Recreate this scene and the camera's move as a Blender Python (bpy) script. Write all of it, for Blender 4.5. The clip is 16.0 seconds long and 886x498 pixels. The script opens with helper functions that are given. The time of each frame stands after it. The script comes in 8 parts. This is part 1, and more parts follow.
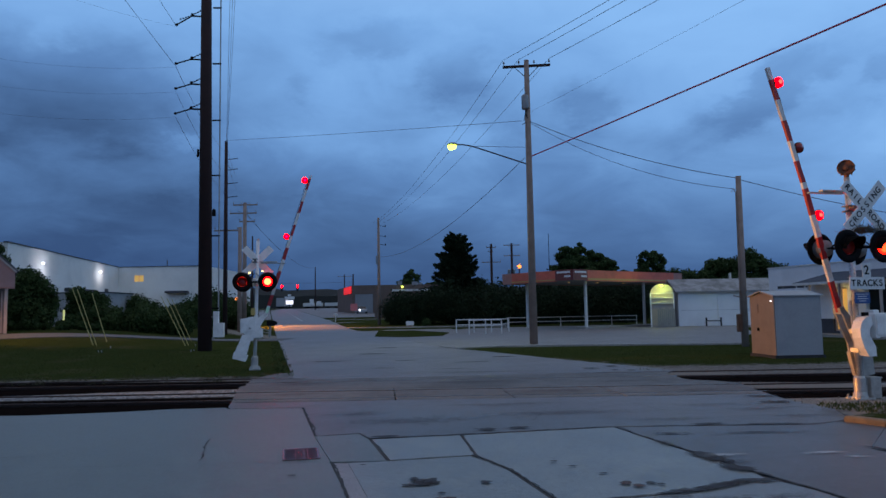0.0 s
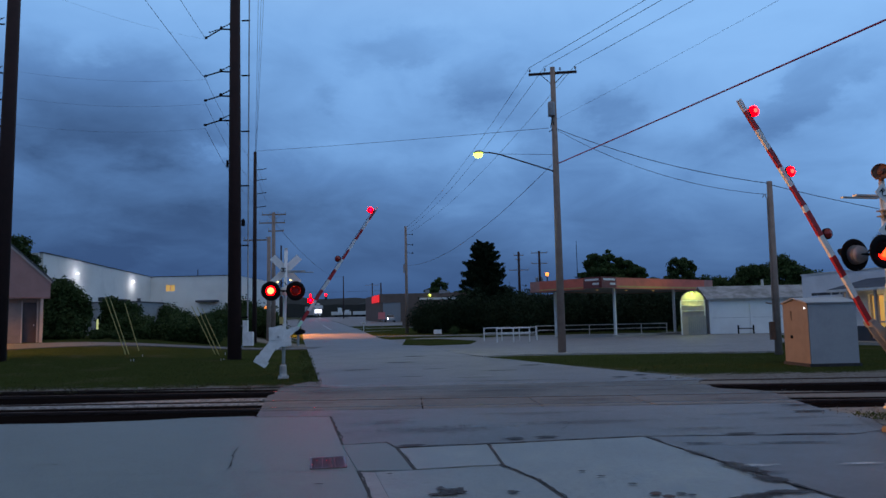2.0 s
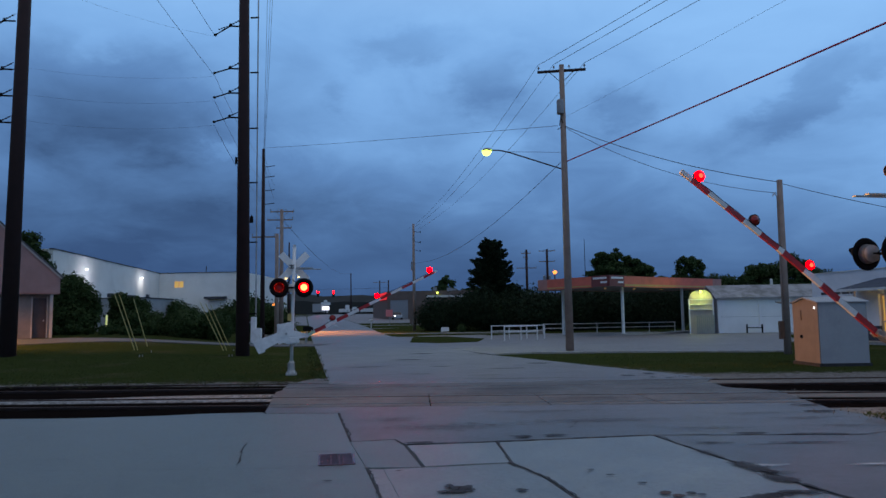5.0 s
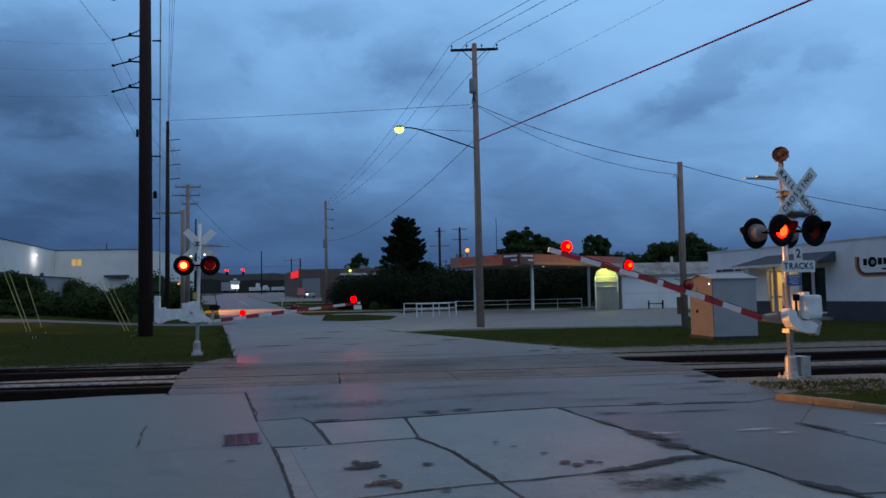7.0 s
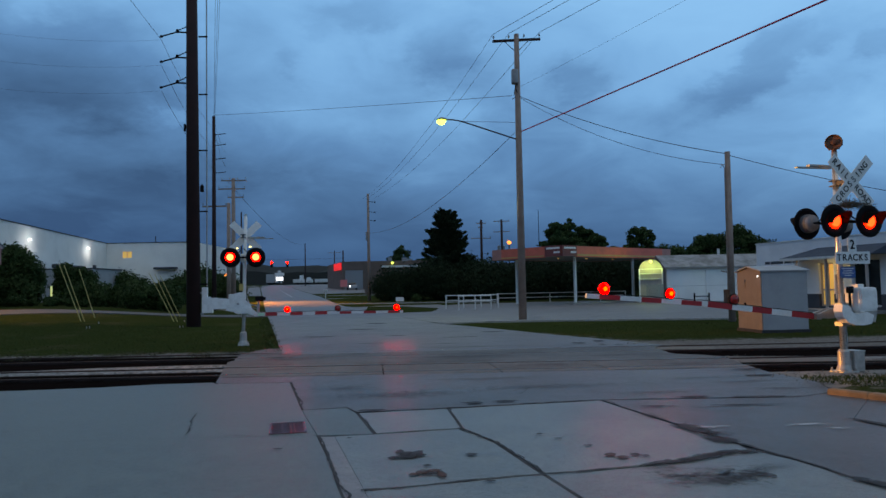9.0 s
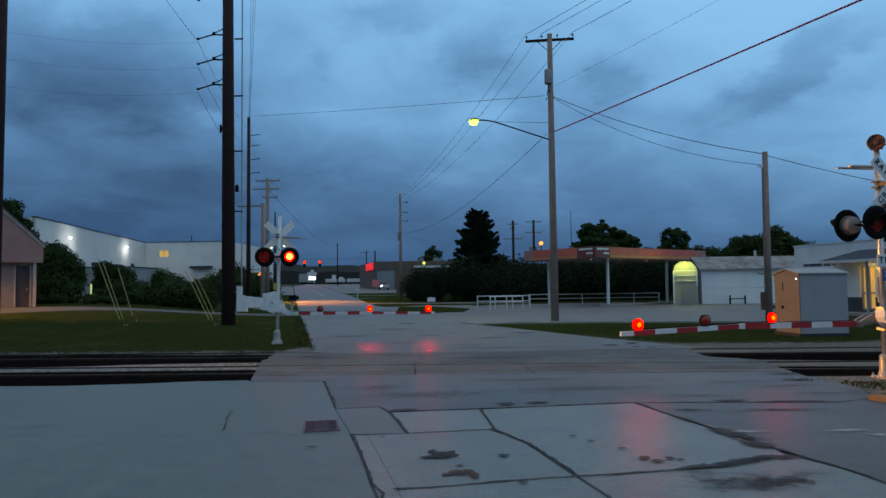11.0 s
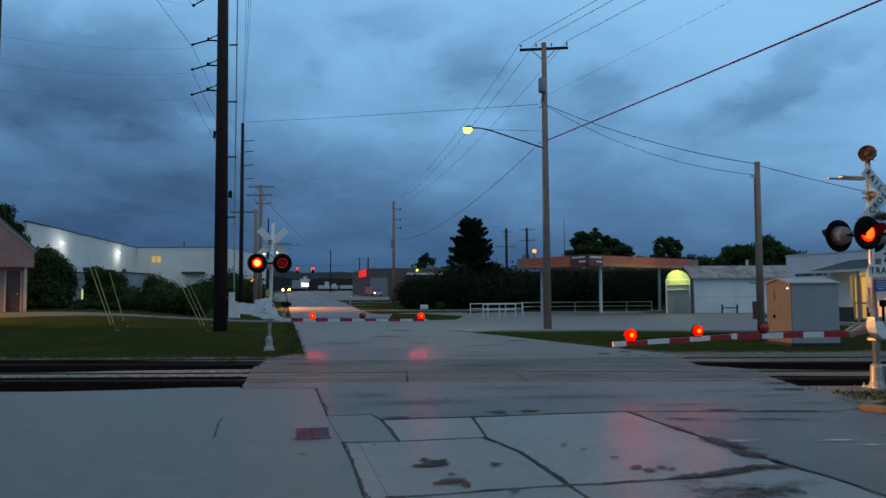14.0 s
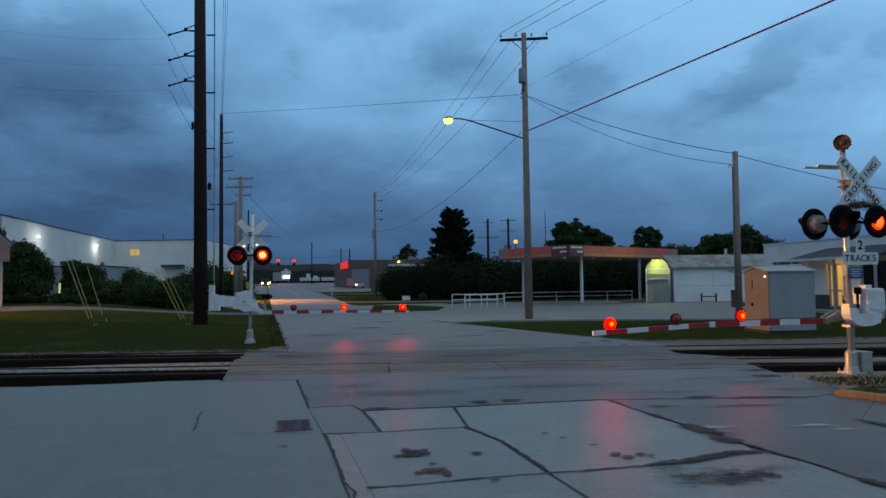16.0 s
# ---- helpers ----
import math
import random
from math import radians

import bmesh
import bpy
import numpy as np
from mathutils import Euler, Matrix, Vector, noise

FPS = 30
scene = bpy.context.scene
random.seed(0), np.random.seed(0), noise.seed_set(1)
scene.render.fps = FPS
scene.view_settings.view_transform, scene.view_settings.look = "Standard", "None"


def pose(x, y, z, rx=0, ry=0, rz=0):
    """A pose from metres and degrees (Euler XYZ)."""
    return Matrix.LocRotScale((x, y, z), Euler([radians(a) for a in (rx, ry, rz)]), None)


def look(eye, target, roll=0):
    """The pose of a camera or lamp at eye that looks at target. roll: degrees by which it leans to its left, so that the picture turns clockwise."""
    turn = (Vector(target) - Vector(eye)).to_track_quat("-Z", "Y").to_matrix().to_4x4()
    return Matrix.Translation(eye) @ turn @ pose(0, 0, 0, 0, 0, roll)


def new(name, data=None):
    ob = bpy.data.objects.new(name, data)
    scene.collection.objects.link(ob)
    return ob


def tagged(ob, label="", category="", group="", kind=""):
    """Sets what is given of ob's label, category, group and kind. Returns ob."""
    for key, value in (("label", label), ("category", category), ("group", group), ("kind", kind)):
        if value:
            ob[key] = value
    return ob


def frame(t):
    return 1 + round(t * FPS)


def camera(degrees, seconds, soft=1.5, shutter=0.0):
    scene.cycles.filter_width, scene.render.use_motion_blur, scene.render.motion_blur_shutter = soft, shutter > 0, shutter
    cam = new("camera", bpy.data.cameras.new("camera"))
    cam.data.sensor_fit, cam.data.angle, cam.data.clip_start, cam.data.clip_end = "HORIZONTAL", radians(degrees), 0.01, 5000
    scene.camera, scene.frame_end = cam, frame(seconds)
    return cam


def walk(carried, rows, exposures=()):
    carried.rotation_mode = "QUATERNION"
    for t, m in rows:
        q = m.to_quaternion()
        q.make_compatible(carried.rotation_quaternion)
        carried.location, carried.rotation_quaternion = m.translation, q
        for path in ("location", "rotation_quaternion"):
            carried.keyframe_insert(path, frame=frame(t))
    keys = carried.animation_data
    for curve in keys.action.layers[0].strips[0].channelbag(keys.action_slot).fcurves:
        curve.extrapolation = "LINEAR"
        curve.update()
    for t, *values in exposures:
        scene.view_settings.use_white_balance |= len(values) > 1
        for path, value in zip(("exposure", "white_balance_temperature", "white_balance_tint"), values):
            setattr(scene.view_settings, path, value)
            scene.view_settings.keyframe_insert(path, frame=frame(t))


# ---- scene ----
cam = camera(62.01, 16.0)
PATH = [
    (0.0, pose(-0.031, -0.023, 1.687, 94.852, 1.006, 0.100)),
    (0.5, pose(-0.025, -0.030, 1.695, 95.260, 1.026, 0.786)),
    (1.0, pose(-0.018, -0.013, 1.694, 95.496, 1.072, 1.322)),
    (1.5, pose(-0.005, -0.033, 1.697, 95.561, 1.135, 1.820)),
    (2.0, pose(-0.009, -0.005, 1.687, 95.532, 1.167, 2.254)),
    (2.5, pose(-0.013, 0.005, 1.679, 95.428, 1.212, 2.674)),
    (3.0, pose(-0.017, 0.015, 1.685, 95.404, 1.121, 3.007)),
    (5.5, pose(-0.033, 0.009, 1.684, 95.323, 0.672, 2.591)),
    (6.0, pose(-0.025, 0.004, 1.676, 94.681, 0.579, 1.213)),
    (6.5, pose(0.031, 0.010, 1.674, 94.033, 0.925, -1.936)),
    (7.0, pose(0.034, 0.013, 1.675, 93.527, 1.187, -3.887)),
    (7.5, pose(0.042, 0.002, 1.665, 93.158, 1.312, -3.886)),
    (8.0, pose(0.035, -0.008, 1.671, 93.071, 1.262, -2.940)),
    (8.5, pose(0.023, 0.001, 1.664, 93.049, 1.192, -1.785)),
    (9.0, pose(0.014, 0.018, 1.661, 92.995, 1.071, -0.656)),
    (11.5, pose(-0.009, -0.008, 1.663, 93.108, 0.551, 1.993)),
    (12.0, pose(-0.012, -0.020, 1.664, 93.288, 0.414, 2.136)),
    (12.5, pose(-0.007, -0.011, 1.661, 93.458, 0.294, 2.139)),
    (13.0, pose(-0.011, -0.011, 1.666, 93.569, 0.269, 1.942)),
    (13.5, pose(-0.004, -0.009, 1.667, 93.648, 0.254, 1.617)),
    (14.0, pose(-0.003, 0.009, 1.665, 93.624, 0.319, 1.231)),
    (14.5, pose(0.006, 0.018, 1.666, 93.547, 0.508, 0.985)),
    (15.0, pose(0.013, 0.030, 1.658, 93.417, 0.581, 0.800)),
    (15.5, pose(0.013, 0.023, 1.661, 93.198, 0.681, 0.468)),
    (16.0, pose(0.018, 0.009, 1.658, 92.921, 0.790, -0.163)),
]
walk(cam, PATH, [(0.0, -0.02, 6540, 20), (3.0, 0.0, 6560, 20), (7.5, 0.06, 6880, 14), (12.0, 0.10, 7120, 6), (16.0, 0.10, 7120, 6)])

# ---- world and light: overcast dusk, street and wall lamps ----
def nd(tree, kind, **vals):
    n = tree.nodes.new(kind)
    for k, v in vals.items():
        if k in n.inputs:
            n.inputs[k].default_value = v
    return n


def link(tree, a, b):
    tree.links.new(a, b)


def math_node(tree, op, a, b=None, clamp=False):
    n = tree.nodes.new("ShaderNodeMath")
    n.operation, n.use_clamp = op, clamp
    for i, v in enumerate((a, b)):
        if v is None:
            continue
        if isinstance(v, (int, float)):
            n.inputs[i].default_value = v
        else:
            link(tree, v, n.inputs[i])
    return n.outputs[0]


def ramp_node(tree, fac, stops, mode="EASE"):
    n = tree.nodes.new("ShaderNodeValToRGB")
    n.color_ramp.interpolation = mode
    while len(n.color_ramp.elements) < len(stops):
        n.color_ramp.elements.new(0.5)
    for e, (p, c) in zip(n.color_ramp.elements, stops):
        e.position, e.color = p, (*c, 1) if len(c) == 3 else c
    link(tree, fac, n.inputs[0])
    return n.outputs[0]


def mix_node(tree, fac, a, b, mode="MIX"):
    n = tree.nodes.new("ShaderNodeMix")
    n.data_type, n.blend_type = "RGBA", mode
    for sock, v in ((n.inputs[0], fac), (n.inputs[6], a), (n.inputs[7], b)):
        if isinstance(v, (int, float)):
            sock.default_value = v
        elif isinstance(v, (tuple, list)):
            sock.default_value = (*v, 1) if len(v) == 3 else v
        else:
            link(tree, v, sock)
    return n.outputs[2]


def make_world():
    w = bpy.data.worlds.new("dusk_sky")
    scene.world = w
    w.use_nodes = True
    t = w.node_tree
    t.nodes.clear()
    co = t.nodes.new("ShaderNodeTexCoord").outputs["Generated"]
    sep = t.nodes.new("ShaderNodeSeparateXYZ")
    link(t, co, sep.inputs[0])
    up = math_node(t, "MAXIMUM", sep.outputs[2], 0.0)
    den = math_node(t, "ADD", up, 0.30)
    px = math_node(t, "DIVIDE", sep.outputs[0], den)
    py = math_node(t, "DIVIDE", sep.outputs[1], den)
    comb = t.nodes.new("ShaderNodeCombineXYZ")
    link(t, px, comb.inputs[0])
    link(t, py, comb.inputs[1])
    comb.inputs[2].default_value = SKY_SEED
    # large cloud banks and their torn edges
    big = nd(t, "ShaderNodeTexNoise", Scale=1.3, Detail=2.0, Roughness=0.45, Distortion=0.3)
    fine = nd(t, "ShaderNodeTexNoise", Scale=3.6, Detail=6.0, Roughness=0.56, Distortion=0.5)
    for n in (big, fine):
        link(t, comb.outputs[0], n.inputs["Vector"])
    f = math_node(t, "ADD", math_node(t, "MULTIPLY", big.outputs[0], 0.38), math_node(t, "MULTIPLY", fine.outputs[0], 0.22))
    f = math_node(t, "ADD", f, 0.112)
    # lighter overhead and to the right of the road, heavier to its left and low down
    side = math_node(t, "MULTIPLY", sep.outputs[0], 0.15)
    lift = math_node(t, "MULTIPLY", math_node(t, "SUBTRACT", math_node(t, "MINIMUM", up, 0.36), 0.16), 0.85)
    f = math_node(t, "ADD", math_node(t, "ADD", f, side), lift)
    # single clouds: bearing and height in degrees, their half widths, tilt, and how much they darken or lighten
    rag = nd(t, "ShaderNodeTexNoise", Scale=5.5, Detail=6.0, Roughness=0.62)
    link(t, comb.outputs[0], rag.inputs["Vector"])
    ragc = t.nodes.new("ShaderNodeSeparateColor")
    link(t, rag.outputs["Color"], ragc.inputs[0])
    az = math_node(t, "MULTIPLY", math_node(t, "ARCTAN2", sep.outputs[0], sep.outputs[1]), 57.2958)
    el = math_node(t, "MULTIPLY", math_node(t, "ARCSINE", sep.outputs[2]), 57.2958)
    az = math_node(t, "ADD", az, math_node(t, "MULTIPLY", math_node(t, "SUBTRACT", ragc.outputs[0], 0.5), 9.0))
    el = math_node(t, "ADD", el, math_node(t, "MULTIPLY", math_node(t, "SUBTRACT", ragc.outputs[1], 0.5), 6.0))
    for a0, e0, wa, we, tilt, k in CLOUDS:
        ca, sa = math.cos(radians(tilt)), math.sin(radians(tilt))
        pa, pe = math_node(t, "SUBTRACT", az, a0), math_node(t, "SUBTRACT", el, e0)
        da = math_node(t, "DIVIDE", math_node(t, "ADD", math_node(t, "MULTIPLY", pa, ca), math_node(t, "MULTIPLY", pe, sa)), wa)
        de = math_node(t, "DIVIDE", math_node(t, "SUBTRACT", math_node(t, "MULTIPLY", pe, ca), math_node(t, "MULTIPLY", pa, sa)), we)
        d2 = math_node(t, "ADD", math_node(t, "MULTIPLY", da, da), math_node(t, "MULTIPLY", de, de))
        soft = math_node(t, "DIVIDE", k, math_node(t, "ADD", math_node(t, "POWER", d2, 2.2), 1.0))
        f = math_node(t, "ADD", f, soft)
    col = ramp_node(t, f, [(0.20, SKY_DARK), (0.38, SKY_MID), (0.52, SKY_LIGHT), (0.66, SKY_BRIGHT)], "LINEAR")
    # slate haze near the horizon
    haze = ramp_node(t, sep.outputs[2], [(0.0, (1, 1, 1)), (0.19, (0, 0, 0))])
    col = mix_node(t, math_node(t, "MULTIPLY", haze, 0.80), col, SKY_HAZE)
    # paler cloud cover overhead
    zen = ramp_node(t, sep.outputs[2], [(0.36, (0, 0, 0)), (0.75, (1, 1, 1))])
    col = mix_node(t, zen, col, SKY_ZENITH)
    bg = t.nodes.new("ShaderNodeBackground")
    link(t, col, bg.inputs[0])
    bg.inputs[1].default_value = 1.0
    out = t.nodes.new("ShaderNodeOutputWorld")
    link(t, bg.outputs[0], out.inputs[0])


SKY_SEED = 3.7
SKY_DARK = (0.041, 0.100, 0.218)
SKY_MID = (0.100, 0.243, 0.490)
SKY_LIGHT = (0.176, 0.406, 0.745)
SKY_BRIGHT = (0.236, 0.515, 0.885)
SKY_HAZE = (0.030, 0.073, 0.182)
SKY_ZENITH = (0.352, 0.384, 0.436)
CLOUDS = ((-25.0, 14.2, 5.0, 2.0, -6, -0.035), (-27.5, 15.5, 8.0, 4.6, 0, -0.135), (-19.4, 12.8, 1.4, 0.6, 10, 0.070), (-28.2, 19.3, 1.5, 1.1, 0, 0.050), (-4.9, 21.0, 4.2, 1.8, 0, -0.110), (1.2, 18.7, 3.2, 2.4, 30, -0.095), (-9.1, 19.2, 1.0, 0.9, 0, -0.040), (-11.2, 16.9, 1.1, 0.8, 0, -0.050),
          (-4.5, 14.8, 6.5, 3.5, 0, 0.050), (11.4, 15.2, 2.2, 1.7, 0, -0.090), (-9.0, 11.0, 7.0, 2.4, 0, 0.060), (24.9, 15.1, 5.4, 1.4, 26, -0.125), (32.0, 15.6, 2.0, 1.7, 20, -0.120), (26.5, 13.4, 2.5, 1.0, 0, -0.040), (31.5, 10.5, 2.0, 1.7, 0, 0.040), (-14.6, 19.0, 3.2, 2.5, 0, -0.030), (-20.5, 6.0, 6.0, 3.0, 0, -0.090), (14.0, 4.5, 7.0, 2.5, 0, -0.040), (1.5, 13.6, 3.0, 1.8, 0, 0.050))
make_world()
scene.view_settings.exposure = 0.0


def lamp(name, kind, at, energy, colour, target=None, size=0.3, spot=90):
    d = bpy.data.lights.new(name, kind)
    d.energy, d.color = energy, colour
    if kind == "SPOT":
        d.spot_size, d.spot_blend, d.shadow_soft_size = radians(spot), 0.6, size
    elif kind == "AREA":
        d.size = size
    else:
        d.shadow_soft_size = size
    ob = new(name, d)
    ob.matrix_world = look(at, target) if target else pose(*at)
    return ob


SODIUM = (1.0, 0.43, 0.09)
lamp("sodium_light_side_street", "SPOT", (-40, 27.5, 3.2), 82000, SODIUM, (7.2, 12.7, 1.9), 0.2, 9.4)
lamp("sodium_light_yard", "SPOT", (-40, 27.8, 3.2), 50000, SODIUM, (10.7, 25.0, 1.05), 0.2, 4.6)
lamp("sodium_light_driveway", "SPOT", (-30, 36.5, 6.0), 4500, SODIUM, (-25.0, 38.6, 0.5), 0.3, 70)
lamp("sodium_light_road", "SPOT", (-22.0, 84.5, 7.0), 16000, (1.0, 0.34, 0.035), (-17.5, 82.0, 0.3), 0.3, 78)
lamp("street_light_pole", "SPOT", (0.35, 37.05, 9.9), 650, (0.86, 1.0, 0.55), (0.3, 36, 0), 0.25, 120)
lamp("garage_light", "POINT", (18.95, 64.42, 3.42), 75, (0.78, 1.0, 0.18), None, 0.15)
lamp("warehouse_light_a", "POINT", (-35.0, 66.3, 6.4), 50, (0.9, 0.97, 1.0), None, 0.15)
lamp("warehouse_light_b", "POINT", (-36.9, 80.7, 6.3), 38, (0.95, 0.97, 1.0), None, 0.15)
lamp("porch_light", "POINT", (20.9, 39.4, 2.3), 13, (1.0, 0.72, 0.25), None, 0.2)

# ---- materials ----
MATS = {}


def mat(name, colour, rough=0.7, metal=0.0, second=None, scale=3.0, fine=40.0, amount=0.5, bump=0.15, bump_scale=60.0, spots=None, coat=0.0, random_tone=0.0):
    """Two scales of variation: broad stains towards the second colour, fine grain, and fine relief."""
    if name in MATS:
        return MATS[name]
    m = bpy.data.materials.new(name)
    m.use_nodes = True
    t = m.node_tree
    b = t.nodes["Principled BSDF"]
    b.inputs["Roughness"].default_value, b.inputs["Metallic"].default_value = rough, metal
    b.inputs["Coat Weight"].default_value = coat
    second = second or tuple(c * 0.62 for c in colour)
    co = t.nodes.new("ShaderNodeTexCoord").outputs["Object"]
    a = nd(t, "ShaderNodeTexNoise", Scale=scale, Detail=5.0, Roughness=0.6, Distortion=0.3)
    g = nd(t, "ShaderNodeTexNoise", Scale=fine, Detail=3.0, Roughness=0.6)
    for n in (a, g):
        link(t, co, n.inputs["Vector"])
    fac = ramp_node(t, a.outputs[0], [(0.36, (0, 0, 0)), (0.68, (1, 1, 1))])
    col = mix_node(t, math_node(t, "MULTIPLY", fac, amount), colour, second)
    grain = ramp_node(t, g.outputs[0], [(0.3, (0.92, 0.92, 0.92)), (0.7, (1.07, 1.07, 1.07))], "LINEAR")
    col = mix_node(t, 1.0, col, grain, "MULTIPLY")
    if random_tone:
        r = t.nodes.new("ShaderNodeObjectInfo").outputs["Random"]
        v = math_node(t, "ADD", math_node(t, "MULTIPLY", r, 2 * random_tone), 1 - random_tone)
        hsv = t.nodes.new("ShaderNodeHueSaturation")
        link(t, col, hsv.inputs["Color"])
        link(t, v, hsv.inputs["Value"])
        col = hsv.outputs[0]
    link(t, col, b.inputs["Base Color"])
    rr = math_node(t, "ADD", math_node(t, "MULTIPLY", g.outputs[0], 0.22), rough - 0.11, True)
    link(t, rr, b.inputs["Roughness"])
    if bump:
        n2 = nd(t, "ShaderNodeTexNoise", Scale=bump_scale, Detail=4.0, Roughness=0.65)
        link(t, co, n2.inputs["Vector"])
        bp = nd(t, "ShaderNodeBump", Strength=bump, Distance=0.02)
        link(t, n2.outputs[0], bp.inputs["Height"])
        link(t, bp.outputs[0], b.inputs["Normal"])
    MATS[name] = m
    return m


def glow(name, colour, strength, base=None):
    if name in MATS:
        return MATS[name]
    m = bpy.data.materials.new(name)
    m.use_nodes = True
    b = m.node_tree.nodes["Principled BSDF"]
    b.inputs["Base Color"].default_value = (*(base or colour), 1)
    b.inputs["Emission Color"].default_value = (*colour, 1)
    b.inputs["Emission Strength"].default_value = strength
    b.inputs["Roughness"].default_value = 0.3
    b.inputs["Specular IOR Level"].default_value = 0.1
    MATS[name] = m
    return m


def glass(name, colour=(0.02, 0.025, 0.03), rough=0.05):
    if name in MATS:
        return MATS[name]
    m = bpy.data.materials.new(name)
    m.use_nodes = True
    b = m.node_tree.nodes["Principled BSDF"]
    b.inputs["Base Color"].default_value, b.inputs["Roughness"].default_value = (*colour, 1), rough
    b.inputs["Specular IOR Level"].default_value = 0.7
    MATS[name] = m
    return m


def ground_mat():
    """Grass, with gravel and bare dirt along the tracks and the verges."""
    m = bpy.data.materials.new("grass_and_gravel")
    m.use_nodes = True
    t = m.node_tree
    b = t.nodes["Principled BSDF"]
    pos = t.nodes.new("ShaderNodeNewGeometry").outputs["Position"]
    sep = t.nodes.new("ShaderNodeSeparateXYZ")
    link(t, pos, sep.inputs[0])
    n1 = nd(t, "ShaderNodeTexNoise", Scale=0.35, Detail=5.0, Roughness=0.6)
    n2 = nd(t, "ShaderNodeTexNoise", Scale=2.2, Detail=6.0, Roughness=0.7)
    n3 = nd(t, "ShaderNodeTexNoise", Scale=26.0, Detail=3.0, Roughness=0.7)
    stones = nd(t, "ShaderNodeTexVoronoi", Scale=16.0)
    for n in (n1, n2, n3, stones):
        link(t, pos, n.inputs["Vector"])
    grass = mix_node(t, n2.outputs[0], (0.026, 0.039, 0.012), (0.052, 0.067, 0.021))
    dry = ramp_node(t, n1.outputs[0], [(0.5, (0, 0, 0)), (0.72, (1, 1, 1))])
    grass = mix_node(t, math_node(t, "MULTIPLY", dry, 0.55), grass, (0.085, 0.078, 0.042))
    blade = ramp_node(t, n3.outputs[0], [(0.3, (0.55, 0.55, 0.55)), (0.7, (1.35, 1.35, 1.35))], "LINEAR")
    grass = mix_node(t, 1.0, grass, blade, "MULTIPLY")
    gravel = ramp_node(t, stones.outputs["Color"], [(0.1, (0.10, 0.098, 0.096)), (0.9, (0.34, 0.335, 0.325))], "LINEAR")
    gravel = mix_node(t, n2.outputs[0], gravel, (0.15, 0.135, 0.115))
    # gravel where the distance from the tracks, roughened by noise, is small
    dist = math_node(t, "ABSOLUTE", math_node(t, "SUBTRACT", sep.outputs[1], 16.6))
    rough = math_node(t, "MULTIPLY", math_node(t, "SUBTRACT", n2.outputs[0], 0.5), 3.6)
    shoulder = ramp_node(t, math_node(t, "MULTIPLY", sep.outputs[0], 0.1), [(0.1, (0, 0, 0)), (0.4, (1, 1, 1))])
    edge = math_node(t, "SUBTRACT", math_node(t, "ADD", dist, rough), math_node(t, "MULTIPLY", shoulder, 1.3))
    k = ramp_node(t, math_node(t, "MULTIPLY", edge, 0.1), [(0.36, (1, 1, 1)), (0.46, (0, 0, 0))])
    col = mix_node(t, k, grass, gravel)
    # paler fresh ballast between the two tracks
    mid = math_node(t, "ADD", math_node(t, "ABSOLUTE", math_node(t, "SUBTRACT", sep.outputs[1], 16.6)), math_node(t, "MULTIPLY", rough, 0.12))
    k3 = ramp_node(t, mid, [(0.55, (1, 1, 1)), (0.95, (0, 0, 0))])
    col = mix_node(t, math_node(t, "MULTIPLY", k3, 0.75), col, ramp_node(t, stones.outputs["Color"], [(0.1, (0.11, 0.115, 0.12)), (0.9, (0.46, 0.47, 0.47))], "LINEAR"))
    # crumbled pale edge between the road and the grass island
    nx = math_node(t, "ADD", math_node(t, "MULTIPLY", sep.outputs[0], 0.889), math_node(t, "MULTIPLY", sep.outputs[1], 0.458))
    off = math_node(t, "ABSOLUTE", math_node(t, "SUBTRACT", nx, 14.2))
    k2 = ramp_node(t, math_node(t, "MULTIPLY", math_node(t, "ADD", off, rough), 0.1), [(0.07, (1, 1, 1)), (0.15, (0, 0, 0))])
    col = mix_node(t, k2, col, mix_node(t, n3.outputs[0], (0.15, 0.14, 0.125), (0.33, 0.31, 0.28)))
    # oily ballast down in the track beds, ditch shade painted in as near-black
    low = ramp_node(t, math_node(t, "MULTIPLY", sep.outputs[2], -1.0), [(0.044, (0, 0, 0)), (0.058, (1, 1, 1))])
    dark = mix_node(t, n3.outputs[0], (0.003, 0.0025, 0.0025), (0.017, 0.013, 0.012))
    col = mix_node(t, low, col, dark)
    link(t, col, b.inputs["Base Color"])
    b.inputs["Roughness"].default_value = 0.95
    b.inputs["Specular IOR Level"].default_value = 0.0
    bp = nd(t, "ShaderNodeBump", Strength=0.7, Distance=0.05)
    link(t, n3.outputs[0], bp.inputs["Height"])
    link(t, bp.outputs[0], b.inputs["Normal"])
    return m


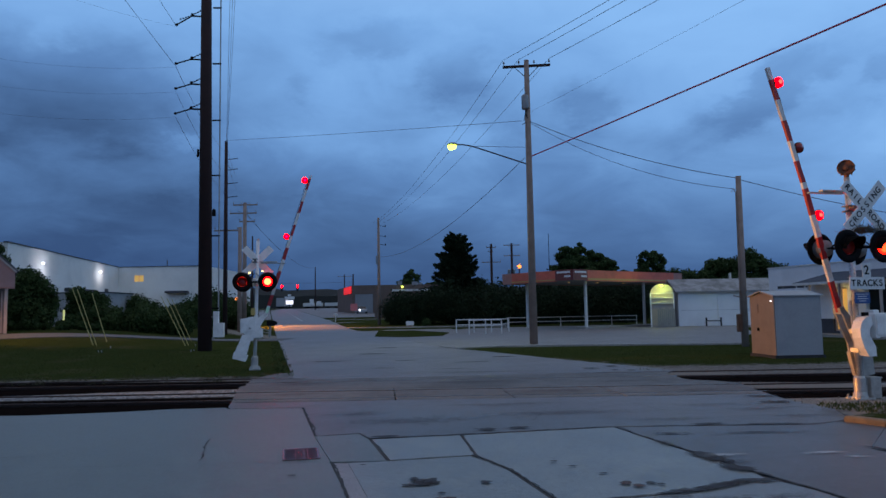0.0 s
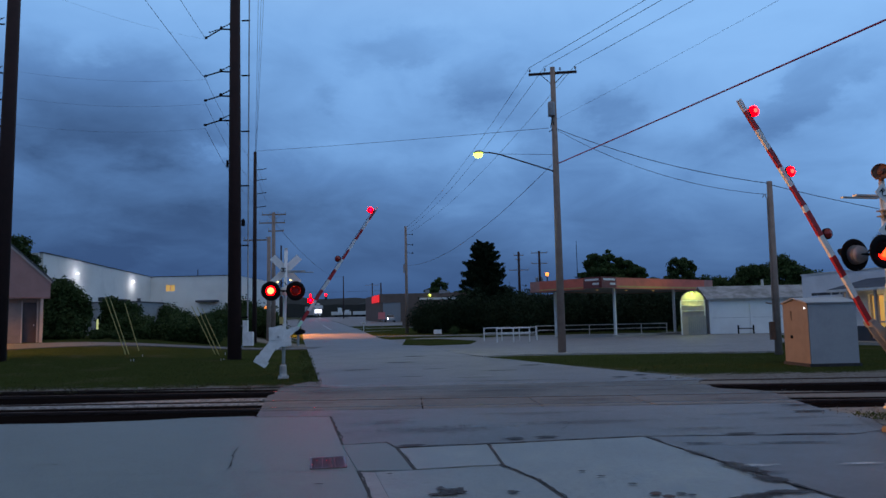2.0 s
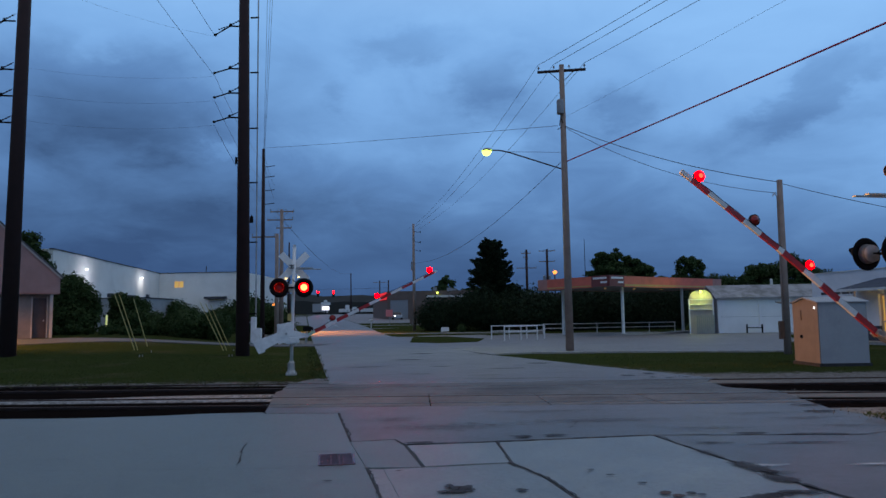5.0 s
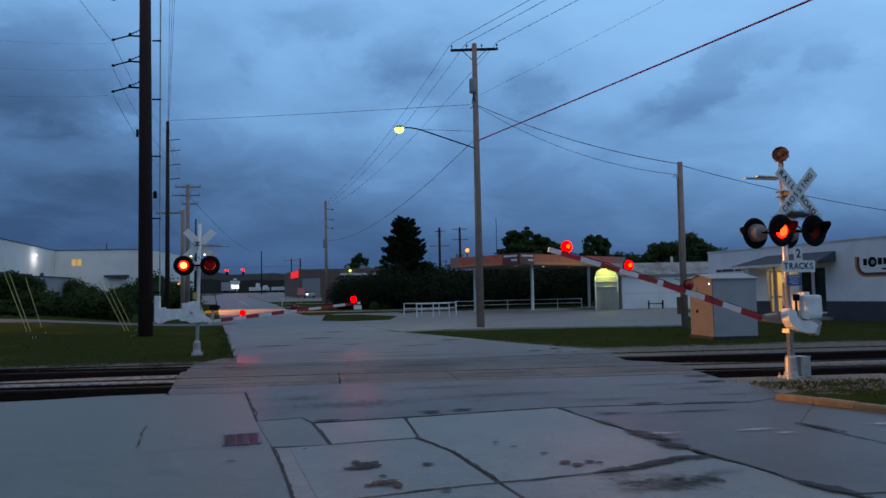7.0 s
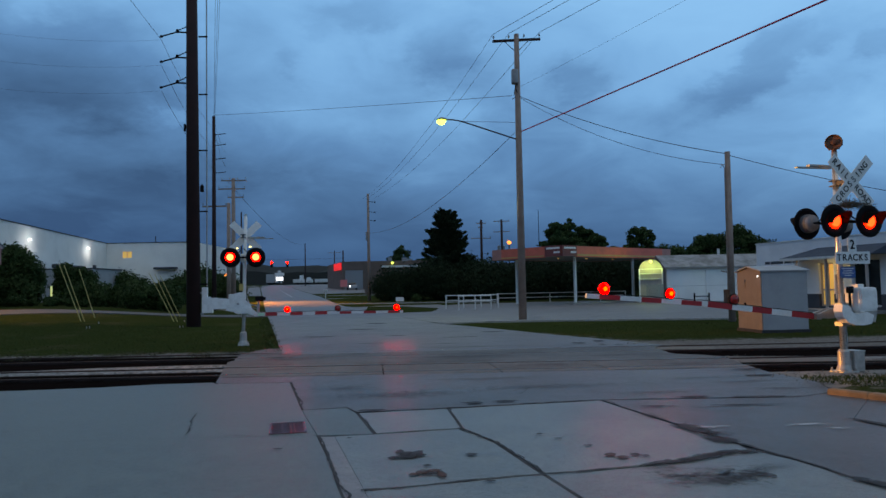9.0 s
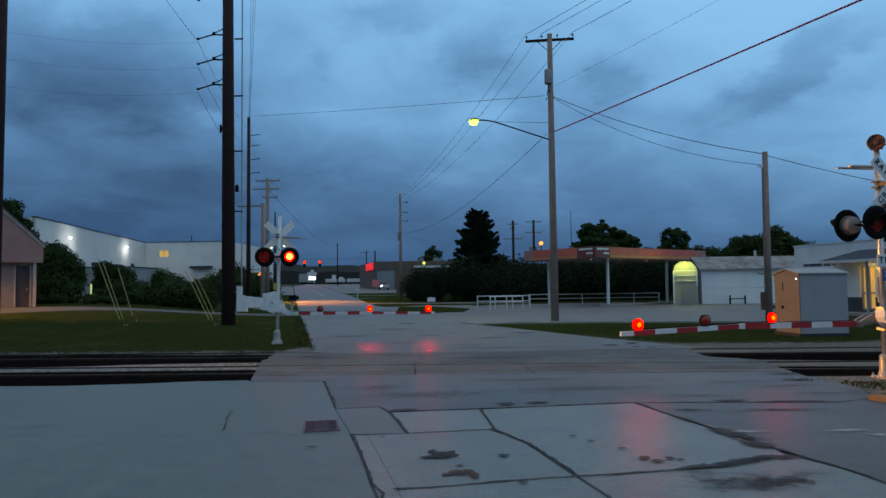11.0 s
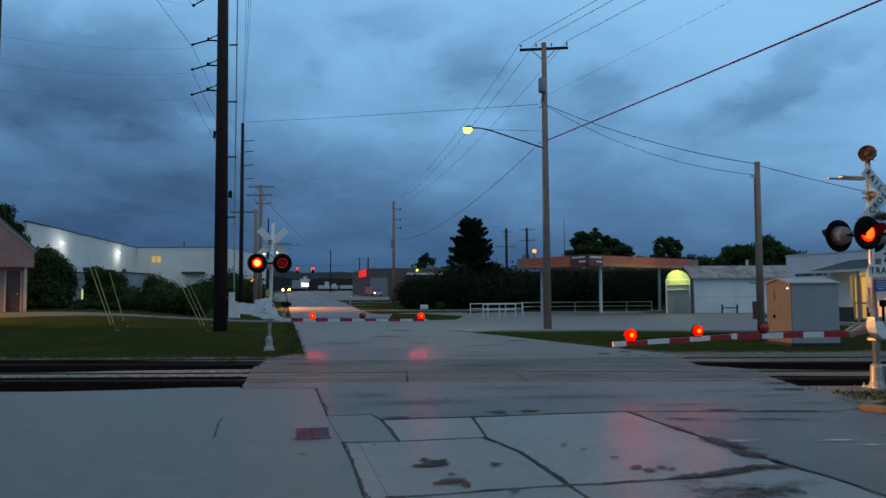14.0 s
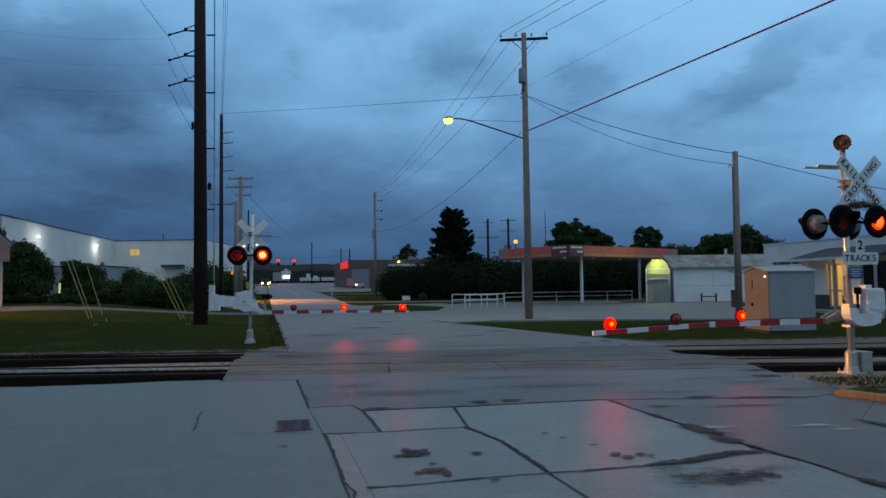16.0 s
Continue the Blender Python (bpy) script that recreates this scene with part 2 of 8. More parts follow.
def paving_mat(name, colour, second, rough_lo, rough_hi, stain=0.5, grain=90.0, random_tone=0.0, shine=0.5):
    """Worn paving, slightly damp: patches of lower roughness, dark stains, fine aggregate."""
    m = bpy.data.materials.new(name)
    m.use_nodes = True
    t = m.node_tree
    b = t.nodes["Principled BSDF"]
    pos = t.nodes.new("ShaderNodeNewGeometry").outputs["Position"]
    n1 = nd(t, "ShaderNodeTexNoise", Scale=0.45, Detail=6.0, Roughness=0.62, Distortion=0.4)
    n2 = nd(t, "ShaderNodeTexNoise", Scale=3.3, Detail=6.0, Roughness=0.66, Distortion=0.2)
    n3 = nd(t, "ShaderNodeTexNoise", Scale=grain, Detail=2.0, Roughness=0.6)
    for n in (n1, n2, n3):
        link(t, pos, n.inputs["Vector"])
    f1 = ramp_node(t, n1.outputs[0], [(0.38, (0, 0, 0)), (0.66, (1, 1, 1))])
    col = mix_node(t, math_node(t, "MULTIPLY", f1, stain), colour, second)
    f2 = ramp_node(t, n2.outputs[0], [(0.28, (0.68, 0.68, 0.68)), (0.72, (1.20, 1.20, 1.20))], "LINEAR")
    col = mix_node(t, 1.0, col, f2, "MULTIPLY")
    f3 = ramp_node(t, n3.outputs[0], [(0.30, (0.76, 0.76, 0.76)), (0.70, (1.24, 1.24, 1.24))], "LINEAR")
    col = mix_node(t, 1.0, col, f3, "MULTIPLY")
    n4 = nd(t, "ShaderNodeTexNoise", Scale=14.0, Detail=5.0, Roughness=0.7)
    link(t, pos, n4.inputs["Vector"])
    f4 = ramp_node(t, n4.outputs[0], [(0.28, (0.66, 0.66, 0.66)), (0.46, (1.0, 1.0, 1.0)), (0.72, (1.14, 1.14, 1.14))], "LINEAR")
    col = mix_node(t, 1.0, col, f4, "MULTIPLY")
    if random_tone:
        r = t.nodes.new("ShaderNodeObjectInfo").outputs["Random"]
        hsv = t.nodes.new("ShaderNodeHueSaturation")
        link(t, col, hsv.inputs["Color"])
        link(t, math_node(t, "ADD", math_node(t, "MULTIPLY", r, 2 * random_tone), 1 - random_tone), hsv.inputs["Value"])
        col = hsv.outputs[0]
    link(t, col, b.inputs["Base Color"])
    rr = math_node(t, "ADD", math_node(t, "MULTIPLY", n2.outputs[0], (rough_hi - rough_lo)), rough_lo)
    link(t, rr, b.inputs["Roughness"])
    b.inputs["Specular IOR Level"].default_value = shine
    bp = nd(t, "ShaderNodeBump", Strength=0.35, Distance=0.015)
    link(t, math_node(t, "ADD", n3.outputs[0], n4.outputs[0]), bp.inputs["Height"])
    link(t, bp.outputs[0], b.inputs["Normal"])
    MATS[name] = m
    return m


M_GROUND = ground_mat()
M_ASPHALT = paving_mat("worn_asphalt", (0.192, 0.180, 0.176), (0.124, 0.116, 0.113), 0.24, 0.60, 0.6, shine=0.10)
M_PATCH = paving_mat("dark_asphalt", (0.122, 0.121, 0.123), (0.077, 0.076, 0.078), 0.26, 0.64, 0.7, 60.0, shine=0.42)
M_SLAB = paving_mat("old_concrete", (0.205, 0.220, 0.206), (0.141, 0.151, 0.141), 0.22, 0.56, 0.6, 52.0, 0.08, shine=0.55)
M_APRON = paving_mat("smooth_concrete", (0.136, 0.171, 0.168), (0.113, 0.141, 0.138), 0.28, 0.62, 0.5, 140.0, 0.05)
M_PANEL = paving_mat("crossing_concrete", (0.174, 0.180, 0.180), (0.117, 0.120, 0.120), 0.45, 0.80, 0.7, 60.0, 0.05, shine=0.07)
M_CROSSING = paving_mat("crossing_asphalt", (0.174, 0.179, 0.179), (0.109, 0.112, 0.112), 0.45, 0.80, 0.7, 60.0, shine=0.06)
M_GUTTER = paving_mat("gutter_concrete", (0.26, 0.245, 0.24), (0.18, 0.17, 0.165), 0.3, 0.65, 0.5, 60.0)
M_LOT = paving_mat("lot_asphalt", (0.20, 0.20, 0.205), (0.14, 0.14, 0.145), 0.45, 0.80, 0.6, shine=0.3)
M_DRIVE = paving_mat("dim_drive", (0.125, 0.122, 0.122), (0.085, 0.083, 0.082), 0.5, 0.8, 0.6, shine=0.2)
M_WALK = paving_mat("pale_concrete", (0.33, 0.325, 0.31), (0.24, 0.235, 0.22), 0.6, 0.85, 0.5)
M_TAR = mat("tar_joint", (0.022, 0.022, 0.023), 0.75, second=(0.050, 0.048, 0.046), scale=4, bump=0.3)
M_BEDDING = mat("dusty_joint_fill", (0.072, 0.072, 0.072), 0.85, second=(0.040, 0.039, 0.038), scale=3, bump=0.3)
def stain_mat(name, colour, rough, fray, most=0.9, inner=0.5):
    """A stain that the paving shows through, with a torn edge; the sheet that carries it has a radius of 1.5 in its own space."""
    m = mat(name, colour, rough, scale=5, bump=0.1)
    t = m.node_tree
    b = t.nodes["Principled BSDF"]
    n = nd(t, "ShaderNodeTexNoise", Scale=7.0, Detail=6.0, Roughness=0.68, Distortion=0.6)
    link(t, t.nodes.new("ShaderNodeNewGeometry").outputs["Position"], n.inputs["Vector"])
    away = t.nodes.new("ShaderNodeVectorMath")
    away.operation = "LENGTH"
    link(t, t.nodes.new("ShaderNodeTexCoord").outputs["Object"], away.inputs[0])
    edge = math_node(t, "SUBTRACT", 1.0, away.outputs["Value"])
    f = math_node(t, "ADD", edge, math_node(t, "MULTIPLY", math_node(t, "SUBTRACT", n.outputs[0], 0.5), fray))
    a = ramp_node(t, f, [(0.0, (0, 0, 0)), (inner, (1, 1, 1))])
    link(t, math_node(t, "MULTIPLY", a, most), b.inputs["Alpha"])
    b.inputs["Specular IOR Level"].default_value = 0.25
    return m


M_DIRT = stain_mat("diffuse_dirt", (0.050, 0.042, 0.044), 0.8, 3.0, 0.30, 1.0)
M_SMEAR = stain_mat("smeared_dirt", (0.042, 0.038, 0.040), 0.8, 4.2, 0.62, 1.2)
M_STAIN = stain_mat("oil_stain", (0.034, 0.032, 0.033), 0.7, 2.2, 0.85, 0.4)
M_RUST_STAIN = stain_mat("brown_stain", (0.100, 0.048, 0.032), 0.7, 2.0, 0.85, 0.4)
M_MARK = stain_mat("worn_road_paint", (0.62, 0.62, 0.61), 0.6, 2.4, 0.60, 1.0)
# kerb concrete with the orange of sodium lamplight put into its colour
M_KERB = mat("sodium_tinted_kerb", (0.27, 0.185, 0.10), 0.8, second=(0.18, 0.125, 0.07), scale=5, amount=0.8)
M_RAIL = mat("rusty_rail_steel", (0.045, 0.024, 0.018), 0.85, 0.0, second=(0.025, 0.015, 0.012), scale=8)
M_RAILHEAD = mat("polished_rail_head", (0.13, 0.125, 0.12), 0.15, 0.95, second=(0.08, 0.075, 0.07), scale=7, bump=0.0)
M_TIE = mat("creosoted_tie", (0.012, 0.009, 0.008), 0.95, scale=6, bump=0.5, bump_scale=25, random_tone=0.3)
M_TIE.node_tree.nodes["Principled BSDF"].inputs["Specular IOR Level"].default_value = 0.0
M_WOOD = mat("weathered_pole_wood", (0.34, 0.25, 0.205), 0.85, second=(0.20, 0.145, 0.12), scale=2.5, fine=55, bump=0.4, bump_scale=30)
M_DARKPOLE = mat("dark_pole", (0.036, 0.014, 0.013), 0.85, second=(0.017, 0.008, 0.008), scale=2.2, bump=0.4, bump_scale=25)
M_WIRE = mat("black_cable", (0.018, 0.018, 0.02), 0.6, bump=0)
M_REDWIRE = mat("reddish_cable", (0.75, 0.055, 0.12), 0.7, bump=0)
M_REFLECT = mat("pale_green_reflector", (0.55, 0.85, 0.62), 0.25, second=(0.45, 0.75, 0.52), scale=30, bump=0.1)
M_GALV = mat("galvanised_steel", (0.42, 0.42, 0.41), 0.42, 0.55, second=(0.28, 0.27, 0.26), scale=5)
M_SILVER = mat("aluminium_paint", (0.74, 0.73, 0.70), 0.38, 0.15, second=(0.52, 0.50, 0.47), scale=5, amount=0.6)
M_MAST = mat("aluminium_mast", (0.72, 0.71, 0.69), 0.30, 0.75, second=(0.55, 0.53, 0.50), scale=5, amount=0.6, bump=0.03)
M_WHITE = mat("white_paint", (0.70, 0.71, 0.70), 0.55, second=(0.52, 0.51, 0.48), scale=3, amount=0.6)
M_CAST = mat("weathered_aluminium_casting", (0.50, 0.47, 0.43), 0.45, 0.45, second=(0.34, 0.31, 0.28), scale=7, amount=0.7, bump=0.12)
M_BOXWHITE = mat("white_cabinet_paint", (0.82, 0.82, 0.80), 0.5, second=(0.60, 0.59, 0.56), scale=4, amount=0.6)
M_BLACK = mat("flat_black_paint", (0.007, 0.007, 0.008), 0.75, scale=6, bump=0.1)
M_BLACK.node_tree.nodes["Principled BSDF"].inputs["Specular IOR Level"].default_value = 0.12
M_RED = mat("red_reflective_sheet", (0.42, 0.018, 0.022), 0.4, second=(0.27, 0.015, 0.018), scale=7, bump=0.03)
M_ARMWHITE = mat("white_reflective_sheet", (0.74, 0.74, 0.73), 0.4, second=(0.56, 0.55, 0.53), scale=7, bump=0.03)
M_SIGNWHITE = mat("white_sign_sheet", (0.78, 0.79, 0.78), 0.42, second=(0.62, 0.62, 0.60), scale=5, bump=0.02)
M_SIGNBACK = mat("bare_aluminium", (0.88, 0.87, 0.84), 0.55, 0.0, second=(0.74, 0.73, 0.70), scale=5, bump=0.03)
M_BLUE = mat("blue_sign_sheet", (0.035, 0.10, 0.30), 0.45, scale=6, bump=0.02)
M_GRATE = mat("wet_rusty_iron", (0.24, 0.10, 0.105), 0.24, 0.85, second=(0.10, 0.045, 0.05), scale=14, bump=0.3)
M_RUSTY = mat("rusty_bronze", (0.17, 0.075, 0.040), 0.6, 0.3, second=(0.07, 0.035, 0.022), scale=14, bump=0.3)
M_HOOD = mat("lamp_housing_grey", (0.30, 0.31, 0.32), 0.5, 0.2, second=(0.18, 0.18, 0.19), scale=8)
M_HOUSING = mat("dull_grey_casting", (0.13, 0.135, 0.14), 0.65, 0.0, second=(0.09, 0.09, 0.095), scale=8)
M_TWIG = mat("dry_twigs", (0.085, 0.065, 0.045), 0.95, scale=9)
M_HUT = mat("hut_sheet_metal", (0.36, 0.365, 0.37), 0.55, 0.1, second=(0.29, 0.295, 0.30), scale=1.6, amount=0.6, bump=0.05)
# sheet of the lamp-lit hut end: sodium tint mixed into the base colour
M_HUTEND = mat("sodium_tinted_hut_sheet", (0.215, 0.185, 0.155), 0.6, second=(0.17, 0.145, 0.12), scale=2.5, amount=0.6, bump=0.06)
M_ROOFGREY = mat("grey_shingle", (0.125, 0.13, 0.14), 0.85, second=(0.075, 0.08, 0.088), scale=1.3, amount=0.9, bump=0.4, bump_scale=14)
M_WALLWHITE = mat("white_painted_block", (0.78, 0.80, 0.83), 0.8, second=(0.66, 0.68, 0.71), scale=0.7, amount=0.7, bump=0.12, bump_scale=9)
M_WALLGREY = mat("pale_metal_siding", (0.80, 0.80, 0.76), 0.7, second=(0.69, 0.69, 0.655), scale=0.4, amount=0.8, bump=0.08)
M_BASEDARK = mat("dark_block_base", (0.055, 0.062, 0.078), 0.8, second=(0.035, 0.04, 0.05), scale=2, bump=0.2)
M_AWNING = mat("blue_grey_shingle", (0.062, 0.082, 0.115), 0.9, second=(0.042, 0.055, 0.08), scale=2, bump=0.4, bump_scale=16)
M_PINK = mat("faded_pink_siding", (0.43, 0.245, 0.225), 0.75, second=(0.34, 0.19, 0.175), scale=1.1, amount=0.6, bump=0.08)
M_CREAM = mat("cream_wall", (0.46, 0.40, 0.37), 0.8, second=(0.34, 0.30, 0.28), scale=1.5, amount=0.6)
M_DOORDARK = mat("dark_door", (0.075, 0.05, 0.05), 0.6, scale=3)
M_CANOPY = mat("orange_fascia", (0.68, 0.145, 0.09), 0.5, second=(0.44, 0.10, 0.06), scale=1.0, amount=0.6, bump=0.04)
M_SALMON = mat("faded_salmon_fascia", (0.42, 0.20, 0.17), 0.55, second=(0.32, 0.15, 0.125), scale=1.0, amount=0.6, bump=0.04)
M_YELLOWBAND = mat("yellow_fascia_band", (0.55, 0.36, 0.11), 0.5, second=(0.42, 0.26, 0.08), scale=1.2, bump=0.03)
M_SOFFIT = mat("canopy_soffit", (0.30, 0.29, 0.28), 0.7, scale=1.0, bump=0.05)
M_BRICK = mat("brown_brick", (0.16, 0.115, 0.095), 0.85, second=(0.10, 0.075, 0.065), scale=1.0, bump=0.3, bump_scale=12)
M_GARAGE = mat("fresh_white_board", (0.86, 0.86, 0.85), 0.6, second=(0.76, 0.76, 0.75), scale=0.9, amount=0.6, bump=0.06)
M_SHINGLE = mat("weathered_shingle", (0.34, 0.35, 0.36), 0.75, second=(0.15, 0.155, 0.15), scale=0.9, fine=14, amount=0.9, bump=0.4, bump_scale=9)
M_LINE = mat("white_line_paint", (0.52, 0.52, 0.50), 0.6, second=(0.30, 0.29, 0.28), scale=1.5, amount=0.8)
M_HOUSE = mat("dim_cream_board", (0.25, 0.205, 0.19), 0.8, second=(0.18, 0.15, 0.14), scale=1.5, amount=0.6)
M_BARK = mat("bark", (0.05, 0.038, 0.028), 0.95, scale=5, bump=0.6, bump_scale=12)
M_YELLOWGUARD = mat("yellow_guy_guard", (0.42, 0.37, 0.12), 0.5, second=(0.42, 0.36, 0.12), scale=6, bump=0.02)
M_PANE = glass("dark_window_glass")
M_LENS_OFF = mat("unlit_red_lens", (0.32, 0.018, 0.014), 0.22, second=(0.2, 0.010, 0.008), scale=20, bump=0.1)
G_RED = glow("lit_red_lens", (1.0, 0.009, 0.002), 7.0, (0.4, 0.01, 0.01))
G_ARM = glow("lit_arm_lens", (1.0, 0.0007, 0.0007), 14.0, (0.4, 0.01, 0.01))
G_HOT = glow("hot_lamp_core", (1.0, 0.0033, 0.0007), 160.0, (0.4, 0.01, 0.01))
G_HOTTER = glow("hot_back_lamp_core", (1.0, 0.0013, 0.0002), 520.0, (0.4, 0.01, 0.01))
G_CORE = glow("hot_lens_core", (1.0, 0.034, 0.010), 32.0, (0.4, 0.01, 0.01))
G_WARMCORE = glow("orange_lens_core", (1.0, 0.034, 0.006), 8.0, (0.4, 0.01, 0.01))
G_BACK = glow("lit_red_amber_lens", (1.0, 0.001, 0.0008), 11.0, (0.4, 0.01, 0.01))
G_STREET = glow("street_lamp_glow", (0.72, 1.0, 0.09), 4.5)
G_SODIUM = glow("sodium_lamp_glow", (1.0, 0.27, 0.045), 2.4)
G_DIM = glow("dim_soffit_glow", (1.0, 0.6, 0.2), 0.25)
G_WARM = glow("warm_window_glow", (1.0, 0.60, 0.16), 0.32)
G_COOL = glow("white_lamp_glow", (0.9, 0.96, 1.0), 4.0)
G_GREEN = glow("green_yellow_lamp_glow", (0.80, 1.0, 0.13), 2.2)
G_TRAFFIC = glow("red_traffic_light_glow", (1.0, 0.002, 0.0012), 45.0)
G_HEAD = glow("headlight_glow", (1.0, 0.55, 0.13), 30.0)
G_SIGN = glow("lit_white_sign", (0.9, 0.92, 1.0), 1.4)
G_REDWASH = glow("red_wall_wash", (1.0, 0.030, 0.030), 0.6)


def leaf_mat(name, dark, light):
    m = bpy.data.materials.new(name)
    m.use_nodes = True
    t = m.node_tree
    b = t.nodes["Principled BSDF"]
    r = t.nodes.new("ShaderNodeNewGeometry").outputs["Random Per Island"]
    col = mix_node(t, r, dark, light)
    link(t, col, b.inputs["Base Color"])
    b.inputs["Roughness"].default_value = 0.7
    b.inputs["Specular IOR Level"].default_value = 0.08
    return m


M_LEAF = leaf_mat("broad_leaves", (0.024, 0.043, 0.014), (0.056, 0.090, 0.030))
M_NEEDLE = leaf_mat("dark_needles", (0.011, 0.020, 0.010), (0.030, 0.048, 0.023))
M_DRY = leaf_mat("dry_weeds", (0.045, 0.046, 0.022), (0.115, 0.105, 0.062))
M_WEED = leaf_mat("dull_weeds", (0.022, 0.034, 0.009), (0.050, 0.062, 0.022))
M_BLADE = leaf_mat("grass_blades", (0.034, 0.054, 0.015), (0.070, 0.090, 0.028))

# ---- mesh helpers ----
def smooth01(x):
    x = min(max(x, 0.0), 1.0)
    return x * x * (3 - 2 * x)


ROAD = radians(13.4)                       # the road runs this much to the left of the y axis
RX, RY = -math.sin(ROAD), math.cos(ROAD)   # along the road; (RY, -RX) is across it, to the right


def su(s, u):
    return (RX * s + RY * u, RY * s - RX * u)


def terrain(x, y):
    """Height of the ground: level round the crossing, a low bank left of the road, the road climbing far off."""
    s, u = RX * x + RY * y, RY * x - RX * y
    bank = 0.95 * smooth01((-u - 0.5) / 14) * smooth01((y - 27) / 18)
    far = 0.018 * max(0, min(s, 260) - 60) * smooth01((s - 60) / 40)
    return bank + far


def mesh_of(bm, name):
    me = bpy.data.meshes.new(name)
    bm.normal_update()
    bm.to_mesh(me)
    bm.free()
    return me


def part(name, bm, material, parent=None, label="", at=None, smooth=False):
    """Links a bmesh as one mesh object under a thing or under a part."""
    me = bm if isinstance(bm, bpy.types.Mesh) else mesh_of(bm, name)
    if not me.materials:
        for m in (material if isinstance(material, (list, tuple)) else [material]):
            me.materials.append(m)
    if smooth:
        for p in me.polygons:
            p.use_smooth = True
    ob = new(name, me)
    if parent is not None:
        ob.parent = parent
    if at is not None:
        ob.matrix_basis = at
    if label:
        ob["label"] = label
    return ob


def thing(name, at, label, category, group="", kind=""):
    ob = new(name, None)
    ob.empty_display_size = 0.2
    ob.matrix_basis = at
    return tagged(ob, label, category, group, kind)


def solid(name, bm, material, label, category, group="", kind="", at=None, smooth=False):
    """A thing of one mesh."""
    ob = part(name, bm, material, None, "", at, smooth)
    return tagged(ob, label, category, group, kind)


def box(bm, x0, x1, y0, y1, z0, z1, m=None, bevel=0.0):
    vs = [bm.verts.new(p) for p in ((x0, y0, z0), (x1, y0, z0), (x1, y1, z0), (x0, y1, z0), (x0, y0, z1), (x1, y0, z1), (x1, y1, z1), (x0, y1, z1))]
    fs = [bm.faces.new([vs[i] for i in f]) for f in ((0, 3, 2, 1), (4, 5, 6, 7), (0, 1, 5, 4), (1, 2, 6, 5), (2, 3, 7, 6), (3, 0, 4, 7))]
    if bevel:
        es = list({e for f in fs for e in f.edges})
        r = bmesh.ops.bevel(bm, geom=es, offset=bevel, segments=2, affect="EDGES", profile=0.6)
        vs = list({v for f in r["faces"] for v in f.verts} | {v for v in vs if v.is_valid})
    if m is not None:
        bmesh.ops.transform(bm, matrix=m, verts=[v for v in vs if v.is_valid])
    return vs


def new_box(*a, **k):
    bm = bmesh.new()
    box(bm, *a, **k)
    return bm


def frame_to(a, b):
    """A pose at a, with z towards b."""
    a, b = Vector(a), Vector(b)
    return Matrix.Translation(a) @ (b - a).to_track_quat("Z", "Y").to_matrix().to_4x4()


def rod(bm, a, b, r0, r1=None, n=12, caps=True):
    """A tapered rod from a to b."""
    r1 = r0 if r1 is None else r1
    m, length = frame_to(a, b), (Vector(b) - Vector(a)).length
    rings = [[bm.verts.new(m @ Vector((r * math.cos(2 * math.pi * i / n), r * math.sin(2 * math.pi * i / n), z))) for i in range(n)] for r, z in ((r0, 0), (r1, length))]
    for i in range(n):
        bm.faces.new((rings[0][i], rings[0][(i + 1) % n], rings[1][(i + 1) % n], rings[1][i]))
    if caps:
        bm.faces.new(rings[0][::-1])
        bm.faces.new(rings[1])


def new_rod(*a, **k):
    bm = bmesh.new()
    rod(bm, *a, **k)
    return bm


def lathe(bm, profile, n=20, m=Matrix.Identity(4), mats=None):
    """Turns (radius, z) pairs round the z axis; mats gives a material index for each band."""
    rings = []
    for r, z in profile:
        if r < 1e-6:
            rings.append([bm.verts.new(m @ Vector((0, 0, z)))])
        else:
            rings.append([bm.verts.new(m @ Vector((r * math.cos(2 * math.pi * i / n), r * math.sin(2 * math.pi * i / n), z))) for i in range(n)])
    for k, (a, b) in enumerate(zip(rings, rings[1:])):
        for i in range(n):
            j = (i + 1) % n
            vs = [a[i % len(a)], a[j % len(a)], b[j % len(b)], b[i % len(b)]]
            vs = list(dict.fromkeys(vs))
            if len(vs) > 2:
                f = bm.faces.new(vs)
                if mats:
                    f.material_index = mats[k]


def prism(bm, outline, z0, z1, inset=0.0):
    """A slab with that outline; inset chamfers its upper edge."""
    n = len(outline)
    area = sum(outline[i][0] * outline[(i + 1) % n][1] - outline[(i + 1) % n][0] * outline[i][1] for i in range(n))
    pts = [Vector(p[:2]) for p in (outline if area > 0 else outline[::-1])]
    low = [bm.verts.new((*p, z0)) for p in pts]
    rings = [low]
    if inset:
        rings.append([bm.verts.new((*p, z1 - inset)) for p in pts])
        tops = []
        for i, p in enumerate(pts):
            d1, d2 = (p - pts[i - 1]).normalized(), (pts[(i + 1) % n] - p).normalized()
            nrm = Vector((-d1.y - d2.y, d1.x + d2.x))
            nrm = nrm.normalized() if nrm.length > 1e-6 else Vector((-d1.y, d1.x))
            tops.append(bm.verts.new((*(p + nrm * inset), z1)))
        rings.append(tops)
    else:
        rings.append([bm.verts.new((*p, z1)) for p in pts])
    for a, b in zip(rings, rings[1:]):
        for i in range(n):
            bm.faces.new((a[i], a[(i + 1) % n], b[(i + 1) % n], b[i]))
    bm.faces.new(rings[-1])
    bm.faces.new(low[::-1])


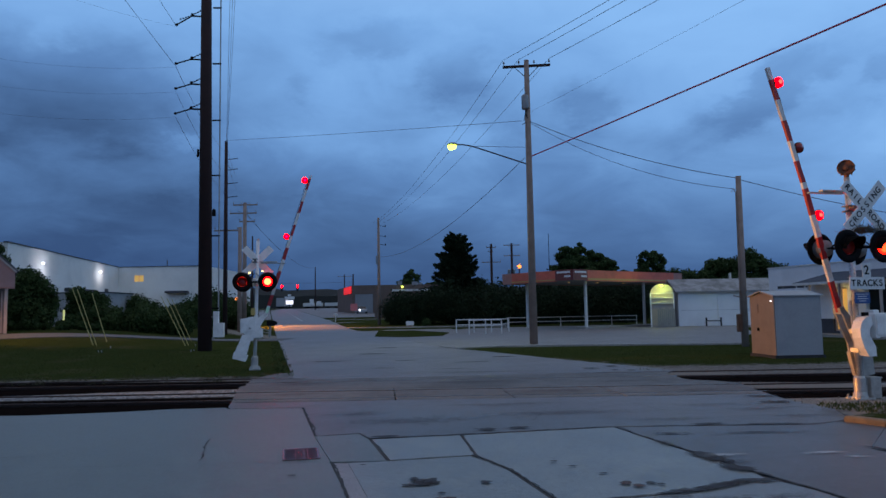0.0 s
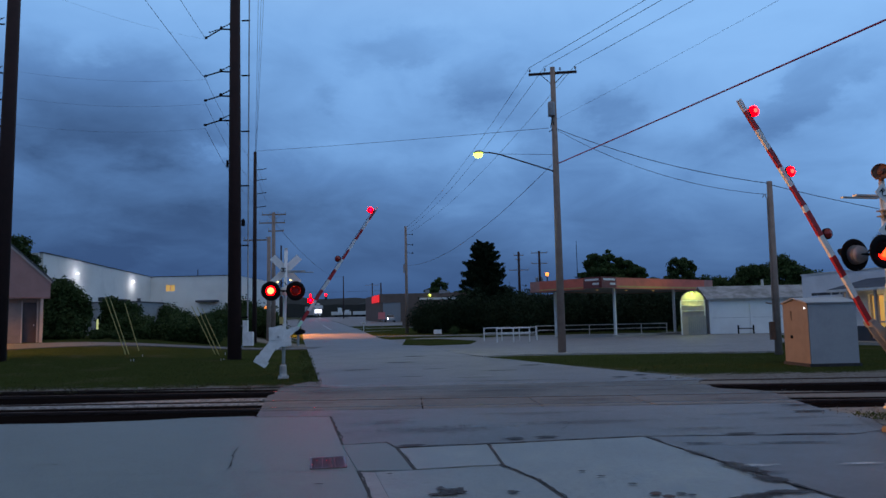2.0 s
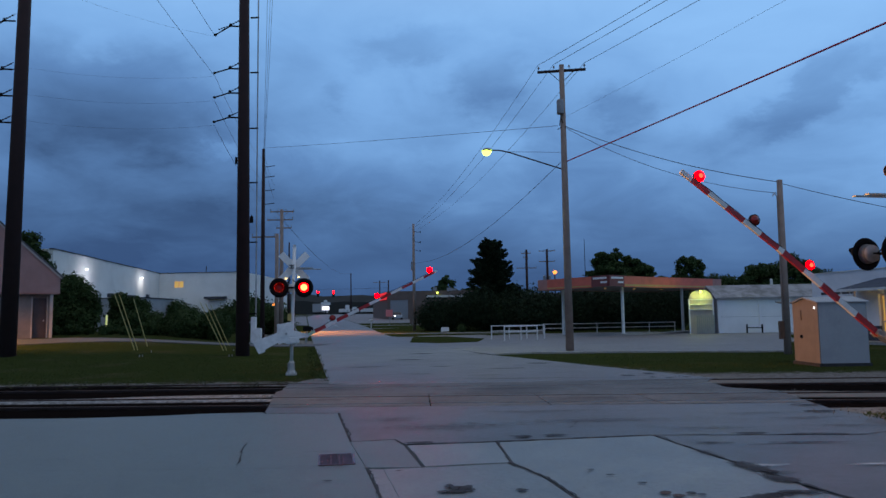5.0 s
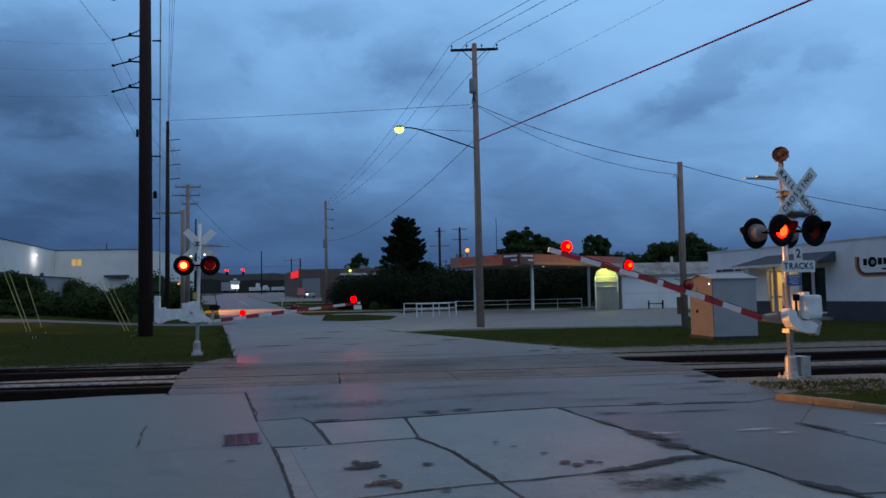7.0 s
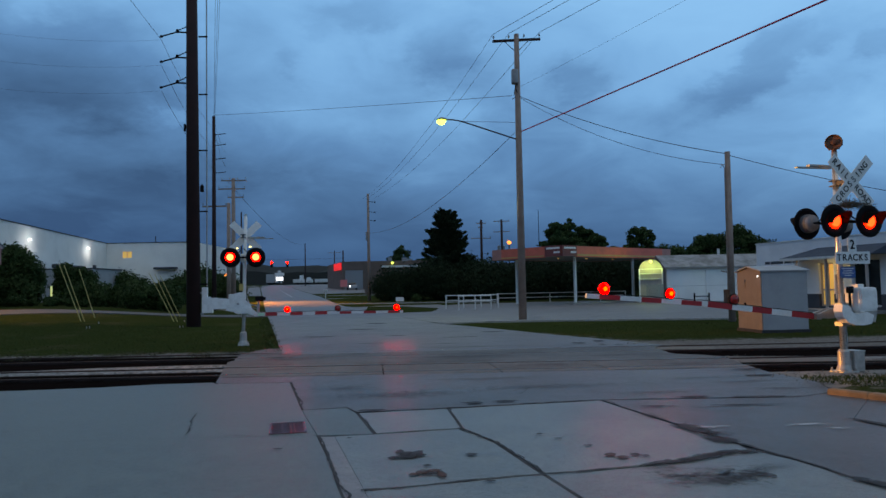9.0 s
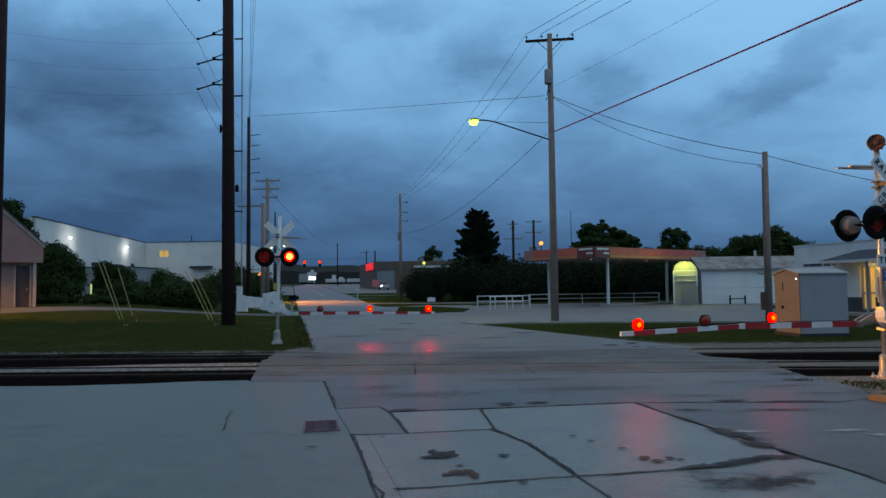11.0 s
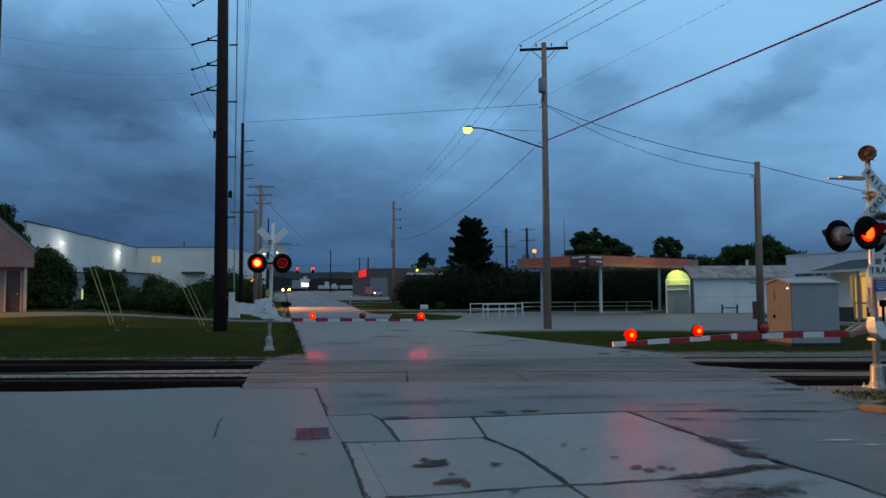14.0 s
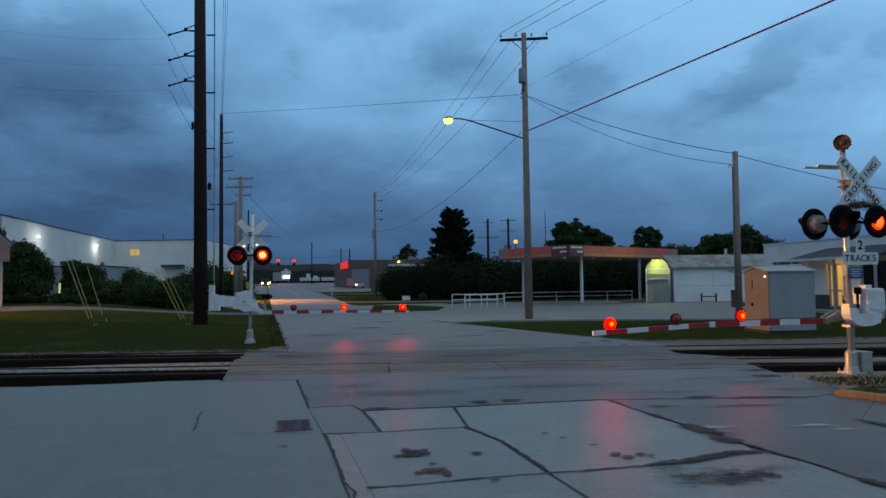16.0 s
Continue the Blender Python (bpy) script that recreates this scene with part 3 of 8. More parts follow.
def plate(bm, outline, depth, m):
    """An upright plate: the outline in x and z, its thickness along y, then moved by m."""
    n = len(outline)
    a = [bm.verts.new(m @ Vector((x, -depth / 2, z))) for x, z in outline]
    b = [bm.verts.new(m @ Vector((x, depth / 2, z))) for x, z in outline]
    bm.faces.new(a)
    bm.faces.new(b[::-1])
    for i in range(n):
        bm.faces.new((a[(i + 1) % n], a[i], b[i], b[(i + 1) % n]))


def tube(bm, pts, r, n=6):
    """A round tube along a line of points."""
    pts = [Vector(p) for p in pts]
    rings = []
    for i, p in enumerate(pts):
        d = (pts[min(i + 1, len(pts) - 1)] - pts[max(i - 1, 0)]).normalized()
        q = d.to_track_quat("Z", "Y").to_matrix()
        rings.append([bm.verts.new(p + q @ Vector((r * math.cos(2 * math.pi * k / n), r * math.sin(2 * math.pi * k / n), 0))) for k in range(n)])
    for a, b in zip(rings, rings[1:]):
        for k in range(n):
            bm.faces.new((a[k], a[(k + 1) % n], b[(k + 1) % n], b[k]))
    bm.faces.new(rings[0][::-1])
    bm.faces.new(rings[-1])


def sag_line(a, b, sag, n=14):
    a, b = Vector(a), Vector(b)
    return [a.lerp(b, i / n) - Vector((0, 0, sag * 4 * (i / n) * (1 - i / n))) for i in range(n + 1)]


def raw_mesh(name, verts, faces):
    me = bpy.data.meshes.new(name)
    me.from_pydata([tuple(v) for v in verts], [], faces)
    me.update()
    return me


def quads_mesh(name, v):
    """A mesh of loose quads from an array (n, 4, 3)."""
    n = len(v)
    me = bpy.data.meshes.new(name)
    me.vertices.add(4 * n)
    me.vertices.foreach_set("co", np.ascontiguousarray(v, dtype=np.float32).ravel())
    me.loops.add(4 * n)
    me.loops.foreach_set("vertex_index", np.arange(4 * n, dtype=np.int32))
    me.polygons.add(n)
    me.polygons.foreach_set("loop_start", np.arange(0, 4 * n, 4, dtype=np.int32))
    me.polygons.foreach_set("loop_total", np.full(n, 4, dtype=np.int32))
    me.update(calc_edges=True)
    return me


def leaves(rng, centres, radii, count, size, flat=0.0, shell=0.55):
    """Leaf clumps on and under the surface of soft balls, in an array (n, 4, 3)."""
    centres, radii = np.asarray(centres, float), np.asarray(radii, float)
    w = radii.max(axis=1) ** 2
    pick = rng.choice(len(centres), count, p=w / w.sum())
    d = rng.normal(size=(count, 3))
    d /= np.linalg.norm(d, axis=1)[:, None]
    rad = (shell + (1.08 - shell) * rng.random(count) ** 0.7) * np.where(rng.random(count) < 0.14, 1.28, 1.0)
    p = centres[pick] + d * radii[pick] * rad[:, None]
    nrm = d + rng.normal(scale=0.7, size=(count, 3))
    nrm /= np.linalg.norm(nrm, axis=1)[:, None]
    t = np.cross(nrm, rng.normal(size=(count, 3)))
    t /= np.linalg.norm(t, axis=1)[:, None]
    b = np.cross(nrm, t)
    s = size * (0.55 + 0.9 * rng.random((count, 1)))
    k = 0.45 + 0.4 * rng.random((count, 1))
    return np.stack([p - t * s, p - b * s * k, p + t * s, p + b * s * k], axis=1)


# ---- ground, road and paving ----
RAILS = (14.90, 16.335, 18.50, 19.86)
# near and far edges of the two sunken track beds, as lines of x and y
BED_EDGES = (((-7.3, -5.95, -5.07, -4.12, 6.1), (13.16, 13.38, 13.67, 13.76, 13.76)), ((-9.0, -5.3, 6.3, 9.9), (15.92, 16.0, 15.85, 15.6)),
             ((-9.2, -8.2, -5.8, 5.64, 6.14, 7.2, 10.4), (16.7, 17.08, 17.36, 17.40, 17.13, 16.85, 16.43)), ((-11.0, -5.2, 5.7, 11.8), (20.0, 19.7, 19.25, 18.55)))
BED_AT = (13.72, 15.74, 17.20, 19.26)


def bed_edge(k, x):
    return float(np.interp(x, *BED_EDGES[k]))


def bent(x, y):
    """Moves a line of the ground grid so that it follows the edges of the track beds."""
    shifts = [0.0] + [bed_edge(k, x) - BED_AT[k] for k in range(4)] + [0.0]
    return y + float(np.interp(y, (11.0, *BED_AT, 27.0), shifts))


def deck_left(y):
    return float(np.interp(y, (13.4, 13.8, 16.0, 17.2, 18.2, 19.7, 21.4), (-3.95, -4.05, -4.55, -4.85, -4.90, -5.15, -4.85)))


def deck_right(y):
    return float(np.interp(y, (13.4, 13.9, 15.85, 16.6, 17.1, 17.45, 19.25, 20.2, 21.4), (6.12, 6.16, 6.33, 6.55, 6.20, 5.68, 5.66, 6.2, 5.6)))


def spread(lo, hi, step, far, growth=1.35):
    vals = list(np.arange(lo, hi + 1e-6, step))
    d, v = step, hi
    while v < far:
        d *= growth
        v += d
        vals.append(v)
    return vals


def build_ground():
    xs = spread(0, 44, 1.1, 1900)
    xs = sorted({round(-x, 3) for x in xs} | {round(x, 3) for x in xs})
    ys = spread(20, 120, 1.25, 1900) + [-v for v in spread(0, 4, 2, 900)] + list(np.arange(1, 13.5, 1.0))
    beds = (BED_AT[:2], BED_AT[2:])
    for a, b in beds:
        ys += [a - 0.16, a, a + 0.10, b - 0.10, b, b + 0.16]
    ys = sorted({round(y, 3) for y in ys})
    verts, faces = [], []
    for y in ys:
        for x in xs:
            z = terrain(x, y) - 0.03
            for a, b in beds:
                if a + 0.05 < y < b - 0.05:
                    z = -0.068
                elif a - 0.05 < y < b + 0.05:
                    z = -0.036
            if y > 20 and z < 0.5:
                z += 0.035 * noise.noise((x * 0.35, y * 0.35, 0)) * smooth01((y - 20) / 4)
            verts.append((x, bent(x, y), z))
    nx = len(xs)
    for j in range(len(ys) - 1):
        for i in range(nx - 1):
            a = j * nx + i
            faces.append((a, a + 1, a + nx + 1, a + nx))
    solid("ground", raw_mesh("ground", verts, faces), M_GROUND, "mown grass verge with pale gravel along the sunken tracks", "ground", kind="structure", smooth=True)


def strip(name, rows, material, thick=0.05, lift=0.0):
    """A paved sheet along rows of (left point, right point), with a thickness."""
    verts, faces = [], []
    for a, b in rows:
        for p in (a, b):
            z = terrain(*p) + lift
            verts += [(p[0], p[1], z), (p[0], p[1], z - thick)]
    for i in range(len(rows) - 1):
        k = 4 * i
        faces += [(k, k + 2, k + 6, k + 4), (k + 1, k + 5, k + 7, k + 3), (k, k + 4, k + 5, k + 1), (k + 2, k + 3, k + 7, k + 6)]
    k = 4 * (len(rows) - 1)
    faces += [(0, 1, 3, 2), (k, k + 2, k + 3, k + 1)]
    return raw_mesh(name, verts, faces)


def wobble(a, b, n, amp, seed):
    """Points from a to b with a worn, uneven line."""
    out = []
    a, b = Vector(a), Vector(b)
    side = Vector((-(b - a).y, (b - a).x)).normalized()
    for i in range(n + 1):
        p = a.lerp(b, i / n)
        w = amp * noise.noise((p.x * 1.7, p.y * 1.7, seed)) * (1 if 0 < i < n else 0)
        out.append(tuple(p + side * w))
    return out


def build_road():
    rows = []
    for s in list(np.arange(0, 60, 2.0)) + list(np.arange(60, 420, 6.0)):
        # starts along the far edge of the second track bed
        l, r = 0.62, 8.1
        pl, pr = su(18 + s, l), su(18 + s, r)
        if s < 24:
            pl = (pl[0] + 0.12 * noise.noise((s * 0.5, 1, 0)), max(pl[1], 19.28))
            r2 = 8.1 + max(0, (16 - s)) * 0.16
            pr = su(18 + s, r2)
            pr = (pr[0] + 0.25 * noise.noise((s * 0.4, 5, 0)), max(pr[1], 19.28))
        rows.append((pl, pr))
    rows = [r for i, r in enumerate(rows) if i == 0 or r[0][1] > rows[i - 1][0][1] + 0.01]
    road = solid("road", strip("road", rows, M_ASPHALT), M_ASPHALT, "worn grey asphalt road, damp and patched, leading away", "road", kind="structure")
    # faded centre line far off, patches nearer by
    bm = bmesh.new()
    for s in range(100, 300, 1):
        if s < 135 or s % 14 < 5:
            a, b = su(s, 4.35), su(s, 4.52)
            c, d = su(s + 1, 4.52), su(s + 1, 4.35)
            bm.faces.new([bm.verts.new((*p, terrain(*p) + 0.006)) for p in (a, b, c, d)])
    part("centre_line", bm, M_LINE, road, "faded white centre line")
    for (x, y, w, h, rot) in ((-4.1, 26.2, 0.75, 0.20, 8), (-1.4, 26.0, 0.45, 0.16, 6), (0.9, 24.7, 0.8, 0.14, 10), (2.1, 27.2, 0.5, 0.3, 0), (-3.0, 30.5, 0.7, 0.3, 10), (0.1, 21.9, 0.8, 0.07, 3), (-1.9, 22.6, 0.5, 0.10, 0), (-2.8, 35.5, 0.6, 0.4, 0)):
        soft_stain(x, y, w, h, rot, M_STAIN, road, name="tar_patch")
    # planted strip at the forecourt's far end
    bm = bmesh.new()
    prism(bm, [(-5.0, 52.6), (-2.8, 50.2), (-0.2, 51.6), (0.3, 58.6), (-2.8, 66.5), (-6.1, 67.5)], -0.2, 0.05, 0.03)
    solid("grass_strip", bm, M_GROUND, "low strip of rough grass at the forecourt edge", "grass", kind="structure")
    # the forecourt beyond the grass island
    bm = bmesh.new()
    pts = [su(36, 8.1), (0.6, 33.9), (2.5, 35.1), (6, 35.0), (10, 34.2), (13.6, 33.6), (16.5, 41), (20, 48), (24, 60), (31, 61.5), (33, 78), (6, 84), su(84, 8.1)]
    prism(bm, pts, -0.05, 0.004)
    solid("forecourt", bm, M_LOT, "wide grey asphalt forecourt of a disused filling station", "forecourt", kind="structure")
    bm = bmesh.new()
    a = [(-2.0, 34.6), (0.45, 33.75), (2.4, 34.9), (6, 34.82), (10, 34.02), (13.7, 33.42)]
    for p, q in zip(a[1:], a[2:]):
        n = Vector((-(q[1] - p[1]), q[0] - p[0])).normalized() * 0.13
        prism(bm, [p, q, (q[0] + n.x, q[1] + n.y), (p[0] + n.x, p[1] + n.y)], -0.05, 0.05, 0.02)
    solid("island_kerb", bm, M_WALK, "low worn concrete kerb round the grass island", "kerb", kind="structure")


STAIN_COUNT = [0]


def soft_stain(x, y, w, h, rot, material, parent, label="", name="stain"):
    """A thin stain lying on the paving; its material frays the edge."""
    STAIN_COUNT[0] += 1
    bm = bmesh.new()
    n = 20
    ring = [bm.verts.new((1.5 * math.cos(2 * math.pi * i / n), 1.5 * math.sin(2 * math.pi * i / n), 0)) for i in range(n)]
    bm.faces.new(ring)
    return part(name, bm, material, parent, label, at=pose(x, y, 0.0086 + 0.00012 * STAIN_COUNT[0], 0, 0, rot) @ Matrix.Diagonal((w, h, 1, 1)))


def crack(bm, pts, width, z, seed):
    """A ragged crack or tar line of changing width along points."""
    line = []
    for p, q in zip(pts, pts[1:]):
        n = max(2, int(math.dist(p, q) / 0.045))
        line += [tuple(Vector(p).lerp(Vector(q), i / n)) for i in range(n)]
    line.append(pts[-1])
    left, right = [], []
    for i, p in enumerate(line):
        a, b = line[max(i - 1, 0)], line[min(i + 1, len(line) - 1)]
        d = Vector((b[0] - a[0], b[1] - a[1])).normalized()
        sx, sy = -d.y, d.x
        o = 0.045 * noise.noise((p[0] * 3.1, p[1] * 3.1, seed)) + 0.026 * noise.noise((p[0] * 11, p[1] * 11, seed)) + 0.010 * noise.noise((p[0] * 33, p[1] * 33, seed))
        w = width * (0.18 + 1.7 * abs(noise.noise((p[0] * 2.3, p[1] * 2.3, seed + 4))) + 0.9 * abs(noise.noise((p[0] * 11, p[1] * 11, seed + 4))))
        left.append(bm.verts.new((p[0] + sx * (o + w), p[1] + sy * (o + w), z)))
        right.append(bm.verts.new((p[0] + sx * (o - w), p[1] + sy * (o - w), z)))
    for i in range(len(line) - 1):
        bm.faces.new((right[i], right[i + 1], left[i + 1], left[i]))


def build_near_paving():
    """The street on the near side of the tracks: old concrete slabs, a dark asphalt patch, the apron left of it."""
    street = thing("street_paving", pose(0, 0, 0), "cracked old concrete street slabs with tarred joints", "road", kind="structure")
    bm = bmesh.new()
    prism(bm, [(-2.4, 13.4), (-6.0, 13.0), (-40, 13.0), (-40, -8), (9, -8), (8.4, 6), (6.3, 10.2), (6.0, 13.5)], -0.10, -0.010)
    part("bedding", bm, M_BEDDING, street, "dusty dark fill showing in the joints")
    slabs = [
        (M_SLAB, [(-1.03, 10.03), (0.15, 10.24), (0.30, 8.83), (-0.68, 8.60)]),
        (M_SLAB, [(-1.15, 8.495), (-0.70, 8.57), (0.30, 8.79), (0.62, 7.97), (0.92, 6.64), (-0.60, 6.23)]),
        (M_SLAB, [(0.19, 10.25), (2.36, 10.70), (2.60, 9.64), (2.85, 8.62), (2.99, 8.10), (3.10, 7.62), (3.10, 7.40), (2.80, 7.30), (2.24, 6.95), (1.56, 6.77), (0.97, 6.66), (0.66, 8.00), (0.33, 8.83)]),
        (M_SLAB, [(-0.59, 6.18), (0.93, 6.60), (1.75, 3.2), (0.25, 2.8)]),
        (M_SLAB, [(0.97, 6.61), (1.57, 6.72), (2.25, 6.90), (2.82, 7.25), (3.13, 7.34), (3.34, 6.90), (3.52, 6.10), (3.68, 5.80), (4.20, 3.7), (1.79, 3.2)]),
        (M_SLAB, [(0.26, 2.75), (1.76, 3.15), (2.7, -0.8), (1.2, -1.2)]),
        (M_SLAB, [(1.80, 3.15), (4.21, 3.65), (5.3, -0.4), (2.75, -0.8)]),
        (M_PATCH, [(2.40, 10.69), (5.25, 10.62), (5.90, 11.02), (6.15, 10.5), (5.0, 8.88), (5.23, 7.5), (5.6, 5.9), (3.72, 5.86), (3.56, 6.13), (3.38, 6.92), (3.14, 7.64), (3.03, 8.11), (2.89, 8.63), (2.64, 9.65)]),
        (M_PATCH, [(5.003, 8.876), (6.153, 10.496), (6.60, 9.62), (7.3, 8.0), (8.0, 5.4), (8.9, 1.0), (6.7, 0.4), (5.604, 5.9), (5.234, 7.5)]),
        (M_PATCH, [(3.72, 5.80), (5.60, 5.86), (6.66, 0.4), (5.35, -0.4), (4.24, 3.7)]),
        (M_APRON, [(-1.854, 10.346), (-1.26, 10.50), (-1.07, 10.02), (-0.72, 8.57), (-1.354, 8.566)]),
        (M_GUTTER, [(-1.335, 8.52), (-1.10, 8.49), (-0.55, 6.226), (0.28, 2.75), (1.22, -1.2), (1.05, -1.27), (0.10, 2.7), (-0.80, 6.3), (-1.01, 7.27)]),
    ]
    slabs += [
        (M_SLAB, [(1.17, -1.25), (2.72, -0.85), (4.5, -8), (2.75, -8)]),
        (M_SLAB, [(2.76, -0.85), (5.32, -0.45), (7.2, -8), (4.55, -8)]),
        (M_PATCH, [(5.37, -0.45), (6.7, 0.35), (8.9, 0.95), (9.7, -8), (7.25, -8)]),
    ]
    for i, (m, o) in enumerate(slabs):
        bm = bmesh.new()
        prism(bm, o, -0.09, -0.007 if m is M_GUTTER else 0.004 * noise.noise((i * 3.7, 1, 2)), 0.003 if m is M_GUTTER else 0.005)
        part("slab", bm, m, street)
    bm = bmesh.new()
    prism(bm, wobble((-2.60, 13.47), (-1.83, 10.36), 5, 0.03, 3) + [(-1.25, 10.54), (-1.05, 10.07)] + wobble((0.16, 10.28), (2.34, 10.74), 6, 0.05, 1) + wobble((3.2, 10.72), (5.27, 10.66), 5, 0.06, 2) + [(5.95, 11.08), (6.30, 12.2), (6.12, 13.4), (6.20, 14.40)] + [(deck_left(14.40), 14.40), (-4.06, 13.80), (-3.93, 13.52)], -0.09, 0.0, 0.008)
    part("asphalt_patch", bm, M_PATCH, street, "darker asphalt patch before the tracks")
    # tar lines along the joints, cracks and stains
    bm = bmesh.new()
    for i, (w, pts) in enumerate((
        (0.050, [(-1.06, 10.05), (0.16, 10.27), (2.34, 10.72)]), (0.030, [(2.34, 10.72), (3.4, 10.72), (5.27, 10.64), (5.95, 11.05)]),
        (0.022, [(0.16, 10.25), (0.31, 8.81), (0.64, 7.98)]), (0.040, [(0.27, 8.81), (0.64, 7.98), (0.95, 6.70)]),
        (0.016, [(-1.05, 10.05), (-0.70, 8.58), (0.28, 8.81)]), (0.034, [(2.38, 10.71), (2.62, 9.64), (2.87, 8.62), (3.01, 8.10), (3.12, 7.64)]), (0.036, [(3.12, 7.64), (3.36, 6.92), (3.54, 6.12), (3.70, 5.83), (4.22, 3.7)]),
        (0.032, [(-0.62, 6.18), (0.95, 6.62), (1.56, 6.74), (2.25, 6.92), (2.81, 7.28), (3.10, 7.36)]), (0.030, [(-1.35, 8.54), (-1.02, 7.27), (-0.81, 6.34), (-0.70, 6.04), (0.09, 2.6)]),
        (0.028, [(-1.83, 10.35), (-1.25, 10.52), (-1.05, 10.05)]), (0.022, [(-3.9, 13.49), (-2.60, 13.46)]), (0.026, [(-2.60, 13.46), (-1.83, 10.35)]),
        (0.018, [(4.96, 8.88), (5.22, 7.55), (5.62, 5.9)]), (0.020, [(3.4, 9.9), (4.1, 10.0), (4.7, 9.9)]), (0.014, [(4.2, 11.5), (5.2, 11.6), (6.0, 11.4)]),
        (0.016, [(-3.27, 10.24), (-3.12, 9.6), (-2.89, 8.74)]), (0.004, [(-4.2, 8.52), (-2.2, 8.60), (-1.33, 8.55)]), (0.012, [(-1.5, 12.9), (-0.6, 13.1)]), (0.013, [(-5.52, 9.09), (-5.38, 9.15), (-5.19, 9.12)]), (0.006, [(-2.3, 9.55), (-1.95, 9.58)]),
        (0.010, [(1.1, 13.0), (1.5, 12.2), (1.3, 11.4)]), (0.008, [(3.3, 13.3), (3.6, 12.2)]))):
        crack(bm, pts, w * 0.52, 0.0075, i * 2.3)
    part("tar_lines", bm, M_TAR, street, "ragged black tar lines and cracks")
    for x, y, w, h, r, m in ((-0.41, 7.33, 0.060, 0.065, 20, M_STAIN), (-0.36, 7.58, 0.070, 0.13, -14, M_STAIN), (-0.29, 7.48, 0.085, 0.17, 6, M_STAIN), (-0.20, 7.50, 0.080, 0.16, -20, M_STAIN), (-0.14, 7.42, 0.055, 0.07, 0, M_STAIN), (-0.29, 7.35, 0.12, 0.06, 8, M_STAIN), (-0.20, 6.67, 0.060, 0.055, 10, M_RUST_STAIN), (-0.12, 6.75, 0.075, 0.095, -12, M_RUST_STAIN), (-0.02, 6.78, 0.090, 0.070, 10, M_RUST_STAIN), (0.045, 6.66, 0.050, 0.13, 8, M_RUST_STAIN), (-0.06, 6.67, 0.075, 0.030, 4, M_STAIN), (-0.08, 6.99, 0.055, 0.050, 8, M_STAIN), (0.35, 7.39, 0.070, 0.075, 4, M_STAIN), (1.70, 7.26, 0.060, 0.085, -30, M_RUST_STAIN), (1.78, 7.15, 0.075, 0.090, -34, M_RUST_STAIN), (1.93, 7.25, 0.060, 0.060, -20, M_STAIN), (2.02, 7.20, 0.045, 0.040, 0, M_STAIN),
                            (1.16, 8.35, 0.05, 0.03, 0, M_STAIN), (1.32, 8.08, 0.06, 0.025, 0, M_STAIN), (1.58, 7.70, 0.06, 0.03, 0, M_STAIN), (-1.65, 7.85, 0.06, 0.03, 0, M_STAIN), (-0.97, 8.33, 0.045, 0.025, 0, M_STAIN), (0.45, 6.38, 0.07, 0.03, 0, M_STAIN),
                            (2.20, 6.93, 0.36, 0.085, 16, M_STAIN), (2.55, 7.10, 0.34, 0.10, 24, M_STAIN), (2.95, 7.28, 0.26, 0.075, -2, M_STAIN), (2.72, 7.20, 0.30, 0.12, 12, M_DIRT), (2.32, 6.42, 0.62, 0.34, 14, M_DIRT), (2.45, 6.30, 0.44, 0.24, 18, M_SMEAR), (2.15, 6.45, 0.30, 0.12, 10, M_SMEAR), (2.72, 6.42, 0.26, 0.14, 24, M_SMEAR), (2.00, 6.70, 0.30, 0.16, 10, M_DIRT), (2.92, 6.62, 0.36, 0.16, 20, M_DIRT),
                            (2.70, 9.30, 0.16, 0.34, 18, M_DIRT), (2.92, 8.45, 0.16, 0.40, 16, M_STAIN), (3.10, 8.15, 0.32, 0.14, -6, M_DIRT), (3.00, 7.86, 0.17, 0.24, 20, M_STAIN), (2.98, 10.02, 0.30, 0.055, -6, M_STAIN), (4.15, 10.00, 0.55, 0.040, 0, M_STAIN), (3.72, 10.78, 0.34, 0.09, 0, M_STAIN), (4.75, 10.68, 0.55, 0.055, -4, M_STAIN), (3.40, 11.3, 0.9, 0.20, 3, M_DIRT),
                            (5.20, 12.3, 0.75, 0.18, 6, M_DIRT), (5.75, 13.1, 0.34, 0.12, 4, M_STAIN), (5.35, 11.4, 0.6, 0.15, -6, M_DIRT), (4.6, 12.9, 0.9, 0.16, 4, M_DIRT), (3.62, 5.98, 0.10, 0.30, 26, M_STAIN), (5.06, 8.55, 0.06, 0.45, 20, M_STAIN), (0.55, 10.62, 0.16, 0.12, 0, M_STAIN), (1.0, 10.72, 0.20, 0.09, 8, M_STAIN), (-0.85, 10.15, 0.20, 0.10, 10, M_STAIN),
                            (-0.6, 11.6, 1.3, 0.45, 6, M_DIRT), (1.8, 12.2, 1.6, 0.30, 4, M_DIRT), (-1.5, 12.5, 0.6, 0.35, 0, M_DIRT), (0.9, 13.4, 1.4, 0.20, 2, M_DIRT), (-1.75, 8.62, 0.28, 0.05, 0, M_DIRT)):
        soft_stain(x, y, w, h, r, m, street)
    for x, y, l in ((3.13, 8.52, 0.30), (4.29, 8.55, 0.34), (4.50, 8.30, 0.18), (5.9, 8.63, 0.34)):
        soft_stain(x, y, l, 0.085, 4, M_MARK, street, "worn white paint dash", "paint_dash")
    # apron of a yard, left of the street
    apron = thing("apron", pose(0, 0, 0), "smooth pale concrete apron running up to the track", "pavement", kind="structure")
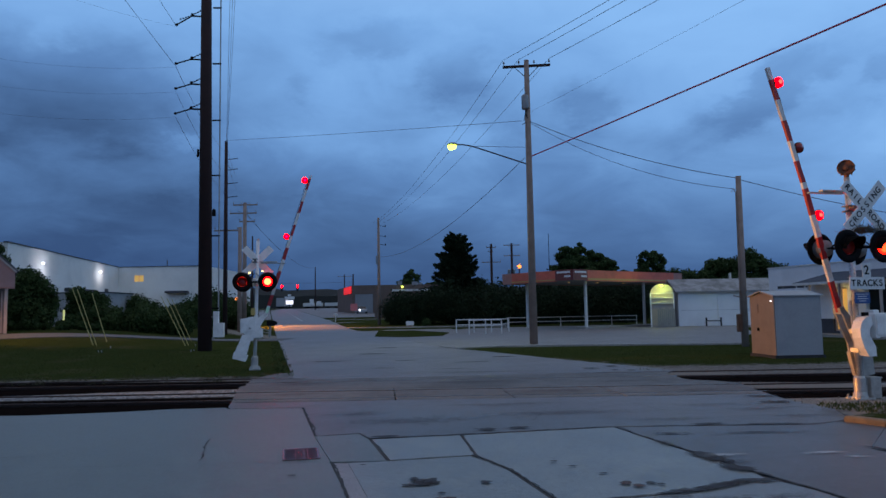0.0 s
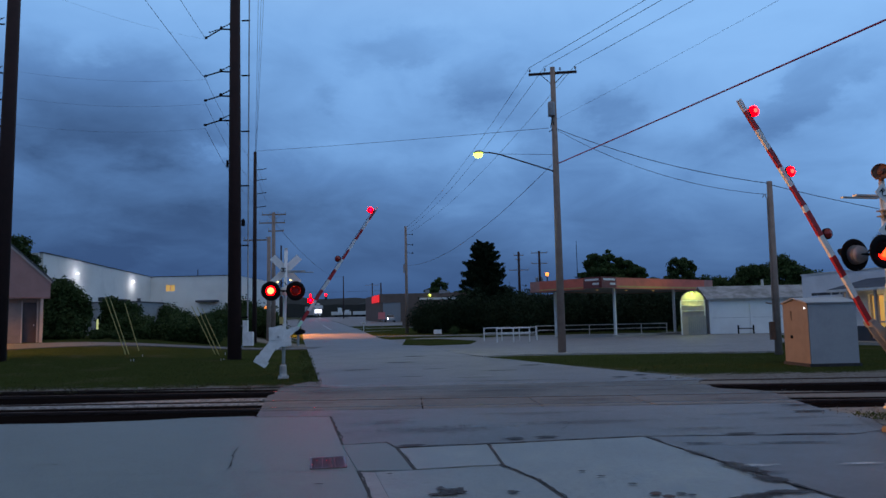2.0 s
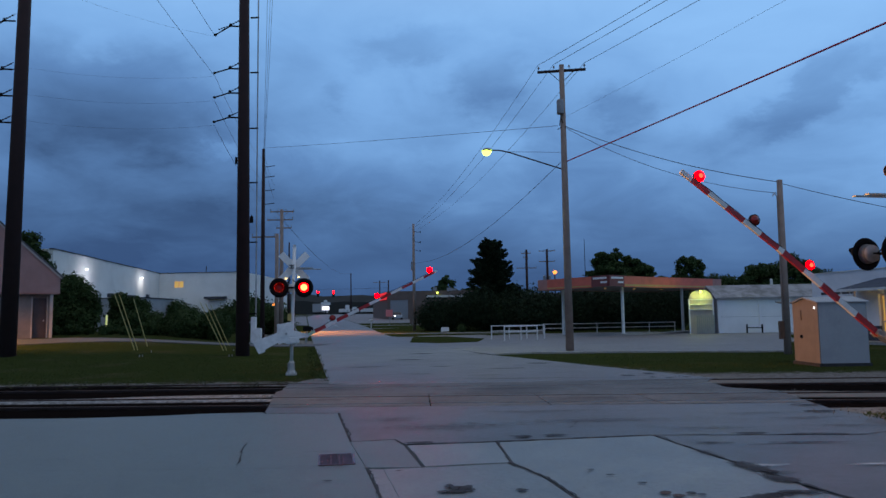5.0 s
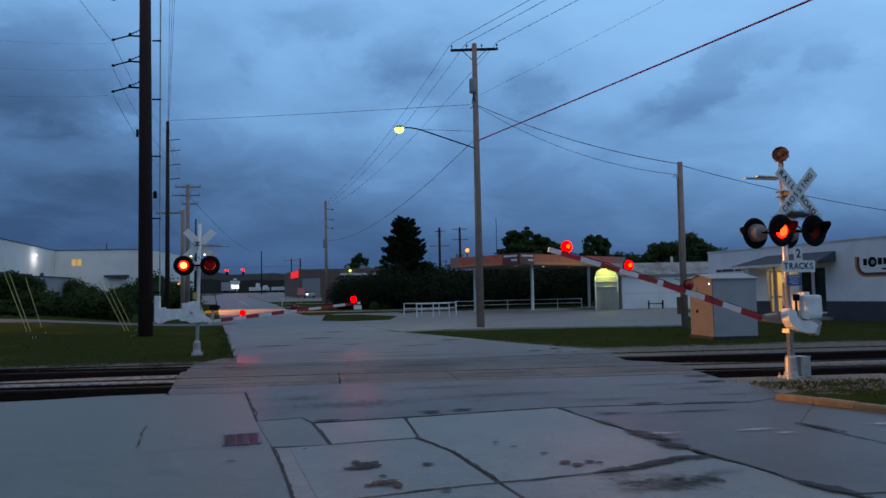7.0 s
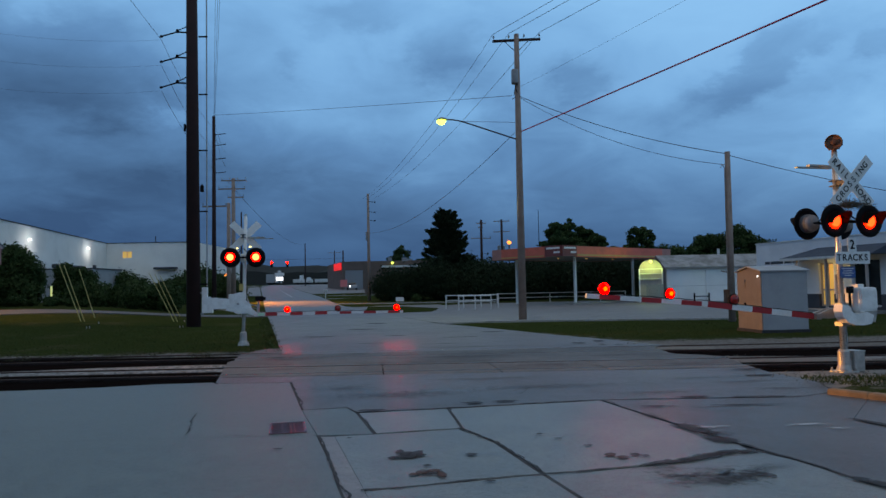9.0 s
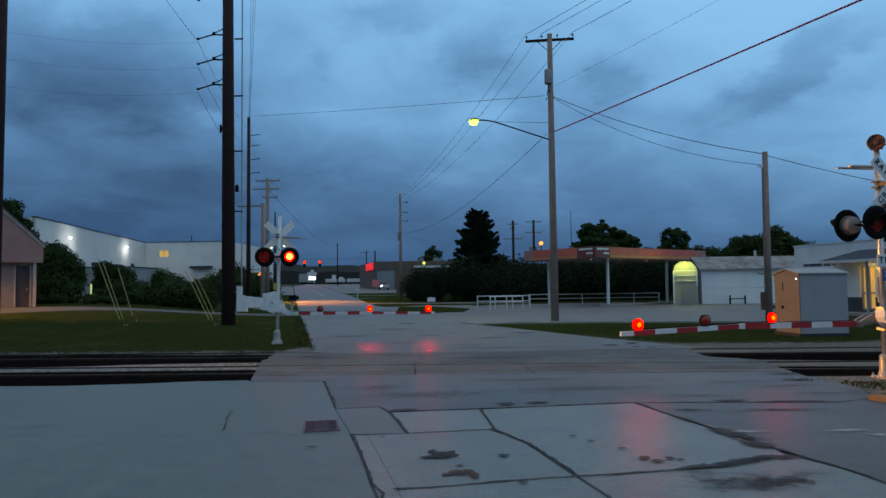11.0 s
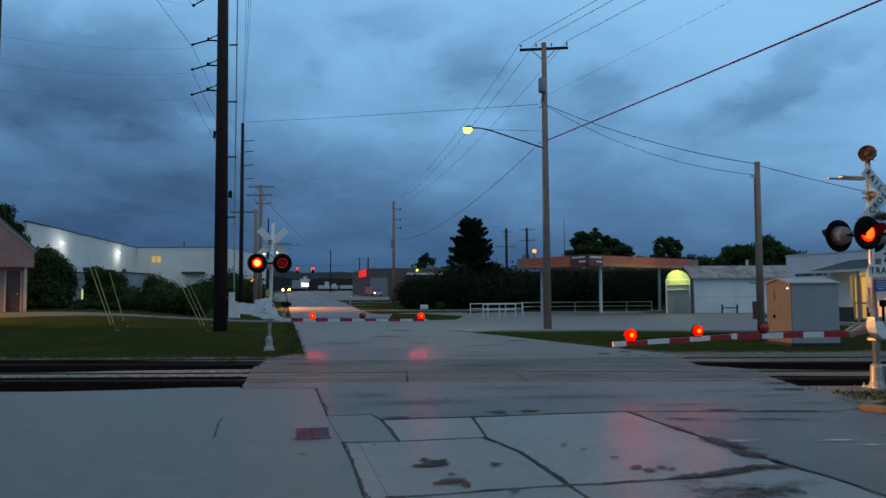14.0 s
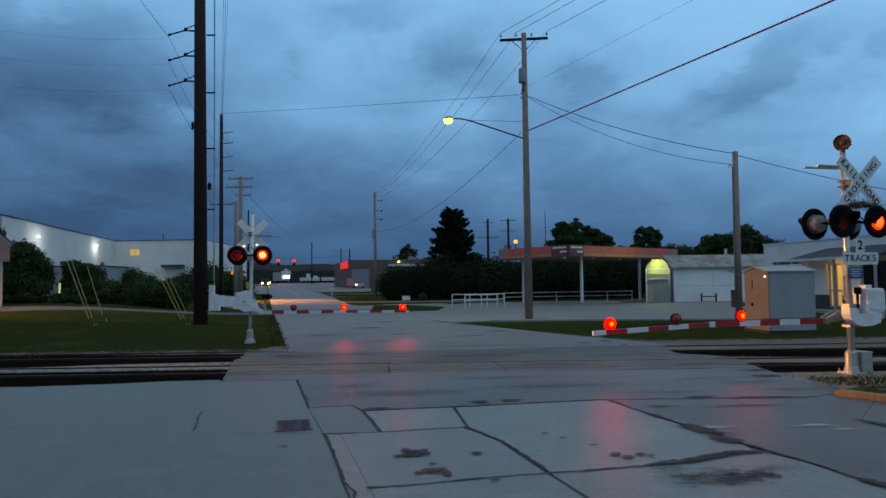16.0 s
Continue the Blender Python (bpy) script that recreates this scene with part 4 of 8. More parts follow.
    for o in ([(-1.86, 10.35), (-2.63, 13.46), (-3.97, 13.50), (-4.08, 13.70), (-5.07, 13.60), (-5.95, 13.31), (-7.3, 13.09), (-18, 13.09), (-18, 8.292), (-1.36, 8.562)], [(-1.37, 8.56), (-1.04, 7.27), (-0.83, 6.3), (0.07, 2.7), (1.02, -1.3), (-18, -1.3), (-18, 8.29)], [(-18.02, 13.09), (-40, 13.09), (-40, -8), (-18.02, -8)], [(-17.98, -1.32), (0.9, -1.32), (2.2, -8), (-17.98, -8)]):
        bm = bmesh.new()
        prism(bm, o, -0.09, 0.0, 0.002)
        part("slab", bm, M_APRON, apron)
    # storm drain in the apron
    drain = thing("drain_grate", pose(-1.79, 9.04, 0.0, 0, 0, 12), "rusty iron storm drain grate set in the concrete", "drain")
    bm = bmesh.new()
    for a, b, c, d in ((-0.215, 0.215, -0.345, -0.315), (-0.215, 0.215, 0.315, 0.345), (-0.215, -0.19, -0.315, 0.315), (0.19, 0.215, -0.315, 0.315)):
        box(bm, a, b, c, d, 0.001, 0.014)
    part("frame", bm, M_GRATE, drain)
    # thin black plate in place of the shaded pit below the bars
    part("sump", new_box(-0.19, 0.19, -0.315, 0.315, 0.001, 0.004), M_BLACK, drain)
    bar = mesh_of(new_box(-0.19, 0.19, -0.010, 0.010, 0.004, 0.012), "bar")
    for i in range(9):
        part("bar", bar, M_GRATE, drain, at=pose(0, -0.264 + i * 0.066, 0))


def build_tracks():
    for k, (a, b) in enumerate(((0, 1), (2, 3))):
        tr = thing("railway_track", pose(0, 0, 0), "rusty railway track sunk in oily ballast, ditch shade painted in", "railway", "railway tracks")
        prof = [(-0.07, -0.175), (0.07, -0.175), (0.07, -0.16), (0.012, -0.145), (0.012, -0.045), (0.036, -0.035), (0.036, -0.004), (-0.036, -0.004), (-0.036, -0.035), (-0.012, -0.045), (-0.012, -0.145), (-0.07, -0.16)]
        for i in (a, b):
            bm = bmesh.new()
            e = [[bm.verts.new((x, RAILS[i] + p, z)) for p, z in prof] for x in (-160, 160)]
            for j in range(len(prof)):
                q = (j + 1) % len(prof)
                bm.faces.new((e[0][q], e[0][j], e[1][j], e[1][q]))
            part("rail", bm, M_RAIL, tr, "rusty steel rail")
            # running surface, slightly crowned and waved as it is worn
            bm = bmesh.new()
            rows = []
            for x in np.arange(deck_left(RAILS[i]) - 0.1, deck_right(RAILS[i]) + 0.3, 0.4):
                w = 0.0006 * noise.noise((x * 0.9, i * 3.0, 0))
                rows.append([bm.verts.new((x, RAILS[i] + p, z + w)) for p, z in ((-0.035, -0.012), (-0.027, -0.002), (-0.014, 0.003), (0.0, 0.0046), (0.014, 0.003), (0.027, -0.002), (0.035, -0.012))])
            for p, q in zip(rows, rows[1:]):
                for j in range(6):
                    bm.faces.new((p[j], q[j], q[j + 1], p[j + 1]))
            part("rail_head", bm, M_RAILHEAD, tr, "worn bright running surface at the crossing", smooth=True)
        tie = mesh_of(new_box(-0.115, 0.115, -0.98, 0.98, -0.16, -0.060, bevel=0.012), "tie")
        y = (RAILS[a] + RAILS[b]) / 2
        for x in [v * 0.56 for v in range(-44, 52)]:
            if -5.2 < x < 5.4:
                continue
            part("tie", tie, M_TIE, tr, at=pose(x + random.uniform(-0.03, 0.03), y + random.uniform(-0.02, 0.02), random.uniform(-0.008, 0.004), 0, 0, random.uniform(-1.5, 1.5)))
    # panels and asphalt that carry the street over the rails
    cr = thing("crossing_surface", pose(0, 0, 0), "worn concrete panels and asphalt flush with the rails at the crossing", "level crossing", kind="structure")
    for y0, y1, m in ((14.425, 14.858, M_PANEL), (15.025, 16.205, M_PANEL), (16.372, 16.655, M_PANEL)):
        cuts = (None, -1.10, 1.22, 3.36, None)
        for i in range(4):
            def side(c, y, gap):
                return c - 0.085 * (y - 15.6) + gap
            a0, a1 = (deck_left(y0), deck_left(y1)) if i == 0 else (side(cuts[i], y0, 0.014), side(cuts[i], y1, 0.014))
            b0, b1 = (deck_right(y0), deck_right(y1)) if i == 3 else (side(cuts[i + 1], y0, -0.014), side(cuts[i + 1], y1, -0.014))
            bm = bmesh.new()
            prism(bm, [(a0, y0), (b0, y0), (b1, y1), (a1, y1)], -0.24, random.uniform(-0.004, 0.003), 0.008)
            part("panel", bm, m, cr, "worn concrete crossing panel")
    for name, y0, y1, label in (("middle_strip", 16.675, 18.455, "asphalt strip between the tracks"), ("inner_strip", 18.60, 19.76, "asphalt between the rails"), ("far_strip", 19.905, 21.4, "crumbling asphalt edge beyond the tracks")):
        n = 12
        ys = [y0 + (y1 - y0) * k / n for k in range(n + 1)]
        left = [(deck_left(y) + 0.10 * noise.noise((y * 2.3, 3, 0)), y) for y in ys]
        right = [(deck_right(y) + 0.12 * noise.noise((y * 2.1, 8, 0)), y) for y in ys]
        bm = bmesh.new()
        prism(bm, left + right[::-1], -0.24, -0.002, 0.010)
        part(name, bm, M_CROSSING, cr, label)
    # dark joints and cracks in the asphalt
    bm = bmesh.new()
    for i, (w, pts) in enumerate(((0.030, [(-4.3, 16.66), (-1.2, 16.67), (1.5, 16.6)]), (0.026, [(-2.05, 14.41), (-1.0, 14.43)]), (0.024, [(-4.1, 14.42), (-2.1, 14.42)]), (0.018, [(-4.4, 18.45), (-1.5, 18.66), (4.4, 18.55)]), (0.022, [(1.8, 14.43), (5.2, 14.42)]), (0.010, [(0.6, 16.9), (1.3, 16.75)]))):
        crack(bm, pts, w, 0.0055, 40 + i * 1.7)
    part("tar_lines", bm, M_TAR, cr, "ragged dark joints and cracks")
    for x, y, w, h, m in ((-3.6, 17.9, 0.8, 0.25, M_DIRT), (0.5, 17.7, 1.8, 0.35, M_DIRT), (4.0, 17.3, 1.2, 0.3, M_DIRT), (5.2, 15.2, 0.8, 0.3, M_DIRT), (-3.2, 15.6, 0.9, 0.3, M_DIRT), (2.2, 15.5, 1.2, 0.3, M_DIRT), (1.0, 20.5, 2.2, 0.3, M_DIRT), (4.1, 21.1, 0.24, 0.20, M_STAIN), (4.8, 21.75, 0.2, 0.25, M_STAIN), (4.62, 20.4, 0.12, 0.12, M_STAIN), (5.03, 20.25, 0.14, 0.12, M_STAIN), (-3.9, 19.3, 0.7, 0.25, M_DIRT), (5.9, 14.0, 0.3, 0.12, M_STAIN)):
        soft_stain(x, y, w, h, 2, m, cr)
    # loose stones over the ends of the panels
    gm = mat("spilled_gravel", (0.17, 0.168, 0.165), 0.95, second=(0.10, 0.095, 0.09), scale=3.5, fine=50, amount=0.9, bump=0.9, bump_scale=45)
    rng = random.Random(8)
    bm = bmesh.new()
    for k in range(240):
        x, y, w = rng.choice(((6.9, 13.2, 0.6), (6.7, 16.4, 0.4), (5.6, 20.4, 0.5), (6.7, 12.4, 0.4), (-5.3, 20.0, 0.3), (-5.0, 16.5, 0.25), (7.6, 12.8, 1.0)))
        x, y, r = x + rng.gauss(0, w), y + rng.gauss(0, w * 0.6), rng.uniform(0.005, 0.014)
        if bed_edge(0, x) < y < bed_edge(1, x) or bed_edge(2, x) < y < bed_edge(3, x):
            continue
        m = pose(x, y, 0.008 + r * 0.4, rng.uniform(0, 360), rng.uniform(0, 360), rng.uniform(0, 360))
        box(bm, -r, r, -r * 0.8, r * 0.7, -r * 0.6, r * 0.5, m)
    tagged(part("loose_stones", bm, gm, cr, "scattered loose stones"), kind="stuff")

def build_verges():
    # broken dirt and gravel shoulder right of the crossing
    bm = bmesh.new()
    pts = [(5.95, 11.1), (6.35, 12.2), (6.1, 13.7), (9.4, 13.7), (9.2, 12.5), (7.3, 11.6), (6.6, 10.9)]
    prism(bm, pts, -0.06, -0.012, 0.02)
    solid("gravel_shoulder", bm, mat("dusty_gravel", (0.26, 0.235, 0.205), 0.95, second=(0.16, 0.15, 0.135), scale=3.2, fine=45, amount=0.9, bump=0.8, bump_scale=40), "dusty gravel shoulder at the foot of the signal", "shoulder", kind="structure")
    # kerb and raised verge
    kerb = thing("kerb", pose(0, 0, 0), "worn concrete kerb, orange lamplight painted into its colour", "kerb", kind="structure")
    line = [(5.72, 10.82), (6.01, 10.30), (6.27, 9.75), (6.95, 8.3), (7.9, 5.9), (8.7, 2.0), (9.3, -6.0)]
    for i, (p, q) in enumerate(zip(line, line[1:])):
        d = Vector((q[0] - p[0], q[1] - p[1])).normalized()
        n = Vector((-d.y, d.x)) * 0.16
        bm = bmesh.new()
        p2, q2 = Vector(p) + d * 0.004, Vector(q) - d * 0.004
        prism(bm, [tuple(p2), tuple(q2), tuple(q2 + n), tuple(p2 + n)], -0.08, 0.085 + 0.005 * (i % 2), 0.025)
        part("kerb_stone", bm, M_KERB, kerb)
    bm = bmesh.new()
    prism(bm, [(p[0] + 0.15, p[1] + 0.10) for p in line] + [(30, -6), (30, 12.2), (10, 12.4), (8.2, 12.0), (6.9, 11.5)], -0.06, 0.075, 0.05)
    solid("raised_verge", bm, M_GROUND, "grass verge behind the kerb", "grass", kind="structure")


build_ground()
build_road()
build_near_paving()
build_tracks()
build_verges()

# ---- crossing signals with gates ----
def text_mesh(words, size, depth=0.002, bold=0.014):
    c = bpy.data.curves.new("lettering", "FONT")
    c.body, c.size, c.extrude, c.align_x, c.align_y = words, size, depth, "CENTER", "CENTER"
    c.offset = size * bold
    ob = bpy.data.objects.new("lettering", c)
    scene.collection.objects.link(ob)
    dg = bpy.context.evaluated_depsgraph_get()
    dg.update()
    me = bpy.data.meshes.new_from_object(ob.evaluated_get(dg))
    bpy.data.objects.remove(ob)
    me.materials.clear()
    return me


def lens_disc(r, glowing):
    """A lens that turns about its upright diameter: lit glass on one face, dead glass on the other."""
    bm = bmesh.new()
    n, rings = 24, ((1.0, 0.012), (0.88, 0.026), (0.72, 0.038))
    for side, idx in ((1, 0), (-1, 1)):
        prev = None
        for k, y in rings:
            ring = [bm.verts.new((r * k * math.cos(2 * math.pi * i / n), side * y, r * k * math.sin(2 * math.pi * i / n))) for i in range(n)]
            if prev:
                for i in range(n):
                    f = bm.faces.new((prev[i], prev[(i + 1) % n], ring[(i + 1) % n], ring[i]))
                    f.material_index = idx
            else:
                first = ring
            prev = ring
        f = bm.faces.new(prev)
        f.material_index = 2 if idx == 0 else idx
        if side == 1:
            rim = first
        else:
            for i in range(n):
                f = bm.faces.new((rim[i], rim[(i + 1) % n], first[(i + 1) % n], first[i]))
                f.material_index = 1
    bmesh.ops.recalc_face_normals(bm, faces=bm.faces)
    me = mesh_of(bm, "lens")
    for m in (glowing, M_LENS_OFF, G_WARMCORE if glowing is G_RED else G_CORE):
        me.materials.append(m)
    return me


GATE_SHIFT = -0.19     # the near gate swings behind its mast
LENSES = []      # (lens, its resting pose, phase: 0 lit first, on a gate arm)


def signal_lamp(parent, x, y, z, yaw, phase, glowing):
    """Black background disc with a visor and a grey housing behind; faces local y."""
    m = pose(x, y, z, 0, 0, yaw) @ pose(0, 0, 0, -90, 0, 0)      # z of the lathe becomes y
    bm = bmesh.new()
    lathe(bm, [(0.155, 0.0), (0.155, 0.012), (0.285, 0.004), (0.298, -0.012), (0.285, -0.020), (0.155, -0.012), (0.155, 0.0)], 32)
    disc = part("signal_lamp", bm, M_BLACK, parent, "black round background of a flashing lamp", at=m, smooth=True)
    bm = bmesh.new()
    lathe(bm, [(0.178, -0.013), (0.176, -0.06), (0.168, -0.105), (0.145, -0.135), (0.09, -0.152), (0.0, -0.158)], 24)
    part("housing", bm, M_HOUSING, disc, "grey lamp housing", smooth=True)
    # visor: a tapering half sleeve above the lens
    bm = bmesh.new()
    n, verts = 16, []
    for k, length in ((0, 0.0), (1, 1.0)):
        row = []
        for i in range(n + 1):
            a = radians(-15 + 210 * i / n)
            reach = 0.012 + length * (0.12 + 0.20 * max(0, math.sin(a)))
            row.append(bm.verts.new((0.168 * math.cos(a), -0.168 * math.sin(a) + length * 0.02, reach)))
        verts.append(row)
    for i in range(n):
        bm.faces.new((verts[0][i], verts[0][i + 1], verts[1][i + 1], verts[1][i]))
    bmesh.ops.solidify(bm, geom=bm.faces[:], thickness=0.006)
    part("visor", bm, M_BLACK, disc, "black visor", smooth=True)
    # back plate inside the housing
    bm = bmesh.new()
    lathe(bm, [(0.0, -0.185), (0.150, -0.17), (0.153, -0.013)], 24)
    part("reflector", bm, M_HOOD, disc, "dull reflector", smooth=True)
    rest = pose(0, 0, -0.02, 90, 0, 0)
    lens = part("lens", lens_disc(0.148, glowing), glowing, disc, "red flashing lens", at=rest, smooth=True)
    LENSES.append((lens, rest, phase, False))
    return disc


def make_signal(name, at, label, pivot_x, pivot_z, drop, kink, lamps, reach, front_lens, back_lens, near, first_white, ends):
    """A gate signal. Local y: the way its front lamps face; local x: the way the lowered gate points."""
    sig = thing(name, at, label, "crossing signal", "crossing signals")
    # foot
    bm = bmesh.new()
    box(bm, -0.17, 0.17, -0.17, 0.17, -0.06, 0.02, bevel=0.01)
    for i in range(4):
        a = radians(45 + 90 * i)
        rod(bm, (0.2 * math.cos(a), 0.2 * math.sin(a), 0.0), (0.2 * math.cos(a), 0.2 * math.sin(a), 0.07), 0.018, n=6)
    part("base_plate", bm, M_CAST, sig, "bolted base plate")
    bm = bmesh.new()
    lathe(bm, [(0.135, 0.02), (0.13, 0.05), (0.105, 0.12), (0.10, 0.36), (0.075, 0.40), (0.0, 0.40)], 20)
    box(bm, -0.115, -0.09, -0.06, 0.06, 0.08, 0.34)
    part("base_casting", bm, M_CAST, sig, "silver base casting", smooth=False)
    if near:
        bm = bmesh.new()
        box(bm, -0.36, -0.13, -0.16, 0.12, 0.0, 0.36, bevel=0.015)
        box(bm, -0.37, -0.12, -0.17, 0.13, 0.36, 0.375)
        part("junction_box", bm, M_CAST, sig, "silver junction box at the foot")
    bm = bmesh.new()
    rod(bm, (0, 0, 0.3), (0 if near else 0.085, 0, 4.02), 0.054, n=20)
    lathe(bm, [(0.075, 2.58), (0.085, 2.62), (0.085, 2.80), (0.075, 2.84)], 16)
    part("mast", bm, M_MAST if near else M_BOXWHITE, sig, "silver tubular mast", smooth=True)
    # lamp arms and lamps, front and back
    zl = 2.72
    bm = bmesh.new()
    for sgn in (1, -1):
        rod(bm, (0, 0.05 * sgn, zl), (0, 0.20 * sgn, zl), 0.035)
        rod(bm, (-0.40, 0.18 * sgn, zl), (0.40, 0.18 * sgn, zl), 0.028)
        rod(bm, (-0.30, 0.18 * sgn, zl), (-0.02, 0.05 * sgn, zl + 0.28), 0.012, n=6)
        rod(bm, (0.30, 0.18 * sgn, zl), (0.02, 0.05 * sgn, zl + 0.28), 0.012, n=6)
    part("lamp_arm", bm, M_BLACK, sig, "black lamp cross arms")
    for sgn, yaw in ((1, 0), (-1, 180)):
        for x in (-0.385, 0.385):
            # the lamps on the two ends of one arm flash in turn
            phase = 0 if (x < 0) == near else 1
            signal_lamp(sig, x, sgn * 0.34, zl, yaw, phase, front_lens if (sgn > 0) == near else back_lens)
    # crossbuck on the front
    yb = 0.24 if near else 0.20
    zb = 3.44 if near else 3.40
    xb = -0.12 if near else 0.075
    bm = bmesh.new()
    box(bm, min(xb, 0) - 0.03, max(xb, 0) + 0.03, 0.05, yb - 0.015, zb - 0.04, zb + 0.04)
    box(bm, -0.08, 0.08, -0.08, 0.08, zb - 0.06, zb - 0.035)
    box(bm, -0.08, 0.08, -0.08, 0.08, zb + 0.035, zb + 0.06)
    part("crossbuck_bracket", bm, M_HOUSING, sig)
    for i, (roll, words) in enumerate(((-45, ("RAIL", "ROAD")), (45, ("CROSS", "ING")))):
        bm = bmesh.new()
        m = pose(xb, yb + (0.006 if i else -0.006), zb, 0, roll, 0)
        plate(bm, [(-0.60, -0.112), (0.60, -0.112), (0.60, 0.112), (-0.60, 0.112)], 0.008, m)
        blade = part("crossbuck_blade", bm, M_SIGNWHITE if near else M_SIGNBACK, sig, "white crossbuck blade with black letters" if near else "weathered crossbuck blade, blank back showing")
        if near:
            # read from the front: the lettering runs along local -x
            groups = ((words[0], -0.325), (words[1], 0.325)) if i == 0 else ((words[0] + words[1], 0.0),)
            step = 0.118 if i == 0 else 0.127
            for text, cx in groups:
                for j, ch in enumerate(text):
                    lx = cx + (j - (len(text) - 1) / 2) * step
                    lm = pose(xb, yb + (0.0025 if not i else 0.0125), zb, 0, roll, 0) @ pose(-lx, 0, 0, 90, 0, 180)
                    part("letter", text_mesh(ch, 0.155), M_BLACK, blade, at=lm)
    # small board carried sideways near the top
    bm = bmesh.new()
    box(bm, 0.06, 0.60, -0.05, 0.05, 3.74, 3.775, bevel=0.006)
    box(bm, 0.10, 0.86, -0.045, 0.035, 3.705, 3.732, bevel=0.006)
    part("side_board", bm, M_GALV, sig, "grey board carried out from the mast", at=pose(0 if near else 0.08, 0, 0 if near else -0.40))
    if near:
        # bell
        bm = bmesh.new()
        rod(bm, (0, 0, 4.0), (0, 0, 4.10), 0.045)
        m = pose(0, 0, 4.20, -82, 0, -52)
        lathe(bm, [(0.0, -0.10), (0.07, -0.095), (0.10, -0.05), (0.140, -0.03), (0.150, 0.0), (0.150, 0.035), (0.138, 0.042), (0.122, 0.012), (0.055, 0.002), (0.05, 0.04), (0.0, 0.05)], 24, m)
        for k in range(10):
            a = 2 * math.pi * k / 10
            box(bm, -0.010, 0.010, 0.120, 0.153, -0.05, -0.015, m @ pose(0, 0, 0, 0, 0, math.degrees(a)))
        part("bell", bm, M_RUSTY, sig, "rusty brown warning bell")
        # number-of-tracks sign
        bm = bmesh.new()
        plate(bm, [(-0.385, 1.95), (0.385, 1.95), (0.385, 2.17), (0.095, 2.17), (0.095, 2.42), (-0.095, 2.42), (-0.095, 2.17), (-0.385, 2.17)], 0.006, pose(-0.045, 0.26, 0))
        plate_ob = part("tracks_sign", bm, M_SIGNWHITE, sig, "white sign for two tracks")
        for text, size, z, step in (("2", 0.23, 2.29, 0.1), ("TRACKS", 0.165, 2.06, 0.120)):
            for j, ch in enumerate(text):
                lx = (j - (len(text) - 1) / 2) * step
                part("letter", text_mesh(ch, size), M_BLACK, plate_ob, at=pose(-0.045 - lx, 0.2655, z, 90, 0, 180))
        bm = bmesh.new()
        plate(bm, [(-0.17, 1.70), (0.17, 1.70), (0.17, 1.90), (-0.17, 1.90)], 0.005, pose(0.02, 0.20, 0))
        blue = part("notice_plate", bm, M_BLUE, sig, "blue notice plate")
        bm = bmesh.new()
        for k, w in enumerate((0.26, 0.20, 0.24, 0.15)):
            box(bm, 0.02 - w / 2, 0.02 + w / 2, 0.2045, 0.2065, 1.86 - k * 0.04, 1.872 - k * 0.04)
        part("writing_bars", bm, M_SIGNWHITE, blue)
        # bird's nest on the lamps
        rng = random.Random(5)
        bm = bmesh.new()
        for k in range(260):
            cx, cy = rng.uniform(-0.42, 0.20), rng.uniform(0.0, 0.36)
            cz = zl + 0.27 + rng.uniform(0, 0.10) * (1 - abs(cx + 0.1) / 0.6)
            d = Vector((rng.gauss(0, 1), rng.gauss(0, 0.8), rng.gauss(0, 0.45))).normalized() * rng.uniform(0.06, 0.17)
            p = Vector((cx, cy, cz))
            rod(bm, p - d, p + d, 0.004, 0.002, 3, False)
        part("bird_nest", bm, M_TWIG, sig, "untidy nest of twigs on the lamps")
        # conduit and flashing on the mast
        bm = bmesh.new()
        rod(bm, (-0.10, -0.03, 0.36), (-0.09, -0.03, 1.15), 0.028, n=8)
        rod(bm, (0.11, 0.02, 1.32), (0.11, 0.02, 1.76), 0.018, n=8)
        part("conduit", bm, M_GALV, sig)
    else:
        for x, z in ((-0.17, zl + 0.27), (0.22, zl + 0.32)):
            bm = bmesh.new()
            lathe(bm, [(0.0, 0.035), (0.03, 0.02), (0.036, 0.0), (0.0, -0.02)], 10, pose(x, -0.3, z))
            part("side_indicator", bm, glow("small_amber_indicator", (1.0, 0.75, 0.25), 3.5), sig, "small lit side indicator")
        part("yellow_tag", new_box(-0.12, 0.0, -0.10, -0.06, 1.68, 1.90), mat("yellow_tag", (0.55, 0.40, 0.12), 0.5), sig, "yellow tag on the mast")
        bm = bmesh.new()
        rod(bm, (0.085, 0, 4.0), (0.087, 0, 4.10), 0.045)
        part("mast_cap", bm, M_SILVER, sig)
        bm = bmesh.new()
        box(bm, 0.36, 0.62, -0.20, 0.0, 1.34, 1.50, bevel=0.03)
        box(bm, 0.56, 0.68, -0.17, -0.03, 1.37, 1.47, bevel=0.02)
        part("terminal_box", bm, M_BLACK, sig, "small black terminal box")
        bm = bmesh.new()
        tube(bm, [(0.08, -0.08, 1.52), (0.16, -0.10, 1.34), (0.20, -0.10, 1.18), (0.34, -0.08, 1.12), (0.46, -0.06, 1.12)], 0.016, 6)
        rod(bm, (0.47, -0.06, 1.36), (0.45, -0.05, 0.98), 0.045, n=8)
        rod(bm, (0.05, -0.05, 1.30), (0.44, -0.06, 1.18), 0.022, n=6)
        part("terminal_bracket", bm, M_GALV, sig)
    # gate mechanism, fixed to the mast
    bm = bmesh.new()
